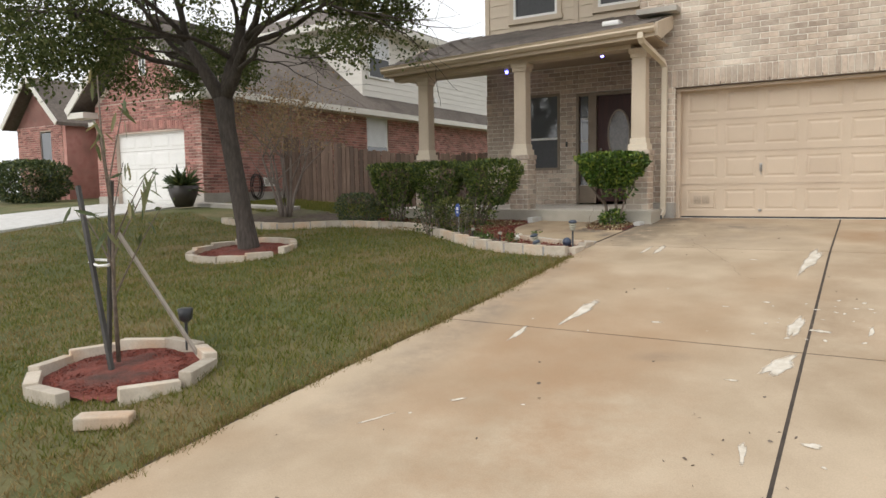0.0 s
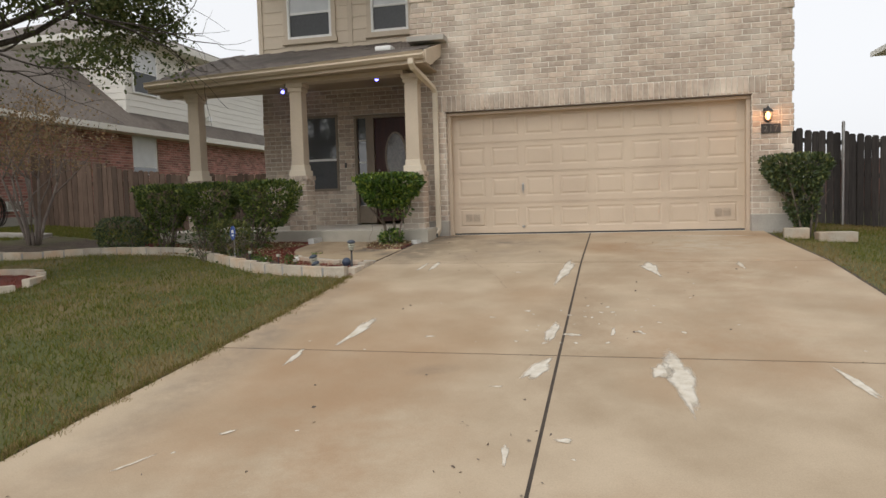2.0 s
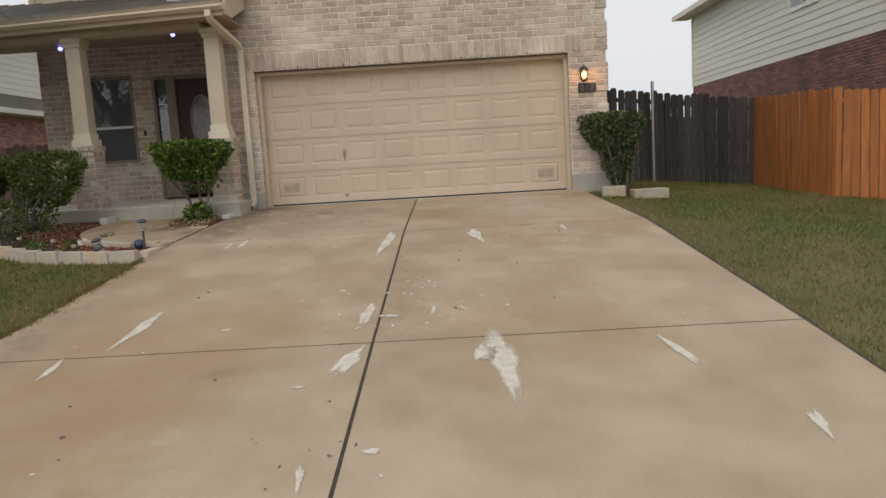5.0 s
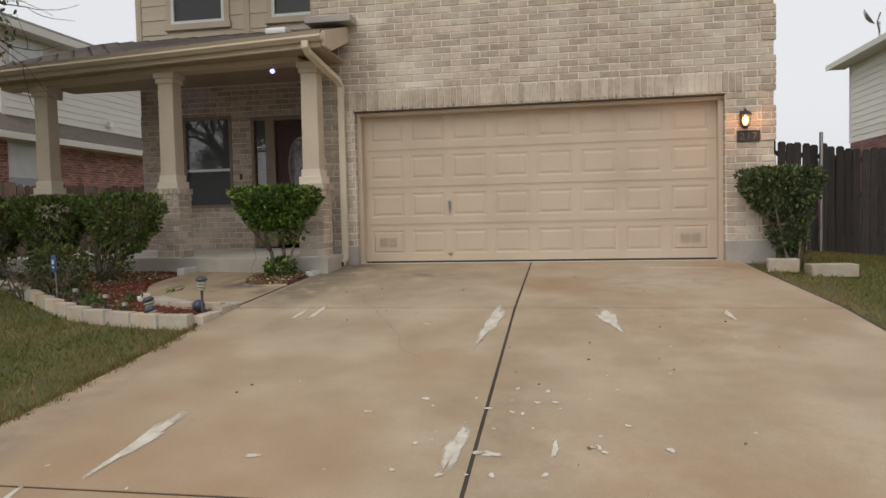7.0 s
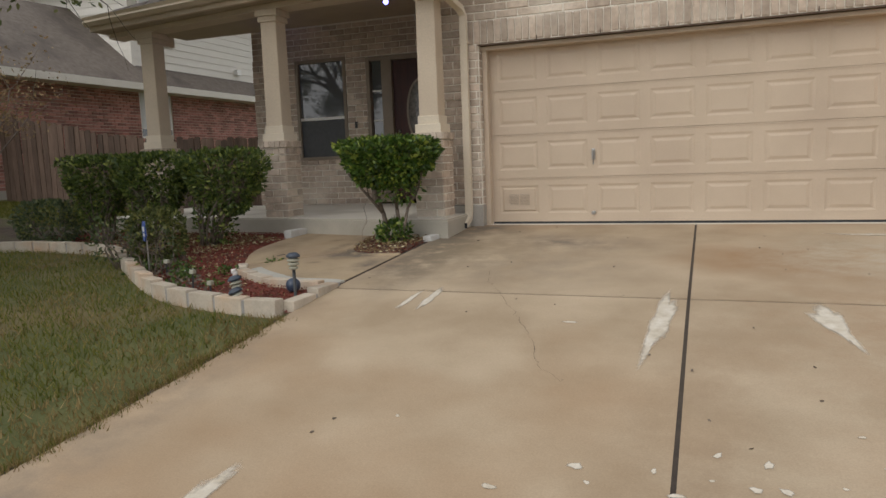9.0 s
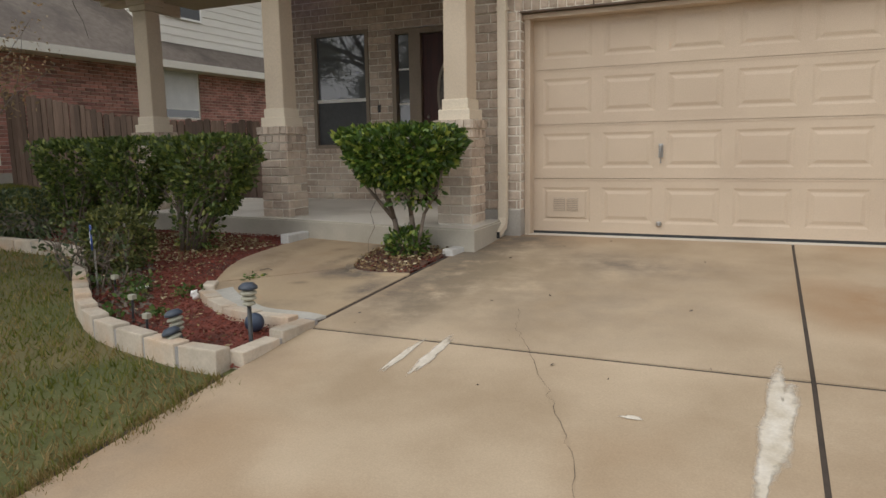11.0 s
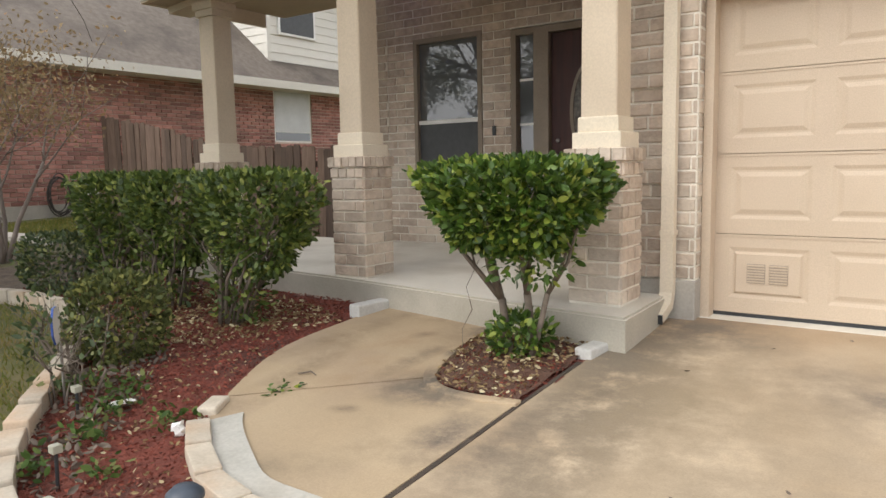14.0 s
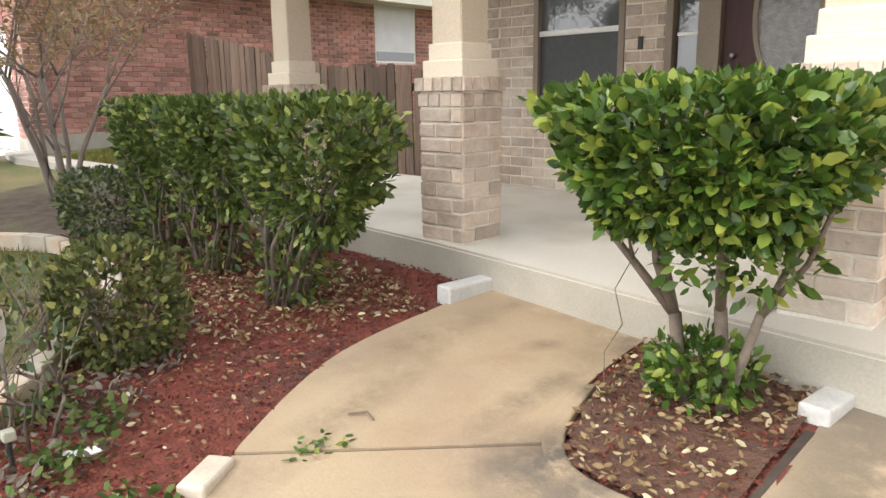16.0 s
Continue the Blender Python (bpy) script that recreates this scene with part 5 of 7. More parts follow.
wall_lamp = thing("wall_lamp", (lamp_x, FRONT - 0.02, lamp_z), "lit black carriage lamp on the brick beside the garage", "lamp")
part("back_plate", bevelled(boxes((lamp_x - 0.045, lamp_x + 0.045, FRONT - 0.04, FRONT - 0.012, lamp_z - 0.06, lamp_z + 0.12)), 0.006), M_BLACK, wall_lamp)
part("arm", tube(bmesh.new(), [(lamp_x, FRONT - 0.04, lamp_z + 0.08), (lamp_x, FRONT - 0.09, lamp_z + 0.13), (lamp_x, FRONT - 0.12, lamp_z + 0.11)], 0.01), M_BLACK, wall_lamp)
part("roof", lathe(bmesh.new(), [(0.085, 0.05), (0.06, 0.085), (0.02, 0.115), (0.008, 0.14)], (lamp_x, FRONT - 0.12, lamp_z), 12), M_BLACK, wall_lamp, "black lamp hood")
for k in range(6):
    a = k * math.tau / 6
    part("rib", tube(bmesh.new(), [(lamp_x + 0.05 * math.cos(a), FRONT - 0.12 + 0.05 * math.sin(a), lamp_z - 0.085), (lamp_x + 0.068 * math.cos(a), FRONT - 0.12 + 0.068 * math.sin(a), lamp_z + 0.05)], 0.004, 5), M_BLACK, wall_lamp)
part("bottom", lathe(bmesh.new(), [(0.02, -0.12), (0.055, -0.09), (0.055, -0.08)], (lamp_x, FRONT - 0.12, lamp_z), 12), M_BLACK, wall_lamp)
part("bulb", lathe(bmesh.new(), [(0.012, -0.078), (0.03, -0.05), (0.038, -0.01), (0.03, 0.03), (0.01, 0.048)], (lamp_x, FRONT - 0.12, lamp_z), 14), M_BULB, wall_lamp, "glowing warm bulb", smooth=True)
lamp_light = bpy.data.lights.new("wall_lamp_light", "POINT")
lamp_light.energy, lamp_light.color, lamp_light.shadow_soft_size = 5.0, (1.0, 0.5, 0.22), 0.05
new("wall_lamp_light", lamp_light).location = (lamp_x, FRONT - 0.20, lamp_z - 0.01)
plate = thing("house_number", (1.92, FRONT - 0.01, 2.58), "dark bronze house number plate with the number 217", "sign")
part("plate", bevelled(boxes((1.78, 2.06, FRONT - 0.025, FRONT - 0.009, 2.56, 2.70)), 0.005), M_PLATE, plate)
for i, ch in enumerate("217"):
    fc = bpy.data.curves.new("digit", "FONT")
    fc.body, fc.size, fc.extrude, fc.align_x = ch, 0.13, 0.002, "CENTER"
    fc.materials.append(M_DIGIT)
    dg = new("digit", fc)
    dg.parent = plate
    dg.matrix_local = Matrix.Translation(-Vector(plate.location)) @ pose(1.845 + 0.075 * i, FRONT - 0.0275, 2.585, 90, 0, 0)

# ---- fences ----
def fence(name, pts, height, material, label, width=0.14, seed=1, dog=True, zf=land, post=2.4):
    """A board fence along pts: each picket is a piece, with rails and posts behind."""
    f = thing(name, (*pts[0], zf(*pts[0])), label, "fence", kind="structure")
    shapes = []
    r = random.Random(seed)
    for k in range(4):
        bm = bmesh.new()
        w, h = width - 0.012, 1.0
        c = 0.03 if dog else 0.003
        out = [(-w / 2, 0), (w / 2, 0), (w / 2, h - c / 1.7), (w / 2 - c, h), (-w / 2 + c, h), (-w / 2, h - c / 1.7)]
        a = [bm.verts.new((x, -0.009, z)) for x, z in out]
        b = [bm.verts.new((x, 0.009, z)) for x, z in out]
        bm.faces.new(a)
        bm.faces.new(b[::-1])
        for i in range(6):
            bm.faces.new((a[i], b[i], b[(i + 1) % 6], a[(i + 1) % 6]))
        bmesh.ops.recalc_face_normals(bm, faces=bm.faces)
        shapes.append(mesh_of("picket", bm, material))
    base = Matrix.Translation(-Vector(f.location))
    for a, b in zip(pts, pts[1:]):
        d = Vector((b[0] - a[0], b[1] - a[1]))
        n = int(d.length / width)
        ang = math.degrees(math.atan2(d.y, d.x))
        for i in range(n):
            t = (i + 0.5) / n
            x, y = a[0] + d.x * t, a[1] + d.y * t
            h = (height(x, y) if callable(height) else height) - r.uniform(0, 0.06)
            ob = new("picket", shapes[r.randrange(4)])
            ob.parent = f
            ob.matrix_local = base @ pose(x, y, zf(x, y) - 0.02, r.uniform(-0.7, 0.7), r.uniform(-0.7, 0.7), ang + r.uniform(-2, 2)) @ Matrix.Diagonal((r.uniform(0.96, 1.03), 1, h, 1))
        for zr in (0.3, 0.95, 1.55):
            hh = height(*a) if callable(height) else height
            if zr < min(hh, height(*b) if callable(height) else height) - 0.12:
                nx, ny = -d.y / d.length * 0.03, d.x / d.length * 0.03
                bm = bmesh.new()
                spout(bm, [(a[0] + nx, a[1] + ny, zf(*a) + zr), (b[0] + nx, b[1] + ny, zf(*b) + zr)], 0.04, 0.08) if abs(d.x) < 0.3 * abs(d.y) else box(bm, 0, d.length, 0.02, 0.06, 0, 0.085, Matrix.Translation((a[0], a[1], zf(*a) + zr)) @ pose(0, 0, 0, 0, -math.degrees(math.atan2(zf(*b) - zf(*a), d.length)), ang))
                part("rail", bm, material, f)
        k = max(1, round(d.length / post))
        for i in range(k + 1):
            x, y = a[0] + d.x * i / k - d.y / d.length * 0.08, a[1] + d.y * i / k + d.x / d.length * 0.08
            part("post", boxes((x - 0.045, x + 0.045, y - 0.045, y + 0.045, zf(x, y) - 0.1, zf(x, y) + min(1.6, (height(x, y) if callable(height) else height) - 0.12))), material, f)
    return f


fence("fence_grey", [(2.25, 15.65), (6.08, 16.45)], 1.84, M_FENCE_GREY, "weathered dark grey board fence beside the house", seed=2)
solid("fence_post", lathe(bmesh.new(), [(0.03, 0), (0.03, 1.98), (0.0, 2.0)], (3.82, 15.9, land(3.82, 15.9)), 12), M_METAL, "galvanised steel fence post", "post")
fence("fence_orange", [(6.08, 16.45), (6.15, 13.55), (9.4, 12.9)], 1.84, M_FENCE_ORANGE, "new orange-stained board fence", seed=3)
fence("fence_brown", [(-14.1, 14.95), (-7.75, 14.95)], lambda x, y: float(np.interp(x, (-14, -12.6, -11.3, -7.7), (1.75, 1.62, 1.42, 1.28))), M_FENCE_BROWN, "weathered brown board fence between the houses", seed=4)


# ---- neighbouring houses ----
def lap_wall(owner, p0, p1, z0, z1, step, material, thick=0.2, holes=()):
    """A wall of lap boards from p0 to p1, each board a piece; the boards face to the left of p1 seen from p0 turned about."""
    d = Vector((p1[0] - p0[0], p1[1] - p0[1], 0))
    m = Matrix.Translation((p0[0], p0[1], 0)) @ pose(0, 0, 0, 0, 0, math.degrees(math.atan2(d.y, d.x)))
    bm = bmesh.new()
    box(bm, 0, d.length, 0.0, thick, z0, z1, m)
    part("wall", bm, material, owner, "sheathing behind the boards")
    z = z0
    while z < z1 - 0.02:
        h = min(step, z1 - z)
        bm = bmesh.new()
        prof = ((-0.022, z), (-0.005, z + h), (0.0, z + h), (0.0, z))
        a = [bm.verts.new(m @ Vector((0, y, q))) for y, q in prof]
        b = [bm.verts.new(m @ Vector((d.length, y, q))) for y, q in prof]
        for k in range(4):
            bm.faces.new((a[k], a[(k + 1) % 4], b[(k + 1) % 4], b[k]))
        bm.faces.new(a[::-1])
        bm.faces.new(b)
        part("plank", bm, material, owner)
        z += step


def brick_face(owner, p0, p1, z0, z1, holes=(), thick=0.2, brick=None, mortar=None):
    """A wall of red or brown bricks from p0 to p1."""
    d = Vector((p1[0] - p0[0], p1[1] - p0[1], 0))
    m = Matrix.Translation((p0[0], p0[1], 0)) @ pose(0, 0, 0, 0, 0, math.degrees(math.atan2(d.y, d.x)))
    bm = bmesh.new()
    us = sorted({0.0, d.length, *[h[0] for h in holes], *[h[1] for h in holes]})
    zs = sorted({z0, z1, *[h[2] for h in holes], *[h[3] for h in holes]})
    for a, b in zip(us, us[1:]):
        for c, e_ in zip(zs, zs[1:]):
            if not any(h[0] < (a + b) / 2 < h[1] and h[2] < (c + e_) / 2 < h[3] for h in holes):
                box(bm, a, b, 0.012, thick, c, e_, m)
    bmesh.ops.remove_doubles(bm, verts=bm.verts, dist=0.0005)
    part("wall", bm, mortar or M_MORTAR_RED, owner, "brown mortar behind the bricks")
    lay(owner, courses(0, d.length, z0, z1, holes, 0.0775, 0.225), lambda u, z: m @ pose(u, 0.012, z), brick or M_BRICK_RED)


def plane_roof(owner, corners, thick=0.12, label="brown shingled roof plane"):
    bm = bmesh.new()
    a = [bm.verts.new(c) for c in corners]
    b = [bm.verts.new((c[0], c[1], c[2] - thick)) for c in corners]
    bm.faces.new(a)
    bm.faces.new(b[::-1])
    n = len(a)
    for k in range(n):
        bm.faces.new((a[k], a[(k + 1) % n], b[(k + 1) % n], b[k]))
    bmesh.ops.recalc_face_normals(bm, faces=bm.faces)
    part("roof", bm, M_SHINGLE, owner, label)


def beam(owner, p, q, w, h, material, name="trim_board", label=""):
    """A straight board from p to q."""
    p, q = Vector(p), Vector(q)
    d = q - p
    m = Matrix.Translation(p) @ d.to_track_quat("X", "Z").to_matrix().to_4x4()
    part(name, box(bmesh.new(), 0, d.length, -w / 2, w / 2, -h / 2, h / 2, m), material, owner, label)


# the house with the red brick gable
NX, NY = -14.2, 12.3
nb = thing("neighbour_house", (NX - 3, NY + 6, 1.2), "red brick neighbour house with white garage door and cream upper storey", "house")
brick_face(nb, (NX, NY), (NX, 30), 1.51, 3.95, [(19.05 - NY, 20.25 - NY, 2.70, 3.92)])
part("foundation", boxes((NX - 0.2, NX + 0.03, NY - 0.03, 30, 0.7, 1.51)), M_FOOT, nb, "tan concrete foundation")
part("foundation", boxes((-18.5, -17.67, NY - 0.03, NY + 0.2, 0.7, 1.45)), M_FOOT, nb)
part("foundation", boxes((-14.83, NX - 0.21, NY - 0.03, NY + 0.2, 0.7, 1.45)), M_FOOT, nb)
brick_face(nb, (-18.5, NY), (NX, NY), 1.45, 3.95, [(0.85, 3.65, 0.9, 3.12)])
# gable triangle in courses
gb_ = bmesh.new()
g = [(-18.5, 3.95), (NX, 3.95), (-16.4, 5.78)]
ga_ = [gb_.verts.new((x, NY + 0.012, z)) for x, z in g]
gc_ = [gb_.verts.new((x, NY + 0.2, z)) for x, z in g]
gb_.faces.new(ga_)
gb_.faces.new(gc_[::-1])
for k in range(3):
    gb_.faces.new((ga_[k], ga_[(k + 1) % 3], gc_[(k + 1) % 3], gc_[k]))
bmesh.ops.recalc_face_normals(gb_, faces=gb_.faces)
part("wall", gb_, M_MORTAR_RED, nb)
tri = []
for u, w, z, h in courses(-18.5, NX, 3.95, 5.7, (), 0.0775, 0.225):
    t = (z - 3.95 + 0.06) / 1.83
    if -18.5 + t * 2.1 < u - w / 2 and u + w / 2 < NX - t * 2.2:
        tri.append((u, w, z, h))
lay(nb, tri, lambda u, z: pose(u, NY + 0.012, z), M_BRICK_RED)
for i in range(36):
    u = -17.65 + 2.8 * (i + 0.5) / 36
    ob = new("soldier_brick", brick_mesh(i % 8, M_BRICK_RED))
    ob.parent = nb
    arch = 0.10 * (1 - ((u + 16.25) / 1.45) ** 2)
    ob.matrix_local = Matrix.Translation(-Vector(nb.location)) @ pose(u, NY + 0.003, 3.22 + arch) @ Matrix.Diagonal((0.066, 0.035, 0.21, 1))
gd = part("garage_door", boxes((-17.65, -14.85, NY + 0.12, NY + 0.17, 1.2, 3.12)), M_WHITE, nb, "white panelled garage door")
for s in range(4):
    for k in range(4):
        x0 = -17.62 + 0.69 * k
        part("panel", frustum(bmesh.new(), x0 + 0.06, x0 + 0.64, 1.25 + 0.47 * s + 0.07, 1.25 + 0.47 * s + 0.41, NY + 0.1195, NY + 0.108, 0.03), M_WHITE, gd)
    part("seam", boxes((-17.65, -14.85, NY + 0.115, NY + 0.1195, 1.235 + 0.47 * s, 1.245 + 0.47 * s)), M_FOOT, gd)
nw = part("window", boxes((-16.48, -16.20, NY - 0.01, NY + 0.05, 4.60, 5.18)), M_WHITE, nb, "narrow gable window")
part("pane", boxes((-16.44, -16.24, NY - 0.015, NY - 0.011, 4.64, 5.12)), M_GLASS, nw)
part("muntin", boxes((-16.35, -16.33, NY - 0.022, NY - 0.016, 4.64, 5.12)), M_WHITE, nw)
sw = part("window", boxes((NX - 0.08, NX - 0.03, 19.05, 20.25, 2.70, 3.92)), M_WHITE, nb, "white sash window in the side wall")
part("blind", boxes((NX - 0.028, NX - 0.024, 19.10, 20.20, 2.95, 3.88)), M_BLIND, sw, "closed pale blind")
part("pane", boxes((NX - 0.028, NX - 0.024, 19.10, 20.20, 2.74, 2.93)), M_GLASS, sw)
# roofs
EAVE = 4.02
plane_roof(nb, [(-13.65, NY - 0.45, EAVE), (-13.65, 19.1, EAVE), (-16.4, 19.1, 6.25), (-16.4, NY - 0.45, 6.02)])
plane_roof(nb, [(-13.65, 19.1, EAVE), (-13.65, 30.4, EAVE), (-14.4, 30.4, 4.6), (-14.4, 19.1, 4.6)])
plane_roof(nb, [(-16.4, NY - 0.45, 6.02), (-16.4, 19.1, 6.25), (-19.1, 19.1, EAVE), (-19.1, NY - 0.45, EAVE - 0.2)])
beam(nb, (-13.63, NY - 0.45, EAVE - 0.07), (-13.63, 30.4, EAVE - 0.07), 0.03, 0.17, M_SIDING_PALE, "fascia", "cream fascia board")
part("soffit", boxes((-13.65, NX, NY - 0.4, 30.3, EAVE - 0.15, EAVE - 0.13)), M_SIDING_PALE, nb)
beam(nb, (-13.75, NY - 0.47, EAVE - 0.05), (-16.4, NY - 0.47, 5.95), 0.04, 0.2, M_SIDING_PALE, "rake_board", "cream rake board")
beam(nb, (-19.1, NY - 0.47, EAVE - 0.25), (-16.4, NY - 0.47, 5.95), 0.04, 0.2, M_SIDING_PALE, "rake_board", "cream rake board")
part("eave_return", boxes((-14.75, -13.65, NY - 0.45, NY - 0.005, EAVE - 0.22, EAVE - 0.06)), M_SIDING_PALE, nb)
part("eave_return", boxes((-19.1, -18.35, NY - 0.45, NY - 0.005, EAVE - 0.42, EAVE - 0.26)), M_SIDING_PALE, nb)
plane_roof(nb, [(-18.0, NY + 0.5, 4.4), (-16.6, NY + 0.5, 6.3), (-16.6, 16, 6.3), (-19.6, 16, 3.9), (-19.6, NY + 0.5, 3.9)])
beam(nb, (-19.65, NY + 0.45, 3.95), (-17.1, NY + 0.45, 6.1), 0.04, 0.2, M_SIDING_PALE, "rake_board", "cream rake board")
part("eave_return", boxes((-19.7, -18.9, NY + 0.45, NY + 1.0, 3.78, 3.94)), M_SIDING_PALE, nb)
# left wing with its own gable
brick_face(nb, (-27.6, 15.0), (-24.7, 15.0), 1.2, 4.0, [(1.5, 2.2, 2.1, 3.8)])
brick_face(nb, (-24.7, 16.4), (-18.5, 16.4), 1.2, 4.0)
part("wall", boxes((-24.72, -24.5, 15.02, 16.4, 1.2, 4.0)), M_BRICK_RED, nb)
part("wall", boxes((-18.5, -18.3, NY + 0.21, 16.4, 1.2, 4.0)), M_BRICK_RED, nb)
wt = bmesh.new()
tv = [wt.verts.new((x, 15.02, z)) for x, z in ((-27.6, 4.0), (-24.7, 4.0), (-26.1, 5.5))]
wt.faces.new(tv)
part("wall", wt, M_BRICK_RED, nb)
plane_roof(nb, [(-24.3, 14.6, 4.05), (-24.3, 20, 4.05), (-26.1, 20, 5.75), (-26.1, 14.6, 5.75)])
plane_roof(nb, [(-26.1, 14.6, 5.75), (-26.1, 20, 5.75), (-27.9, 20, 4.05), (-27.9, 14.6, 4.05)])
beam(nb, (-24.3, 14.58, 4.0), (-26.1, 14.58, 5.7), 0.04, 0.18, M_SIDING_PALE, "rake_board")
beam(nb, (-27.9, 14.58, 4.0), (-26.1, 14.58, 5.7), 0.04, 0.18, M_SIDING_PALE, "rake_board")
plane_roof(nb, [(-24.6, 15.8, 4.05), (-18.2, 15.8, 4.05), (-18.2, 20, 6.4), (-24.6, 20, 6.4)])
beam(nb, (-24.6, 15.78, 4.0), (-18.4, 15.78, 4.0), 0.04, 0.16, M_SIDING_PALE, "fascia")
part("downspout", boxes((-24.2, -24.1, 16.3, 16.38, 1.3, 4.0)), M_SIDING_PALE, nb)
lw = part("window", boxes((-26.12, -25.4, 15.04, 15.1, 2.1, 3.75)), M_GLASS, nb, "dark arched window")
# upper storey in cream siding
UX, UY, UT = -14.4, 19.12, 6.85
lap_wall(nb, (UX, UY), (UX, 31), 4.4, UT, 0.2, M_SIDING_PALE)
lap_wall(nb, (-23.0, UY), (UX, UY), 4.4, UT, 0.2, M_SIDING_PALE)
part("corner_board", boxes((UX - 0.08, UX + 0.035, UY - 0.035, UY + 0.08, 4.4, UT)), M_SIDING_PALE, nb)
uw = part("window", boxes((UX + 0.024, UX + 0.07, 19.42, 20.62, 5.22, 6.68)), M_WHITE, nb, "upper sash window with pale blind")
part("blind", boxes((UX + 0.072, UX + 0.076, 19.48, 20.56, 5.92, 6.62)), M_BLIND, uw)
part("insect_screen", boxes((UX + 0.072, UX + 0.076, 19.48, 20.56, 5.27, 5.89)), M_SCREEN, uw)
plane_roof(nb, [(UX + 0.55, UY - 0.55, UT + 0.08), (UX + 0.55, 32, UT + 0.08), (-18.6, 29, 8.9), (-18.6, 23.2, 8.9)])
plane_roof(nb, [(UX + 0.55, UY - 0.55, UT + 0.08), (-18.6, 23.2, 8.9), (-23.6, UY - 0.55, UT + 0.08)])
beam(nb, (UX + 0.57, UY - 0.55, UT + 0.02), (UX + 0.57, 32, UT + 0.02), 0.03, 0.2, M_SIDING_PALE, "fascia", "cream fascia board")
beam(nb, (-23.6, UY - 0.57, UT + 0.02), (UX + 0.55, UY - 0.57, UT + 0.02), 0.03, 0.2, M_SIDING_PALE, "fascia", "cream fascia board")
part("soffit", boxes((-23.5, UX + 0.55, UY - 0.53, UY - 0.03, UT - 0.08, UT - 0.06)), M_SIDING_PALE, nb)
part("soffit", boxes((UX + 0.03, UX + 0.55, UY - 0.02, 32, UT - 0.08, UT - 0.06)), M_SIDING_PALE, nb)
part("flood_light", boxes((UX + 0.03, UX + 0.15, 23.4, 23.6, 4.75, 4.92)), M_WHITE, nb, "small white flood light")
vb_ = part("vent_box", bevelled(boxes((NX + 0.012, NX + 0.05, 14.3, 14.72, 1.66, 1.90)), 0.01), M_WHITE, nb, "white louvred wall vent")
for k in range(2):
    part("louvre", boxes((NX + 0.052, NX + 0.056, 14.34 + 0.19 * k, 14.49 + 0.19 * k, 1.70, 1.86)), M_FOOT, vb_)
nb.location += Vector((-0.5, 0.4, 0.05))
# neighbour's drive, planter pot, hose
nd = bmesh.new()
prism(nd, [(-14.95, NY + 0.35), (-18.9, NY + 0.35), (-18.6, 9.5), (-19.6, 4), (-23, -2), (-18.6, -2), (-15.8, 4), (-14.7, 9)], lambda x, y: land(x, y) - 0.1, lambda x, y: land(x, y) + 0.03)
solid("neighbour_driveway", nd, M_CURB, "pale grey concrete driveway of the neighbour house", "driveway", kind="structure")
nl = bmesh.new()
prism(nl, [(-14.9, NY + 0.05), (-13.9, NY - 0.1), (-11.8, NY + 0.45), (-11.8, NY + 0.70), (-13.9, NY + 0.2), (-14.9, NY + 0.4)], lambda x, y: land(x, y) - 0.1, lambda x, y: land(x, y) + 0.07)
solid("garden_edging", nl, M_FOOT, "low stone edging before the neighbour's wall", "edging", kind="structure")
pot = thing("planter_pot", (-14.35, 11.80, land(-14.35, 11.80)), "dark planter pot with a low palm-like plant", "planter")
zp = land(-14.35, 11.80) + 0.03
part("pot", lathe(bmesh.new(), [(0.2, 0), (0.3, 0.25), (0.36, 0.5), (0.33, 0.5), (0.28, 0.45)], (-14.35, 11.80, zp), 20), M_PLATE, pot, "dark clay pot", smooth=True)
pf = np.array([(-14.35, 11.80, zp + 0.5)]) + rng.normal(0, 0.05, (240, 3))
leaves("fronds", pf, unit(rng.normal(0, 1, (240, 3)) * np.array([1, 1, 0.5]) + np.array([0, 0, 0.5])), 0.42, M_BOX, pot, "arching green fronds", 0.12, 0.1, 0.1)
hose = bmesh.new()
for k in range(6):
    ry, rz = 0.17 + 0.018 * (k % 3), 0.30 + 0.022 * (k % 4)
    pts = [(NX - 0.42 + 0.022 * k, 14.35 + 0.012 * (k % 2) + ry * math.cos(a), 1.74 - 0.02 * (k % 3) + rz * math.sin(a)) for a in [i * math.tau / 28 for i in range(29)]]
    tube(hose, pts, 0.011, 6)
solid("garden_hose", hose, M_PLATE, "coiled dark garden hose on the neighbour's brick wall", "hose", smooth=True)

# the house with cream siding beyond the orange fence
RX = 9.2
rh = thing("siding_house", (RX + 4, 22, 0.6), "two-storey house with cream lap siding over red brick", "house")
lap_wall(rh, (RX, 29.3), (RX, 12.0), 3.86, 6.55, 0.2, M_SIDING_PALE)
brick_face(rh, (RX, 29.3), (RX, 12.0), 0.5, 3.86, (), 0.2, M_BRICK_BROWN, M_MORTAR_BROWN)
part("wall", boxes((RX + 0.21, 20, 29.1, 29.3, 0.5, 6.5)), M_SIDING_PALE, rh)
part("wall", boxes((RX + 0.21, 20, 12.0, 12.2, 0.5, 6.5)), M_SIDING_PALE, rh)
plane_roof(rh, [(RX - 0.55, 29.9, 6.62), (RX - 0.55, 11.4, 6.62), (RX + 5, 11.4, 9.0), (RX + 5, 29.9, 9.0)])
beam(rh, (RX - 0.57, 29.9, 6.52), (RX - 0.57, 11.4, 6.52), 0.03, 0.18, M_SIDING_PALE, "fascia", "cream fascia board")
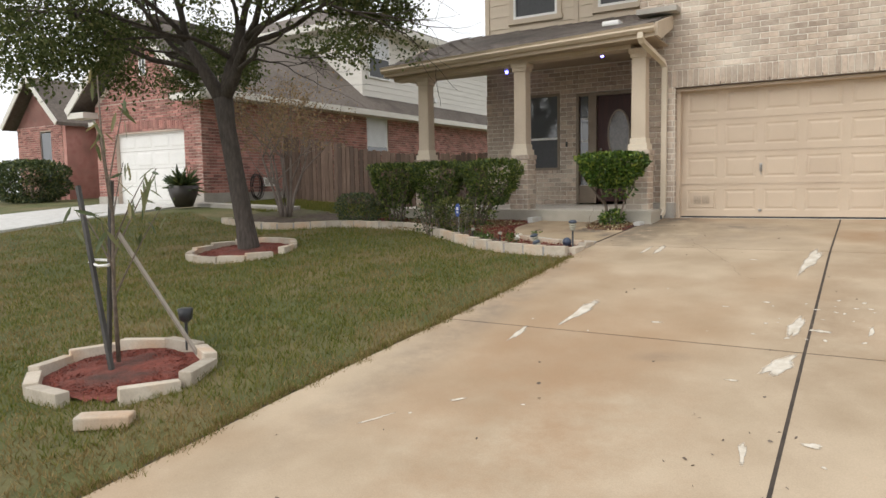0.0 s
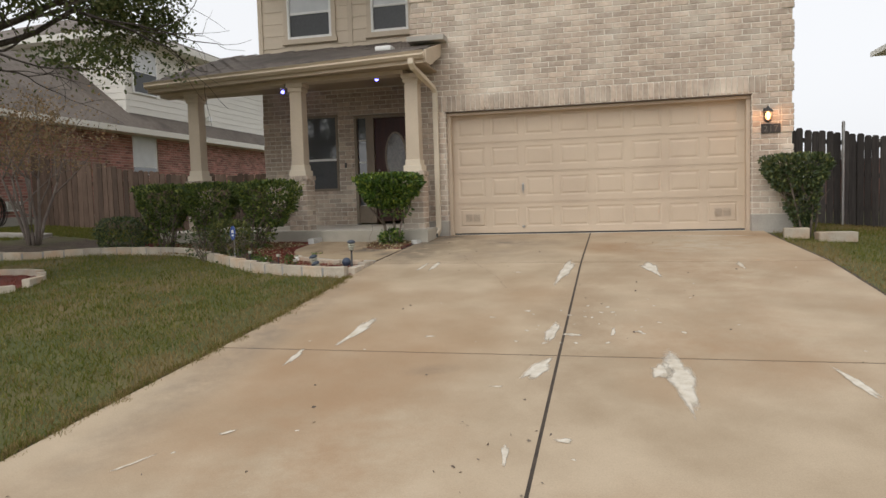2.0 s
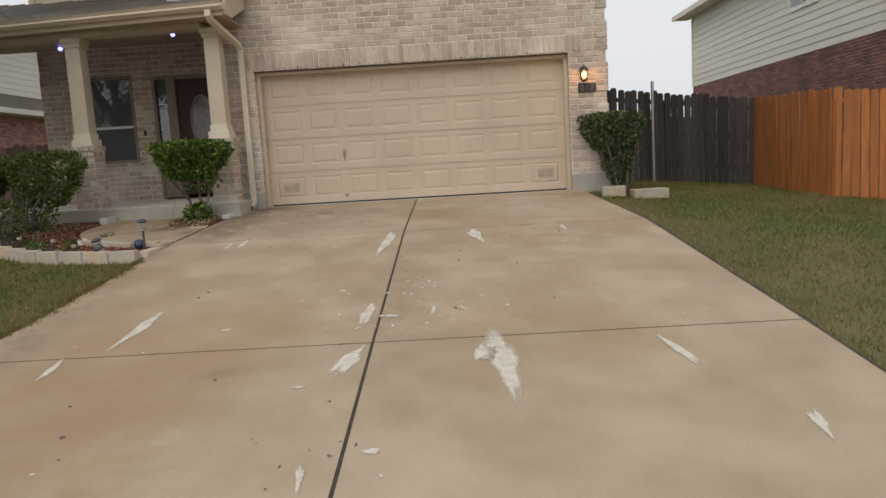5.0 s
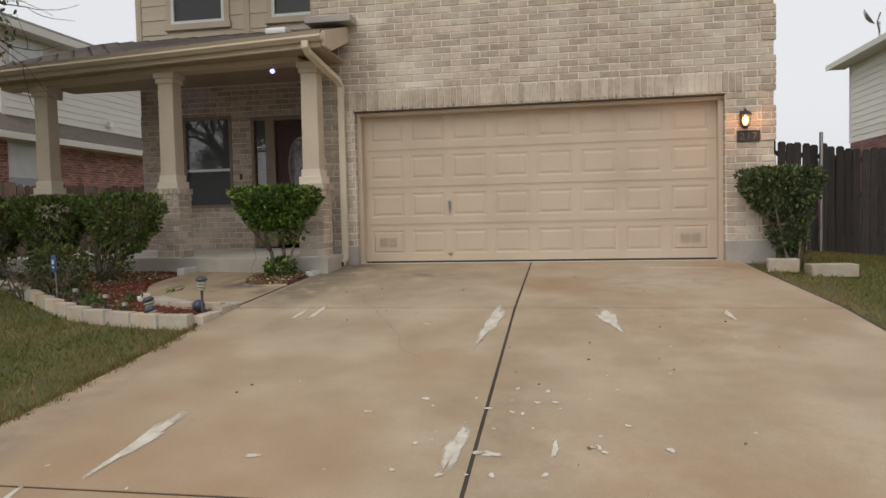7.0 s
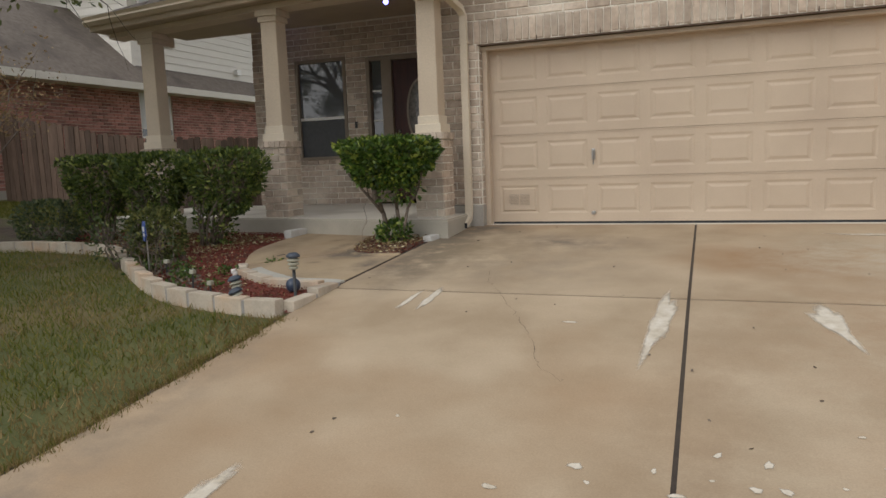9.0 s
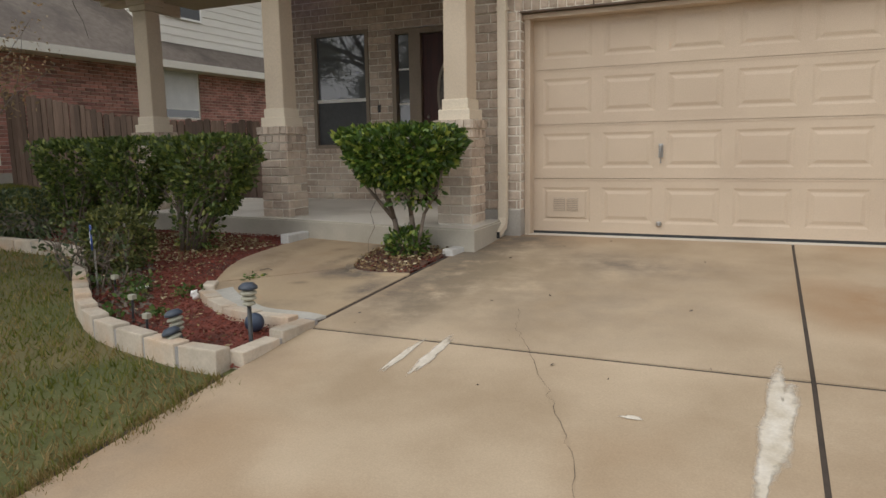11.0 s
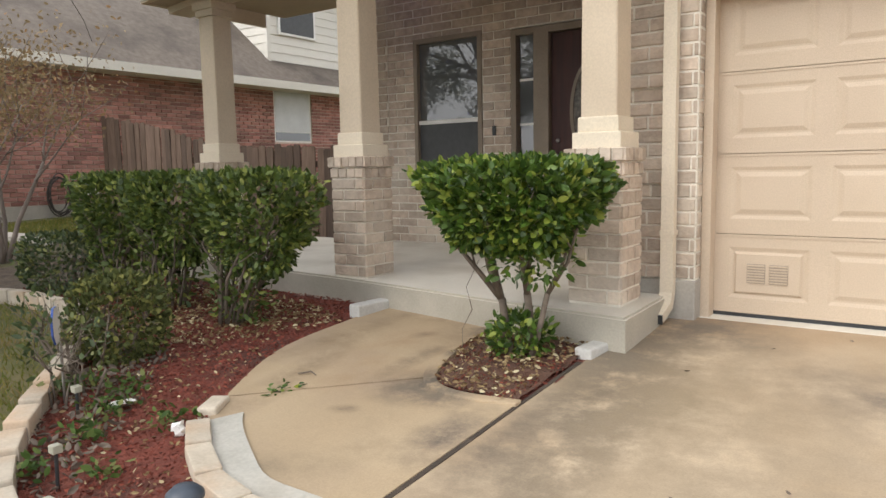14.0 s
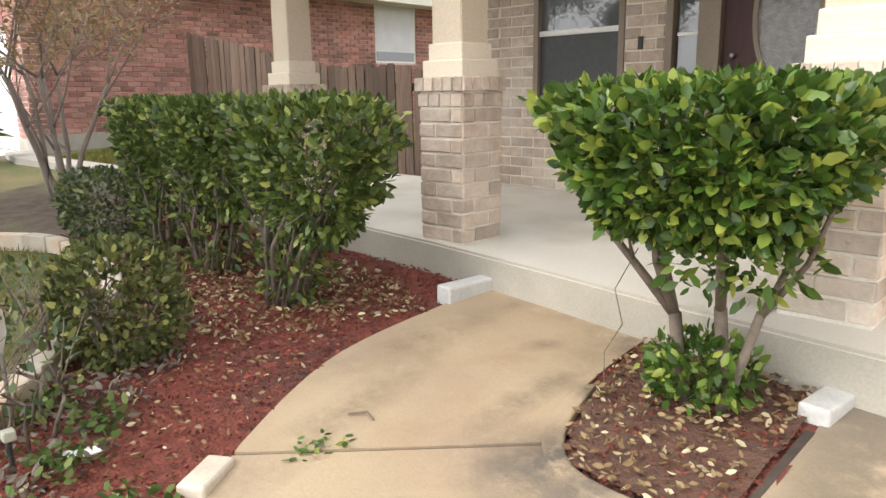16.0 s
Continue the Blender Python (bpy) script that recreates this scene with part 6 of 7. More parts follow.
part("soffit", boxes((RX - 0.55, RX, 11.5, 29.8, 6.44, 6.46)), M_SIDING_PALE, rh, "cream soffit")
part("corner_board", boxes((RX - 0.03, RX + 0.08, 29.22, 29.33, 3.86, 6.5)), M_SIDING_PALE, rh)


def arch(y0, y1, z0, z1, x0, x1, n=16):
    bm = bmesh.new()
    r = (y1 - y0) / 2
    out = [(y0, z0), (y1, z0)] + [((y0 + y1) / 2 + r * math.cos(a), z1 - r + r * math.sin(a)) for a in [math.pi * k / n for k in range(n + 1)]]
    a = [bm.verts.new((x0, y, z)) for y, z in out]
    b = [bm.verts.new((x1, y, z)) for y, z in out]
    bm.faces.new(a)
    bm.faces.new(b[::-1])
    for k in range(len(out)):
        bm.faces.new((a[k], a[(k + 1) % len(out)], b[(k + 1) % len(out)], b[k]))
    bmesh.ops.recalc_face_normals(bm, faces=bm.faces)
    return bm


rw = part("window", arch(19.95, 21.45, 5.05, 6.42, RX - 0.06, RX + 0.02), M_WHITE, rh, "arch-topped window with white frame")
part("pane", arch(20.07, 21.33, 5.17, 6.30, RX - 0.068, RX - 0.062), M_GLASS, rw)
part("sash_rail", boxes((RX - 0.085, RX - 0.07, 20.05, 21.35, 5.62, 5.68), (RX - 0.085, RX - 0.07, 20.66, 20.72, 5.15, 5.62)), M_WHITE, rw)
part("vent", boxes((RX - 0.03, RX - 0.008, 21.6, 22.4, 2.75, 3.0)), M_LINTEL, rh, "small dark brick vent")
part("vent_pipe", lathe(bmesh.new(), [(0.04, 0), (0.04, 0.5)], (RX + 0.1, 22.6, 6.75), 10), M_METAL, rh)
dish = thing("satellite_dish", (RX - 0.2, 26.6, 6.75), "grey satellite dish on the eave of the siding house", "satellite dish")
db = bmesh.new()
bmesh.ops.create_uvsphere(db, u_segments=16, v_segments=8, radius=0.42)
bmesh.ops.delete(db, geom=[v for v in db.verts if v.co.z > -0.25], context="VERTS")
bmesh.ops.transform(db, matrix=pose(RX - 0.2, 26.6, 7.6, 60, 0, 60), verts=db.verts)
part("reflector", db, M_METAL, dish, "shallow grey reflector", smooth=True)
part("mast", tube(bmesh.new(), [(RX - 0.2, 26.6, 6.62), (RX - 0.2, 26.6, 7.25)], 0.03), M_METAL, dish)
part("arm", tube(bmesh.new(), [(RX - 0.2, 26.6, 6.95), (RX - 0.5, 26.0, 7.1), (RX - 0.45, 25.9, 7.35)], 0.02), M_METAL, dish)
part("rear_wing", boxes((RX - 0.9, RX + 4, 33, 36, 0.5, 2.9)), M_BRICK_BROWN, rh)
plane_roof(rh, [(RX - 1.2, 32.6, 2.9), (RX - 1.2, 37, 2.9), (RX + 1.5, 37, 3.8), (RX + 1.5, 32.4, 3.8)])


# ---- plants ----
def limb(bm, p, d, length, r, depth, tips, bend=0.25, split=3, wob=0.2):
    """A tapering branch that wanders and splits; the ends are gathered in tips."""
    pts, rad = [Vector(p)], [r]
    d = Vector(d).normalized()
    n = 5
    for i in range(n):
        d = (d + Vector((random.gauss(0, wob), random.gauss(0, wob), random.gauss(0, wob * 0.6) + bend * 0.1))).normalized()
        pts.append(pts[-1] + d * length / n)
        rad.append(r * (1 - 0.45 * (i + 1) / n))
    tube(bm, pts, rad, 8 if r > 0.05 else 6 if r > 0.015 else 4)
    if depth == 0:
        tips += pts[2:]
        return
    if depth == 1:
        tips += pts[3:]
    for k in range(split):
        side = Vector((random.gauss(0, 1), random.gauss(0, 1), random.gauss(0.15, 0.5))).normalized()
        limb(bm, pts[-1] if k < 2 else pts[random.randrange(2, n)], (d + side * 0.85), length * random.uniform(0.6, 0.85), rad[-1] * 0.8, depth - 1, tips, bend, split, wob)


random.seed(21)
TB = (-8.76, 8.50)
oak = thing("oak_tree", (*TB, land(*TB)), "small evergreen oak with leaning grey trunk beside the lawn", "tree")
tz = land(*TB)
tk = bmesh.new()
tube(tk, [(TB[0] + 0.02, TB[1], tz - 0.1), (TB[0], TB[1], tz + 0.05), (TB[0] - 0.06, TB[1], tz + 0.4), (TB[0] - 0.22, TB[1], tz + 1.2), (TB[0] - 0.36, TB[1], tz + 1.9), (TB[0] - 0.44, TB[1] + 0.02, tz + 2.35)], [0.21, 0.17, 0.145, 0.135, 0.135, 0.15], 14)
part("trunk", tk, M_BARK, oak, "furrowed grey trunk", smooth=True)
fork = (TB[0] - 0.44, TB[1] + 0.02, tz + 2.3)
tips = []
MAINS = ((Vector((-0.50, -0.15, 0.85)), 1.15, 0.105), (Vector((0.10, 0.28, 1.0)), 1.25, 0.10), (Vector((0.62, -0.10, 0.80)), 1.1, 0.09))
SIDES = ((0, (-0.55, -0.1, 1.0), 1.4, 0.062, 1.0), (0, (-0.9, 0.4, 0.55), 1.4, 0.05, 0.8), (0, (-1.0, -0.5, 0.30), 1.6, 0.05, 0.6), (0, (-0.85, -0.52, 0.25), 2.0, 0.05, 0.45), (0, (-0.2, -0.8, 0.7), 1.4, 0.05, 0.95), (0, (-0.9, -0.2, 0.42), 2.1, 0.052, 0.9),
         (1, (0.05, 0.15, 1.0), 1.5, 0.06, 1.0), (1, (-0.35, 0.5, 0.8), 1.3, 0.045, 0.8), (1, (0.5, 0.6, 0.6), 1.3, 0.05, 0.7), (1, (-0.1, -0.7, 0.45), 1.3, 0.045, 0.55),
         (2, (0.55, -0.15, 0.9), 1.4, 0.055, 1.0), (2, (1.0, 0.3, 0.42), 1.5, 0.048, 0.85), (2, (0.85, 0.1, 0.55), 1.9, 0.05, 1.0), (2, (0.5, -0.7, 0.3), 1.2, 0.04, 0.6), (2, (0.9, -0.2, 0.15), 1.2, 0.04, 0.5))
for k, (d, l, r) in enumerate(MAINS):
    lb = bmesh.new()
    e = Vector(fork) + d.normalized() * l
    bow = Vector((-d.y, d.x, 0.3)) * 0.06
    tube(lb, [fork, Vector(fork).lerp(e, 0.35) + bow, Vector(fork).lerp(e, 0.7) + bow * 0.6, e], [r * 1.15, r, r * 0.85, r * 0.7], 10)
    for m, sd, sl, sr, u in SIDES:
        if m == k:
            limb(lb, Vector(fork).lerp(e, u) + bow * (1.6 * u * (1 - u) * 2), sd, sl, sr, 3, tips, 0.1, 3, 0.18)
    part("limb", lb, M_BARK, oak, smooth=True)
T = np.array([tuple(t) for t in tips])
T = T[(T[:, 2] > tz + 2.35)]
idx = rng.integers(0, len(T), 135000)
at = T[idx] + rng.normal(0, 0.17, (135000, 3))
at = at[(at[:, 2] > tz + 2.15 + 0.35 * rng.random(len(at))) & (at[:, 1] < 10.4 + 0.4 * rng.random(len(at))) & (at[:, 0] < -7.0 + 0.4 * rng.random(len(at))) & ((at[:, 0] < -7.9) | (at[:, 2] > tz + 2.7 + 0.4 * rng.random(len(at))))]
leaves("crown", at, unit(rng.normal(0, 1, at.shape)), 0.07, M_OAK, oak, "crown of small dark green leaves with gaps", 0.5, 0.2, 0.5)


def ring_bed(cx, cy, rx, ry, name, label, step=0.33, size=0.62, skip=()):
    pts = [(cx + rx * math.cos(a), cy + ry * math.sin(a)) for a in [k * math.tau / 24 for k in range(25)]]
    edging(name, pts, step, label, size=size, skip=skip, mortar=False)
    poly = [(cx + (rx - 0.05) * math.cos(k * math.tau / 20), cy + (ry - 0.05) * math.sin(k * math.tau / 20)) for k in range(20)]
    raw("mulch", *sheet(poly, 0.06, lambda x, y: land(x, y) - 0.012 + 0.05 * max(0, 1 - ((x - cx) / rx) ** 2 - ((y - cy) / ry) ** 2), 0.02), M_MULCH, "red bark mulch inside a ring of blocks", "mulch", "stuff")
    chips("mulch_chips", [(cx + (p[0] - cx) * 0.86, cy + (p[1] - cy) * 0.86) for p in poly], 5200, 0.019, M_CHIP, "loose shreds of red bark mulch", 0.022, (), 0.3, "mulch")
    return poly


RING1 = ring_bed(-8.76, 8.38, 0.80, 0.78, "tree_ring", "ring of cream concrete blocks round the oak", 0.40)
RING2 = ring_bed(-5.62, 4.14, 0.76, 0.62, "sapling_ring", "ring of cream blocks round a staked sapling, one block pulled out", 0.43, 0.62, skip=(8,))
loose_block(-4.79, 3.44, 35, "cream block lying loose in the grass", 0.36, 0.07, 0.14)

# sapling with its stakes
sx, sy = -5.72, 4.18
sz = land(sx, sy) + 0.06
sap = thing("sapling", (sx, sy, sz), "thin young tree with few drooping leaves tied to stakes", "tree")
st = bmesh.new()
main = [(sx, sy, sz), (sx - 0.01, sy, sz + 0.6), (sx + 0.02, sy + 0.01, sz + 1.2), (sx - 0.05, sy, sz + 1.8), (sx - 0.06, sy, sz + 2.3)]
tube(st, main, [0.018, 0.016, 0.013, 0.009, 0.004], 7)
part("trunk", st, M_STEM, sap, smooth=True)
stip = []
for z, dx, dy, l in ((0.55, 0.45, 0.1, 0.95), (0.75, -0.35, -0.1, 0.7), (0.85, 0.28, 0.2, 0.9), (0.95, 0.6, -0.05, 0.85), (1.1, -0.2, 0.3, 0.7), (1.25, 0.2, -0.2, 0.8), (1.45, 0.12, 0.1, 0.8), (0.65, 0.3, -0.3, 0.7)):
    tw = bmesh.new()
    p0 = Vector((sx + 0.01, sy, sz + z))
    dv = Vector((dx, dy, 0.75)).normalized()
    pts = [p0 + dv * l * k / 5 + Vector((0, 0, -0.02 * k * k / 5)) for k in range(6)]
    tube(tw, pts, [0.008, 0.007, 0.006, 0.005, 0.004, 0.003], 5)
    part("twig", tw, M_STEM, sap)
    stip += pts[4:] if l < 0.85 else pts[3:]
sp_at = np.array([tuple(p) for p in stip] + [main[3], main[4]])
sp_at = np.repeat(sp_at, 3, 0) + rng.normal(0, 0.03, (len(sp_at) * 3, 3))
sp_out = unit(rng.normal(0, 0.5, sp_at.shape) + np.array([0, 0, -0.8]))
for k in range(len(sp_at)):
    leaves("leaf", sp_at[k:k + 1], sp_out[k:k + 1], 0.17, M_SAPLING, sap, "", 0.17, 0.3, 0.2)
for k, (p, q, r, m, lab) in enumerate((((-6.33, 4.30, 1.70), (-5.66, 4.08, 0.18), 0.019, M_STAKE, "dark steel stake leaning across the sapling"), ((-5.83, 4.28, 1.74), (-5.98, 4.26, 0.2), 0.018, M_STAKE, "dark upright steel stake beside the sapling"), ((-5.66, 4.20, 1.32), (-5.30, 4.62, 0.28), 0.015, M_WOODSTAKE, "bleached wooden stake propped against the sapling"))):
    sb = bmesh.new()
    spout(sb, [p, q], r * 2, r * 1.6)
    solid("stake", sb, m, lab, "stake", "sapling stakes")
tie = bmesh.new()
tube(tie, [(-6.12, 4.23, 1.06), (-5.95, 4.2, 1.04), (-5.75, 4.16, 1.06), (-5.88, 4.29, 1.08), (-6.10, 4.25, 1.08)], 0.012, 5)
solid("stake_tie", tie, M_WHITE, "pale tie strap between the stakes", "strap")
spot = thing("spotlight", (-5.50, 4.68, 0.3), "small black garden spotlight on a spike", "lamp")
part("head", lathe(bmesh.new(), [(0.02, 0), (0.055, 0.03), (0.065, 0.12), (0.05, 0.125)], (-5.50, 4.68, 0.52), 14), M_BLACK, spot, smooth=True)
part("spike", tube(bmesh.new(), [(-5.50, 4.68, 0.28), (-5.50, 4.68, 0.53)], 0.014), M_BLACK, spot)


def shell_points(n, c, s, power=4.0, low=0.0, inner=0.8):
    """Points near the skin of a clipped, box-like crown of half sizes s; low: how far the underside rounds in."""
    d = rng.normal(0, 1, (n, 3))
    k = (np.abs(d[:, 0]) ** power + np.abs(d[:, 1]) ** power + np.abs(d[:, 2]) ** power) ** (1 / power)
    p = d / k[:, None]
    p *= (inner + (1 - inner) * rng.random(n) ** 0.6)[:, None]
    taper = 1 - low * np.clip((1 - p[:, 2]) / 2, 0, 1) ** 1.2
    p[:, 0] *= taper
    p[:, 1] *= taper
    lump = 1 + 0.06 * np.sin(p[:, 0] * 7 + p[:, 1] * 5) + 0.05 * np.sin(p[:, 2] * 9 + p[:, 0] * 6)
    out = p * np.array(s) * np.where(np.abs(p[:, 2:3]) > 0.85, 1, lump[:, None])
    return np.array(c) + out, unit(p + np.array([0, 0, 0.25]))


def shrub(name, base, crown, half, n, leaf, material, label, stems=6, low=0.5, leaf_label="", group="", width=0.5, stem_r=0.02, singles=0, power=4.0):
    b = Vector((*base, land(*base)))
    s = thing(name, b, label, "shrub", group)
    c = (base[0] + crown[0], base[1] + crown[1], crown[2])
    for k in range(stems):
        a = k * math.tau / stems + random.uniform(-0.3, 0.3)
        bm = bmesh.new()
        e = Vector((c[0] + half[0] * 0.72 * math.cos(a), c[1] + half[1] * 0.72 * math.sin(a), c[2] + half[2] * 0.1))
        p0 = b + Vector((0.10 * math.cos(a), 0.10 * math.sin(a), -0.03))
        m1 = p0.lerp(e, 0.35) + Vector((random.gauss(0, 0.03), random.gauss(0, 0.03), 0.10))
        m2 = p0.lerp(e, 0.7) + Vector((random.gauss(0, 0.04), random.gauss(0, 0.04), 0.05))
        r = stem_r * random.uniform(0.7, 1.2)
        tube(bm, [p0, p0.lerp(m1, 0.5) + Vector((random.gauss(0, 0.012), random.gauss(0, 0.012), 0.02)), m1, m2, e], [r * 1.2, r * 1.05, r, r * 0.7, r * 0.35], 8)
        for q in range(3):
            o = m1.lerp(m2, random.random())
            tube(bm, [o, o + Vector((random.gauss(0, 0.10), random.gauss(0, 0.10), random.uniform(0.1, 0.25)))], [r * 0.45, r * 0.2], 5)
        part("stem", bm, M_STEM, s, smooth=True)
    at, out = shell_points(n, c, half, power, low, 0.72)
    if singles:
        near = np.argsort(at[:, 1] - 0.4 * at[:, 0])[:singles * 3]
        pick = rng.choice(near, singles, replace=False)
        rest = np.setdiff1d(np.arange(n), pick)
        shapes = []
        for k in range(5):
            bm = bmesh.new()
            L, w = leaf * (0.75 + 0.13 * k), leaf * (0.75 + 0.13 * k) * width / 2
            pr_ = [(0, 0), (0.18, 0.6), (0.45, 1.0), (0.75, 0.72), (1.0, 0.0)]
            mid = [bm.verts.new((0, t * L, -0.18 * w * math.sin(t * 3.1) - 0.10 * L * t * t)) for t, _ in pr_]
            for sgn in (1, -1):
                ed = [mid[0]] + [bm.verts.new((sgn * w * q_, t * L, 0.25 * w * q_ - 0.10 * L * t * t)) for t, q_ in pr_[1:-1]] + [mid[-1]]
                for i in range(4):
                    vs = [mid[i], ed[i], ed[i + 1], mid[i + 1]]
                    vs = list(dict.fromkeys(vs))
                    bm.faces.new(vs if sgn < 0 else vs[::-1])
            shapes.append(mesh_of("leaf", bm, material, True))
        for i in pick:
            d = Vector(unit(out[i] + rng.normal(0, 0.6, 3)))
            ob = new("leaf", shapes[i % 5])
            ob.parent = s
            ob.matrix_local = Matrix.Translation(Vector(at[i]) - b) @ d.to_track_quat("Y", "Z").to_matrix().to_4x4() @ pose(0, 0, 0, 0, random.uniform(-60, 60), 0)
        at, out = at[rest], out[rest]
    leaves("foliage", at, out, leaf, material, s, leaf_label, width, 0.22, 0.65)
    return s


random.seed(5)
front_bush = shrub("topiary_shrub", (-4.0, 11.72), (0.03, -0.14, 1.85), (0.56, 0.45, 0.25), 8000, 0.054, M_BUSH, "clipped flat-topped shrub with glossy green leaves on bare stems", 0, 0.50, "glossy yellow-green leaves", "clipped shrubs", 0.58, 0.019, 300, 5.0)
bz = land(-4.0, 11.7)
TRUNKS = (((-4.03, 11.66), (-4.08, 11.63, 1.30), 0.024, ((-4.40, 11.46, 1.74), (-4.24, 11.72, 1.80), (-4.10, 11.42, 1.78))),
          ((-3.97, 11.70), (-3.93, 11.66, 1.34), 0.023, ((-3.84, 11.40, 1.78), (-3.98, 11.84, 1.80))),
          ((-3.92, 11.66), (-3.78, 11.62, 1.36), 0.016, ((-3.56, 11.58, 1.82), (-3.66, 11.78, 1.80))))
for (tx, ty), mid_, r, ends in TRUNKS:
    bm = bmesh.new()
    foot, mid_ = Vector((tx, ty, bz - 0.03)), Vector(mid_)
    tube(bm, [foot, foot.lerp(mid_, 0.4) + Vector((random.gauss(0, 0.012), random.gauss(0, 0.012), 0)), mid_], [r * 1.25, r * 1.05, r], 10)
    for e_ in ends:
        e_ = Vector(e_)
        k1 = mid_.lerp(e_, 0.45) + Vector((random.gauss(0, 0.02), random.gauss(0, 0.02), -0.02))
        tube(bm, [mid_ - Vector((0, 0, 0.01)), k1, e_], [r * 0.8, r * 0.62, r * 0.4], 8)
        for q in range(3):
            o = k1.lerp(e_, random.random())
            tube(bm, [o, o + Vector((random.gauss(0, 0.09), random.gauss(0, 0.09), random.uniform(0.08, 0.2)))], [r * 0.35, r * 0.15], 5)
    part("stem", bm, M_STEM, front_bush, "forked grey-brown stem", smooth=True)
lo_at, lo_out = shell_points(640, (-4.00, 11.68, 1.09), (0.19, 0.18, 0.13), 2.5, 0.0, 0.4)
leaves("lower_foliage", lo_at, lo_out, 0.05, M_BUSH, front_bush, "sprouting leaves at the foot", 0.5, 0.2, 0.7)
lo_at, lo_out = shell_points(330, (-3.86, 11.56, 1.60), (0.26, 0.20, 0.19), 2.5, 0.0, 0.4)
leaves("lower_foliage", lo_at, lo_out, 0.06, M_BUSH, front_bush, "leaves hanging under the crown", 0.5, 0.2, 0.7)
corner_bush = shrub("topiary_shrub", (2.36, 12.48), (-0.14, -0.02, 1.92), (0.52, 0.36, 0.27), 4200, 0.06, M_BOX, "clipped dark shrub at the corner of the garage", 6, 0.45, "dark leaves", "clipped shrubs", 0.5, 0.02)
lo_at, lo_out = shell_points(1500, (2.30, 12.47, 1.45), (0.30, 0.24, 0.38), 2.5, 0.55, 0.4)
leaves("lower_foliage", lo_at, lo_out, 0.06, M_BOX, corner_bush, "dark leaves down to the ground", 0.5, 0.2, 0.7)
for i, (bx, by, hx_, w) in enumerate(((-6.30, 11.44, 0.26, 0.58), (-7.25, 11.54, 0.08, 0.60), (-8.12, 11.62, -0.02, 0.60))):
    hb = shrub("hedge_shrub", (bx, by), (hx_, 0.04, 1.70), (w, 0.29, 0.36), 4700, 0.057, M_HEDGE, "hedge shrub clipped flat with twiggy bare stems below", 22, 0.56, "small green hedge leaves", "clipped hedge", 0.52, 0.0105, 0, 6.0)
    a2, o2 = shell_points(430, (bx + hx_ * 0.4, by, 1.22), (w * 0.55, 0.25, 0.32), 3.0, 0.45, 0.3)
    leaves("lower_foliage", a2, o2, 0.06, M_HEDGE, hb, "thin lower leaves", 0.5, 0.2, 0.7)
shrub("round_shrub", (-8.9, 11.50), (0, 0, land(-8.9, 11.5) + 0.30), (0.52, 0.34, 0.28), 2600, 0.045, M_BOX, "low rounded dark shrub behind the edging", 4, 0.1, "", "low shrubs", 0.6, 0.012, 0, 3.0)
shrub("round_shrub", (-6.22, 10.50), (0, 0, land(-6.2, 10.5) + 0.29), (0.29, 0.27, 0.28), 2400, 0.042, M_OLIVE, "low dark shrub with yellowing edges in the mulch", 4, 0.1, "", "low shrubs", 0.6, 0.012, 0, 3.0)
shrub("straggly_shrub", (-6.45, 10.30), (-0.1, 0, land(-6.5, 10.3) + 0.27), (0.32, 0.24, 0.22), 200, 0.05, M_BOX, "straggly half-bare shrub beside the block edging", 9, 0.2, "", "low shrubs", 0.45, 0.010, 0, 2.5)
shrub("straggly_shrub", (-5.75, 9.95), (0, 0, land(-5.75, 9.95) + 0.28), (0.30, 0.22, 0.20), 110, 0.05, M_BOX, "thin twiggy shrub by the block edging", 7, 0.2, "", "low shrubs", 0.45, 0.007, 0, 2.5)
shrub("round_shrub", (-24.2, 13.6), (0, 0, land(-24.2, 13.6) + 0.68), (1.5, 0.9, 0.68), 9000, 0.09, M_BOX, "dark clipped shrub before the neighbour's wing", 5, 0.1, "", "low shrubs", 0.6, 0.03, 0, 3.0)

# crape myrtle in autumn colours before the brown fence
mx_, my_ = -11.2, 11.9
mz = land(mx_, my_)
myr = thing("myrtle_tree", (mx_, my_, mz), "multi-stemmed small tree with sparse orange autumn leaves", "tree")
mt_ = []
for k in range(7):
    a = k * math.tau / 7
    bm = bmesh.new()
    limb(bm, (mx_ + 0.08 * math.cos(a), my_ + 0.08 * math.sin(a), mz - 0.05), (0.28 * math.cos(a), 0.28 * math.sin(a), 1), 1.35, 0.034, 2, mt_, 0.4, 3, 0.07)
    part("stem", bm, M_PALEBARK, myr, smooth=True)
MT = np.array([tuple(t) for t in mt_])
at = MT[rng.integers(0, len(MT), 4200)] + rng.normal(0, 0.13, (4200, 3))
at = at[at[:, 2] > mz + 1.35]
leaves("crown", at, unit(rng.normal(0, 1, at.shape)), 0.06, M_MYRTLE, myr, "thin orange and yellow leaves", 0.5, 0.2, 0.5)

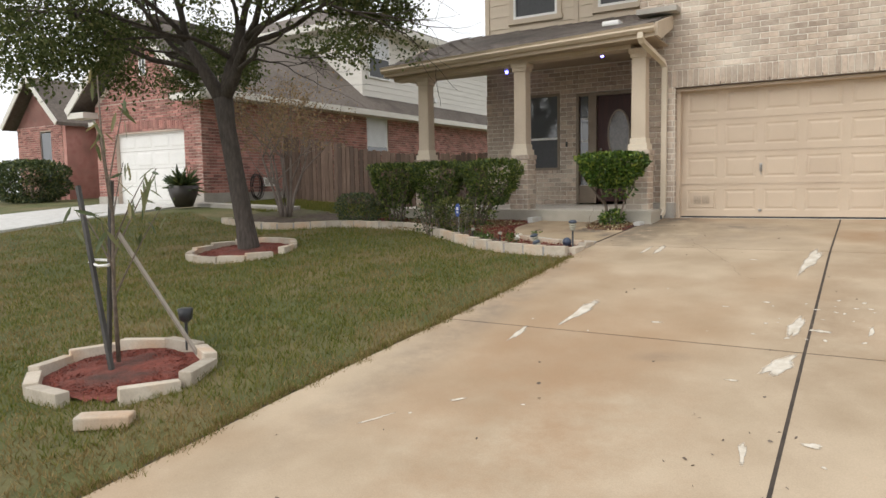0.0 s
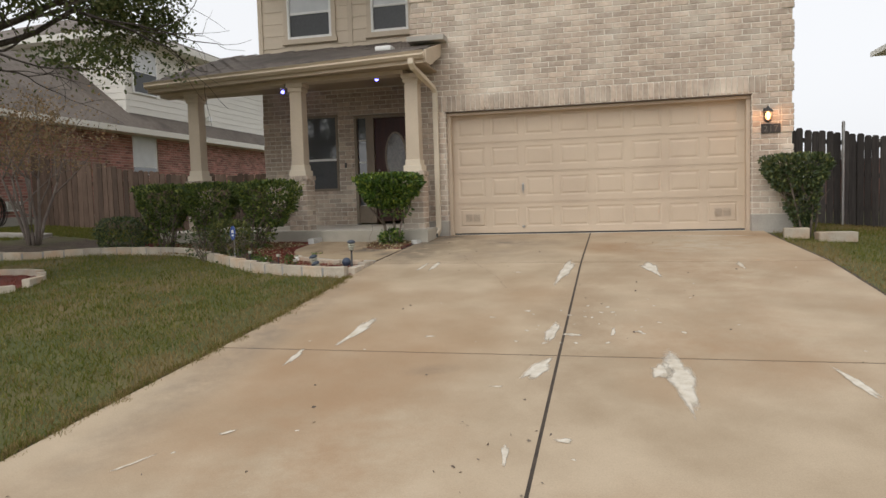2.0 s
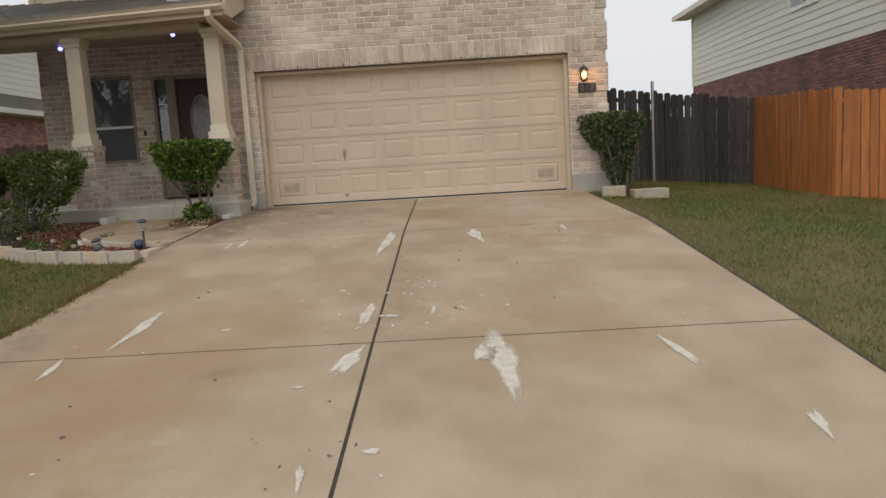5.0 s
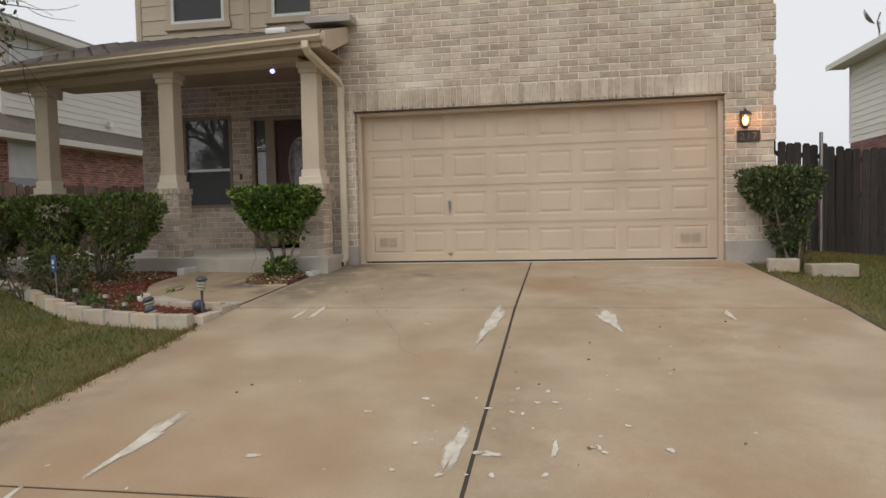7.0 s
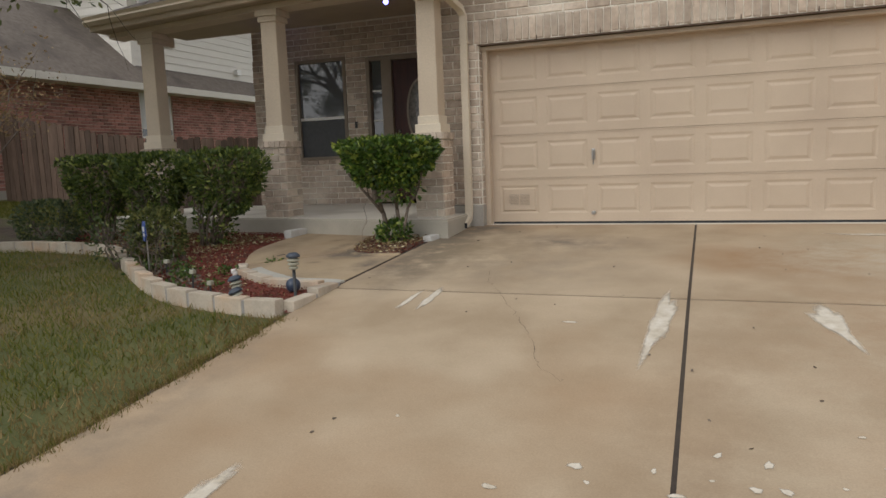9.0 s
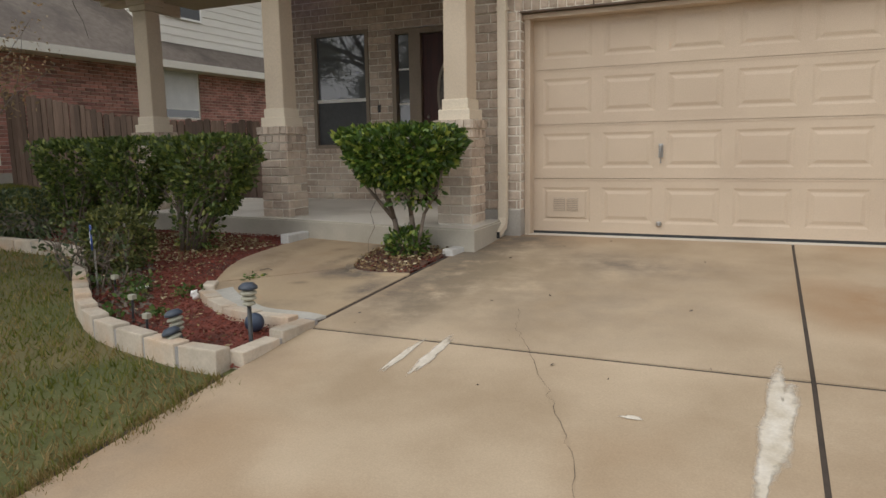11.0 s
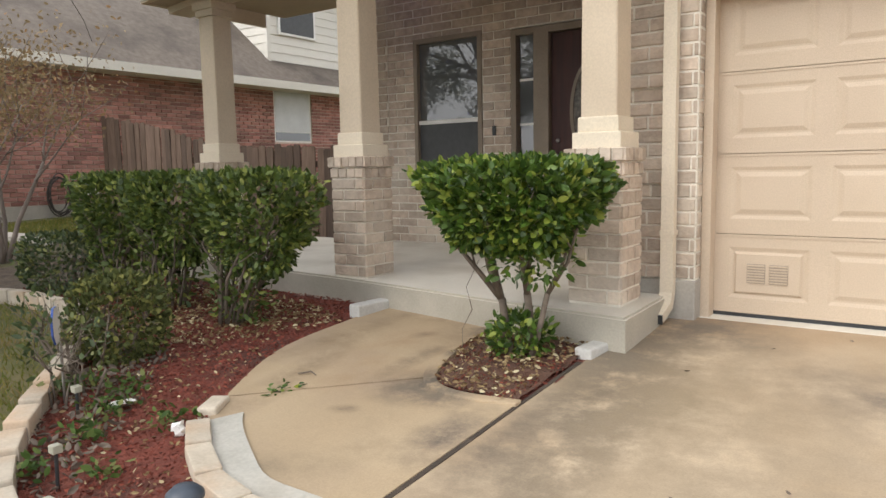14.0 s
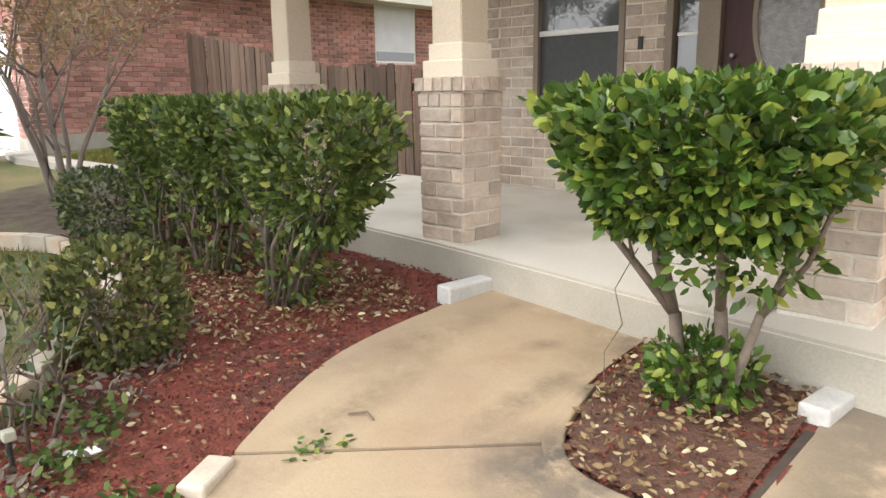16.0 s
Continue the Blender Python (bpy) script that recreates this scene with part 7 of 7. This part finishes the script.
# distant trees: two behind the houses, three unseen across the street for window reflections
for k, (x, y, h, w) in enumerate(((-38, 26, 6.0, 4.0), (-46, 18, 6.5, 4.0), (5, -22, 7.5, 7.0), (-4, -26, 8.0, 8.0), (14, -24, 7.0, 7.0))):
    z = land(x, y)
    ft = thing("distant_tree", (x, y, z), "bare-looking tan autumn tree in the distance", "tree", "distant trees")
    bm = bmesh.new()
    tube(bm, [(x, y, z - 0.1), (x, y, z + h * 0.5)], [0.25, 0.14], 8)
    part("trunk", bm, M_BARK, ft)
    a3, o3 = shell_points(2500, (x, y, z + h * 0.62), (w * 0.5, w * 0.5, h * 0.4), 2.2, 0.1, 0.4)
    leaves("crown", a3, o3, 0.28, M_LITTER, ft, "thin tan crown", 0.5, 0.2, 0.6)

# ---- small things in the bed ----
def path_light(x, y, z, lean, label, tilt=(0, 0)):
    p = thing("path_light", (x, y, z), label, "lamp", "path lights")
    b = [("stake", lathe(bmesh.new(), [(0.004, -0.22), (0.014, -0.12), (0.014, 0.20)], (0, 0, 0), 10), M_BLACK, ""),
         ("tier", lathe(bmesh.new(), [(0.02, 0.19), (0.041, 0.20), (0.037, 0.215), (0.022, 0.22)], (0, 0, 0), 18), M_FADED, "faded tier"),
         ("tier", lathe(bmesh.new(), [(0.022, 0.22), (0.050, 0.235), (0.044, 0.25), (0.026, 0.255)], (0, 0, 0), 18), M_FADED, "faded tier"),
         ("tier", lathe(bmesh.new(), [(0.026, 0.255), (0.056, 0.268), (0.050, 0.282), (0.030, 0.29)], (0, 0, 0), 18), M_FADED, "faded tier"),
         ("cap", lathe(bmesh.new(), [(0.030, 0.29), (0.061, 0.30), (0.059, 0.315), (0.037, 0.335), (0.0, 0.34)], (0, 0, 0), 18), M_CAP, "dark cap")]
    for n, bm, m, lab in b:
        ob = tagged(new(n, mesh_of(n, bm, m, True)), lab)
        ob.parent = p
    p.matrix_basis = Matrix.Translation((x, y, z)) @ pose(0, 0, 0, tilt[0], tilt[1], 0) @ Matrix.Scale(0.9, 4)
    return p


path_light(-3.73, 9.24, land(-3.73, 9.24) + 0.095, 0, "dark tiered solar path light standing in the mulch")
path_light(-4.16, 9.18, land(-4.1, 9.2) - 0.07, 0, "faded solar path light leaning in the mulch", (4, -14))
path_light(-4.06, 9.10, land(-4.0, 9.05) - 0.12, 0, "faded solar path light lying over in the mulch", (8, -20))
ball = bmesh.new()
bmesh.ops.create_uvsphere(ball, u_segments=20, v_segments=12, radius=0.06, matrix=Matrix.Translation((-3.90, 9.48, land(-3.9, 9.48) + 0.07)))
solid("plastic_ball", ball, M_NAVY, "dark blue plastic ball by the walkway kerb", "ball", smooth=True)
litter = bmesh.new()
bmesh.ops.create_icosphere(litter, subdivisions=2, radius=0.032, matrix=Matrix.Translation((-4.84, 9.97, land(-4.84, 9.97) + 0.04)))
for v in litter.verts:
    v.co += Vector((random.gauss(0, 0.008), random.gauss(0, 0.008), random.gauss(0, 0.006)))
solid("paper_scrap", litter, M_WHITE, "crumpled white paper scrap on the mulch", "litter")
shard = bmesh.new()
sv = [(-0.075, -0.012), (-0.03, -0.03), (0.05, -0.026), (0.085, 0.0), (0.045, 0.026), (-0.035, 0.02)]
prism(shard, sv, 0.0, lambda x, y: 0.007 + 0.02 * x)
shard_ob = solid("plastic_scrap", bevelled(shard, 0.002, 1), M_WHITE, "pale broken plastic scrap lying on the mulch", "litter")
shard_ob.matrix_world = pose(-5.45, 10.04, land(-5.45, 10.04) + 0.03, 8, -6, 35)
for x, y, ln in ((-4.86, 9.42, 0.16), (-4.52, 9.22, 0.13), (-5.52, 9.85, 0.14)):
    sp_ = thing("small_spike_light", (x, y, land(x, y)), "small spike light with a pale head in the mulch", "lamp", "spike lights")
    part("spike", tube(bmesh.new(), [(x, y, land(x, y) - 0.02), (x + 0.01, y, land(x, y) + ln)], 0.008), M_BLACK, sp_)
    part("head", bevelled(boxes((x - 0.012, x + 0.032, y - 0.02, y + 0.02, land(x, y) + ln, land(x, y) + ln + 0.035)), 0.006), M_FADED, sp_)
for x, y, w, n in ((-5.42, 9.98, 0.13, 90), (-5.62, 10.18, 0.11, 70), (-5.20, 9.72, 0.10, 60), (-4.98, 10.02, 0.09, 50), (-5.95, 10.05, 0.14, 90), (-4.75, 9.55, 0.07, 36), (-6.6, 10.55, 0.14, 90), (-5.05, 9.42, 0.09, 50)):
    wz_ = land(x, y)
    weed = thing("weed", (x, y, wz_), "small green weed growing out of the mulch", "weed", "weeds in the bed")
    w_at = np.array([(x, y, wz_ + 0.045)]) + rng.normal(0, 1, (n, 3)) * np.array([w * 0.55, w * 0.55, 0.022])
    leaves("foliage", w_at, unit(rng.normal(0, 1, (n, 3)) * np.array([1, 1, 0.4]) + np.array([0, 0, 0.4])), 0.045, M_WEED, weed, "small green leaves", 0.5, 0.2, 0.3)
qx, qy = -5.80, 9.93
qz = land(qx, qy)
yard = thing("yard_sign", (qx, qy, qz), "blue eight-sided security yard sign on a thin post", "sign")
part("post", tube(bmesh.new(), [(qx, qy, qz - 0.05), (qx, qy, qz + 0.34)], 0.008), M_METAL, yard)
oc = bmesh.new()
ov = [(qx + 0.092 * math.cos(radians(22.5 + 45 * k)), qz + 0.43 + 0.105 * math.sin(radians(22.5 + 45 * k))) for k in range(8)]
o_a = [oc.verts.new((x, qy - 0.022, z)) for x, z in ov]
o_b = [oc.verts.new((x, qy - 0.012, z)) for x, z in ov]
oc.faces.new(o_a)
oc.faces.new(o_b[::-1])
for k in range(8):
    oc.faces.new((o_a[k], o_a[(k + 1) % 8], o_b[(k + 1) % 8], o_b[k]))
bmesh.ops.recalc_face_normals(oc, faces=oc.faces)
oct_ = part("panel", oc, M_SIGN, yard, "blue octagon panel")
bk = bmesh.new()
o_c = [bk.verts.new((x, qy - 0.010, z)) for x, z in ov]
bk.faces.new(o_c[::-1])
part("panel_back", bk, M_WHITE, yard, "plain white back of the sign")
part("emblem", boxes((qx - 0.03, qx + 0.045, qy - 0.026, qy - 0.0225, qz + 0.43, qz + 0.475), (qx - 0.02, qx + 0.045, qy - 0.026, qy - 0.0225, qz + 0.385, qz + 0.41)), M_WHITE, oct_, "plain white emblem bars")

yard.rotation_euler = (0, 0, radians(-37))
vine = bmesh.new()
tube(vine, [(-4.22, 11.60, 1.52), (-4.29, 11.57, 1.36), (-4.27, 11.60, 1.22), (-4.33, 11.58, 1.10), (-4.31, 11.55, 0.98)], [0.002, 0.002, 0.003, 0.002, 0.002], 5)
vine_ob = solid("dead_twig", vine, M_STEM, "thin dead twig hanging from the clipped shrub", "twig")
sprig = thing("leaf_sprig", (-4.83, 10.62, rise(10.62) + 0.022), "small green sprig lying on the walkway joint", "leaves")
sg_at = np.array([(-4.83, 10.60, rise(10.6) + 0.03)]) + rng.normal(0, 1, (34, 3)) * np.array([0.035, 0.06, 0.008])
sg_out = unit(rng.normal(0, 1, (34, 3)) * np.array([1, 1, 0.25]))
for k in range(34):
    leaves("leaf", sg_at[k:k + 1], sg_out[k:k + 1], 0.04, M_BUSH, sprig, "", 0.4, 0.2, 0.2)
twig_ = bmesh.new()
tube(twig_, [(-4.93, 10.80, rise(10.8) + 0.028), (-4.87, 10.84, rise(10.8) + 0.04), (-4.82, 10.83, rise(10.8) + 0.028)], [0.004, 0.005, 0.003], 5)
solid("twig", twig_, M_STEM, "curled brown twig on the walkway", "twig")

# ---- loose leaves and grass ----
BUSHBED = [(-3.655, 10.99), (-3.91, 10.98), (-4.12, 11.03), (-4.27, 11.22), (-4.36, 11.55), (-4.40, 12.0), (-4.38, 12.2), (-3.655, 12.05)]
raw("mulch", *sheet(BUSHBED, 0.05, lambda x, y: land(x, y) + 0.02, 0.02), M_BEDSOIL, "dark brown mulch under the clipped shrub", "mulch", "stuff")
leaf_bed = chips("fallen_leaves", BUSHBED, 820, 0.033, M_LITTER, "pale dry fallen leaves under the clipped shrub", 0.045, (), 0.3, "leaves")
chips("fallen_leaves", [(-8.4, 12.2), (-8.4, 11.2), (-6.9, 10.6), (-5.9, 10.9), (-5.5, 11.8), (-6.2, 12.1)], 3600, 0.038, M_LITTER, "pale dry fallen leaves lying thick under the hedge", 0.03, (), 0.3, "leaves")
chips("fallen_leaves", [(-6.4, 10.3), (-5.3, 9.6), (-4.3, 9.3), (-4.6, 9.9), (-5.15, 10.45), (-5.6, 11.2)], 520, 0.032, M_LITTER, "pale dry fallen leaves on the mulch", 0.03, (), 0.3, "leaves")
chips("fallen_leaves", [(-8.6, 11.9), (-8.6, 11.2), (-7.3, 11.0), (-6.3, 10.35), (-5.5, 9.75), (-4.6, 9.3), (-3.8, 9.15), (-3.8, 9.5), (-4.9, 9.95), (-5.25, 10.4), (-5.6, 11.1), (-5.65, 12.0)], 1500, 0.03, M_LITTER, "dry leaves strewn over the mulch", 0.026, [WALK_POLY], 0.3, "leaves")
chips("dry_stalks", [(-7.3, 10.9), (-6.4, 10.25), (-5.6, 9.68), (-4.9, 9.30), (-4.5, 9.22), (-5.05, 9.75), (-5.6, 10.3), (-6.1, 10.8), (-6.8, 11.2)], 2600, 0.05, M_STEM, "dry brown stalks and dead leaves littering the bed edge", 0.03, (), 0.45, "litter")
drive_poly = [(-3.6, 3), (1.9, 3), (1.8, 12.8), (-3.5, 12.8)]
chips("twigs", drive_poly, 60, 0.028, M_STEM, "small dark leaf bits on the driveway", 0.02, (), 0.05, "litter", lambda x, y: np.interp(y, RISE_Y, RISE_Z))
chips("leaf_bits", [(-1.4, 3.8), (-0.75, 3.8), (-0.75, 5.3), (-1.4, 5.3)], 16, 0.03, M_STEM, "dark leaf bits gathered along the joint", 0.02, (), 0.05, "litter", lambda x, y: np.interp(y, RISE_Y, RISE_Z))
kerb = bmesh.new()
kr = curve_points([(-3.62, 10.958), (-3.915, 10.918), (-4.158, 10.98), (-4.318, 11.185), (-4.402, 11.55)], 0.06)
ki = curve_points([(-3.62, 11.02), (-3.90, 10.985), (-4.11, 11.03), (-4.25, 11.22), (-4.34, 11.55)], 0.06)
prism(kerb, kr + ki[::-1], lambda x, y: rise(y) - 0.02, lambda x, y: rise(y) + 0.034)
solid("bed_kerb", bevelled(kerb, 0.010, 2), M_WALK, "low worn concrete kerb round the shrub bed", "edging", kind="structure")


def blades(name, x, y, h, material, label):
    z = land_all(x, y) - 0.012
    n = len(x)
    base = np.stack([x, y, z], 1)
    a = rng.uniform(0, math.tau, n)
    side = np.stack([np.cos(a), np.sin(a), np.zeros(n)], 1) * rng.uniform(0.003, 0.006, n)[:, None]
    lean = np.stack([rng.normal(0, 0.6, n), rng.normal(0, 0.6, n), np.ones(n)], 1)
    tip = base + unit(lean) * (h * rng.uniform(0.6, 1.3, n))[:, None]
    V = np.stack([base - side, base + side, tip], 1)
    return quads(name, V, material, 3, [(0, 1, 2)], label, "grass")


lawn = [(-3.70, -1.5)] + [(edge_left(y) - 0.02, y) for y in np.arange(0, 8.95, 0.5)] + [(-3.66, 8.9)] + [(p[0] - 0.02, p[1] - 0.07) for p in bed_line] + [(-13.5, 11.3), (-14.6, 9), (-15.6, 4), (-15.5, -1.5)]
x, y = scatter(lawn, 330000)
keep = ~inside(x, y, RING1) & ~inside(x, y, RING2) & (rng.random(len(x)) < np.clip(1.25 - 0.055 * np.hypot(x + 0.5, y - 0.8), 0.25, 1))
x, y = x[keep], y[keep]
patch = 0.7 * np.sin(x * 1.3 + 1.6 * np.sin(y * 0.9)) + 0.7 * np.sin(y * 1.7 + x * 0.8 + np.sin(x * 2.3)) + 0.8 * np.sin(x * 4.1 + y * 3.3 + 2 * np.sin(y * 2.2)) + 0.8 * np.sin(x * 7.3 - y * 6.1 + 2 * np.sin(x * 3.1 + y))
keep = rng.random(len(x)) < np.clip(1.05 - 0.18 * np.abs(patch), 0.45, 1)
x, y, patch = x[keep], y[keep], patch[keep]
dry = (patch + rng.normal(0, 0.7, len(x)) + 2.6 * np.exp(-((x + 0.15 - np.interp(y, (-5, 2.8, 4.3, 6.2, 8, 14), (-4.6, -3.98, -3.92, -3.72, -3.62, -3.60))) / 0.3) ** 2)) > 0.85
blades("grass", x[~dry], y[~dry], 0.055, M_GRASS, "short green lawn grass")
blades("dry_grass", x[dry], y[dry], 0.05, M_GRASS_DRY, "straw-coloured dry lawn grass")
ey = rng.uniform(-1.5, 8.9, 15000)
ex = np.interp(ey, (-5, 2.8, 4.3, 6.2, 8, 14), (-4.6, -3.98, -3.92, -3.72, -3.62, -3.60)) - 0.03 + rng.normal(0, 0.04, 15000) + 0.03 * np.sin(ey * 9 + 2 * np.sin(ey * 4)) + 0.02 * np.sin(ey * 23)
half = rng.random(15000) < 0.6
blades("dry_grass", ex[half], ey[half], 0.055, M_GRASS_DRY, "ragged dry grass leaning over the driveway edge")
blades("grass", ex[~half], ey[~half], 0.055, M_GRASS, "ragged green grass leaning over the driveway edge")
x, y = scatter([(-14.0, 12.7), (-12.2, 12.2), (-11.9, 13.1), (-9.4, 12.7), (-8.7, 12.5), (-8.7, 14.8), (-14.0, 14.8)], 30000)
blades("grass", x, y, 0.06, M_GRASS, "green grass before the brown fence")
lawn2 = [(edge_right(y) + 0.02, y) for y in np.arange(1, 12.5, 0.5)] + [(2.3, 15.6), (6.0, 16.4), (6.1, 13.5), (9, 12.8), (9, 2)]
x, y = scatter(lawn2, 120000)
dry = (np.sin(x * 0.9 + y * 0.7) + rng.normal(0, 0.8, len(x)) + 0.8 * np.sin(x * 3.7 - y * 2.9) + 1.6 * np.exp(-((x - 2.1) / 0.3) ** 2)) > 0.75
blades("grass", x[~dry], y[~dry], 0.05, M_GRASS, "short green grass beside the driveway")
blades("dry_grass", x[dry], y[dry], 0.045, M_GRASS_DRY, "dry straw grass beside the driveway")
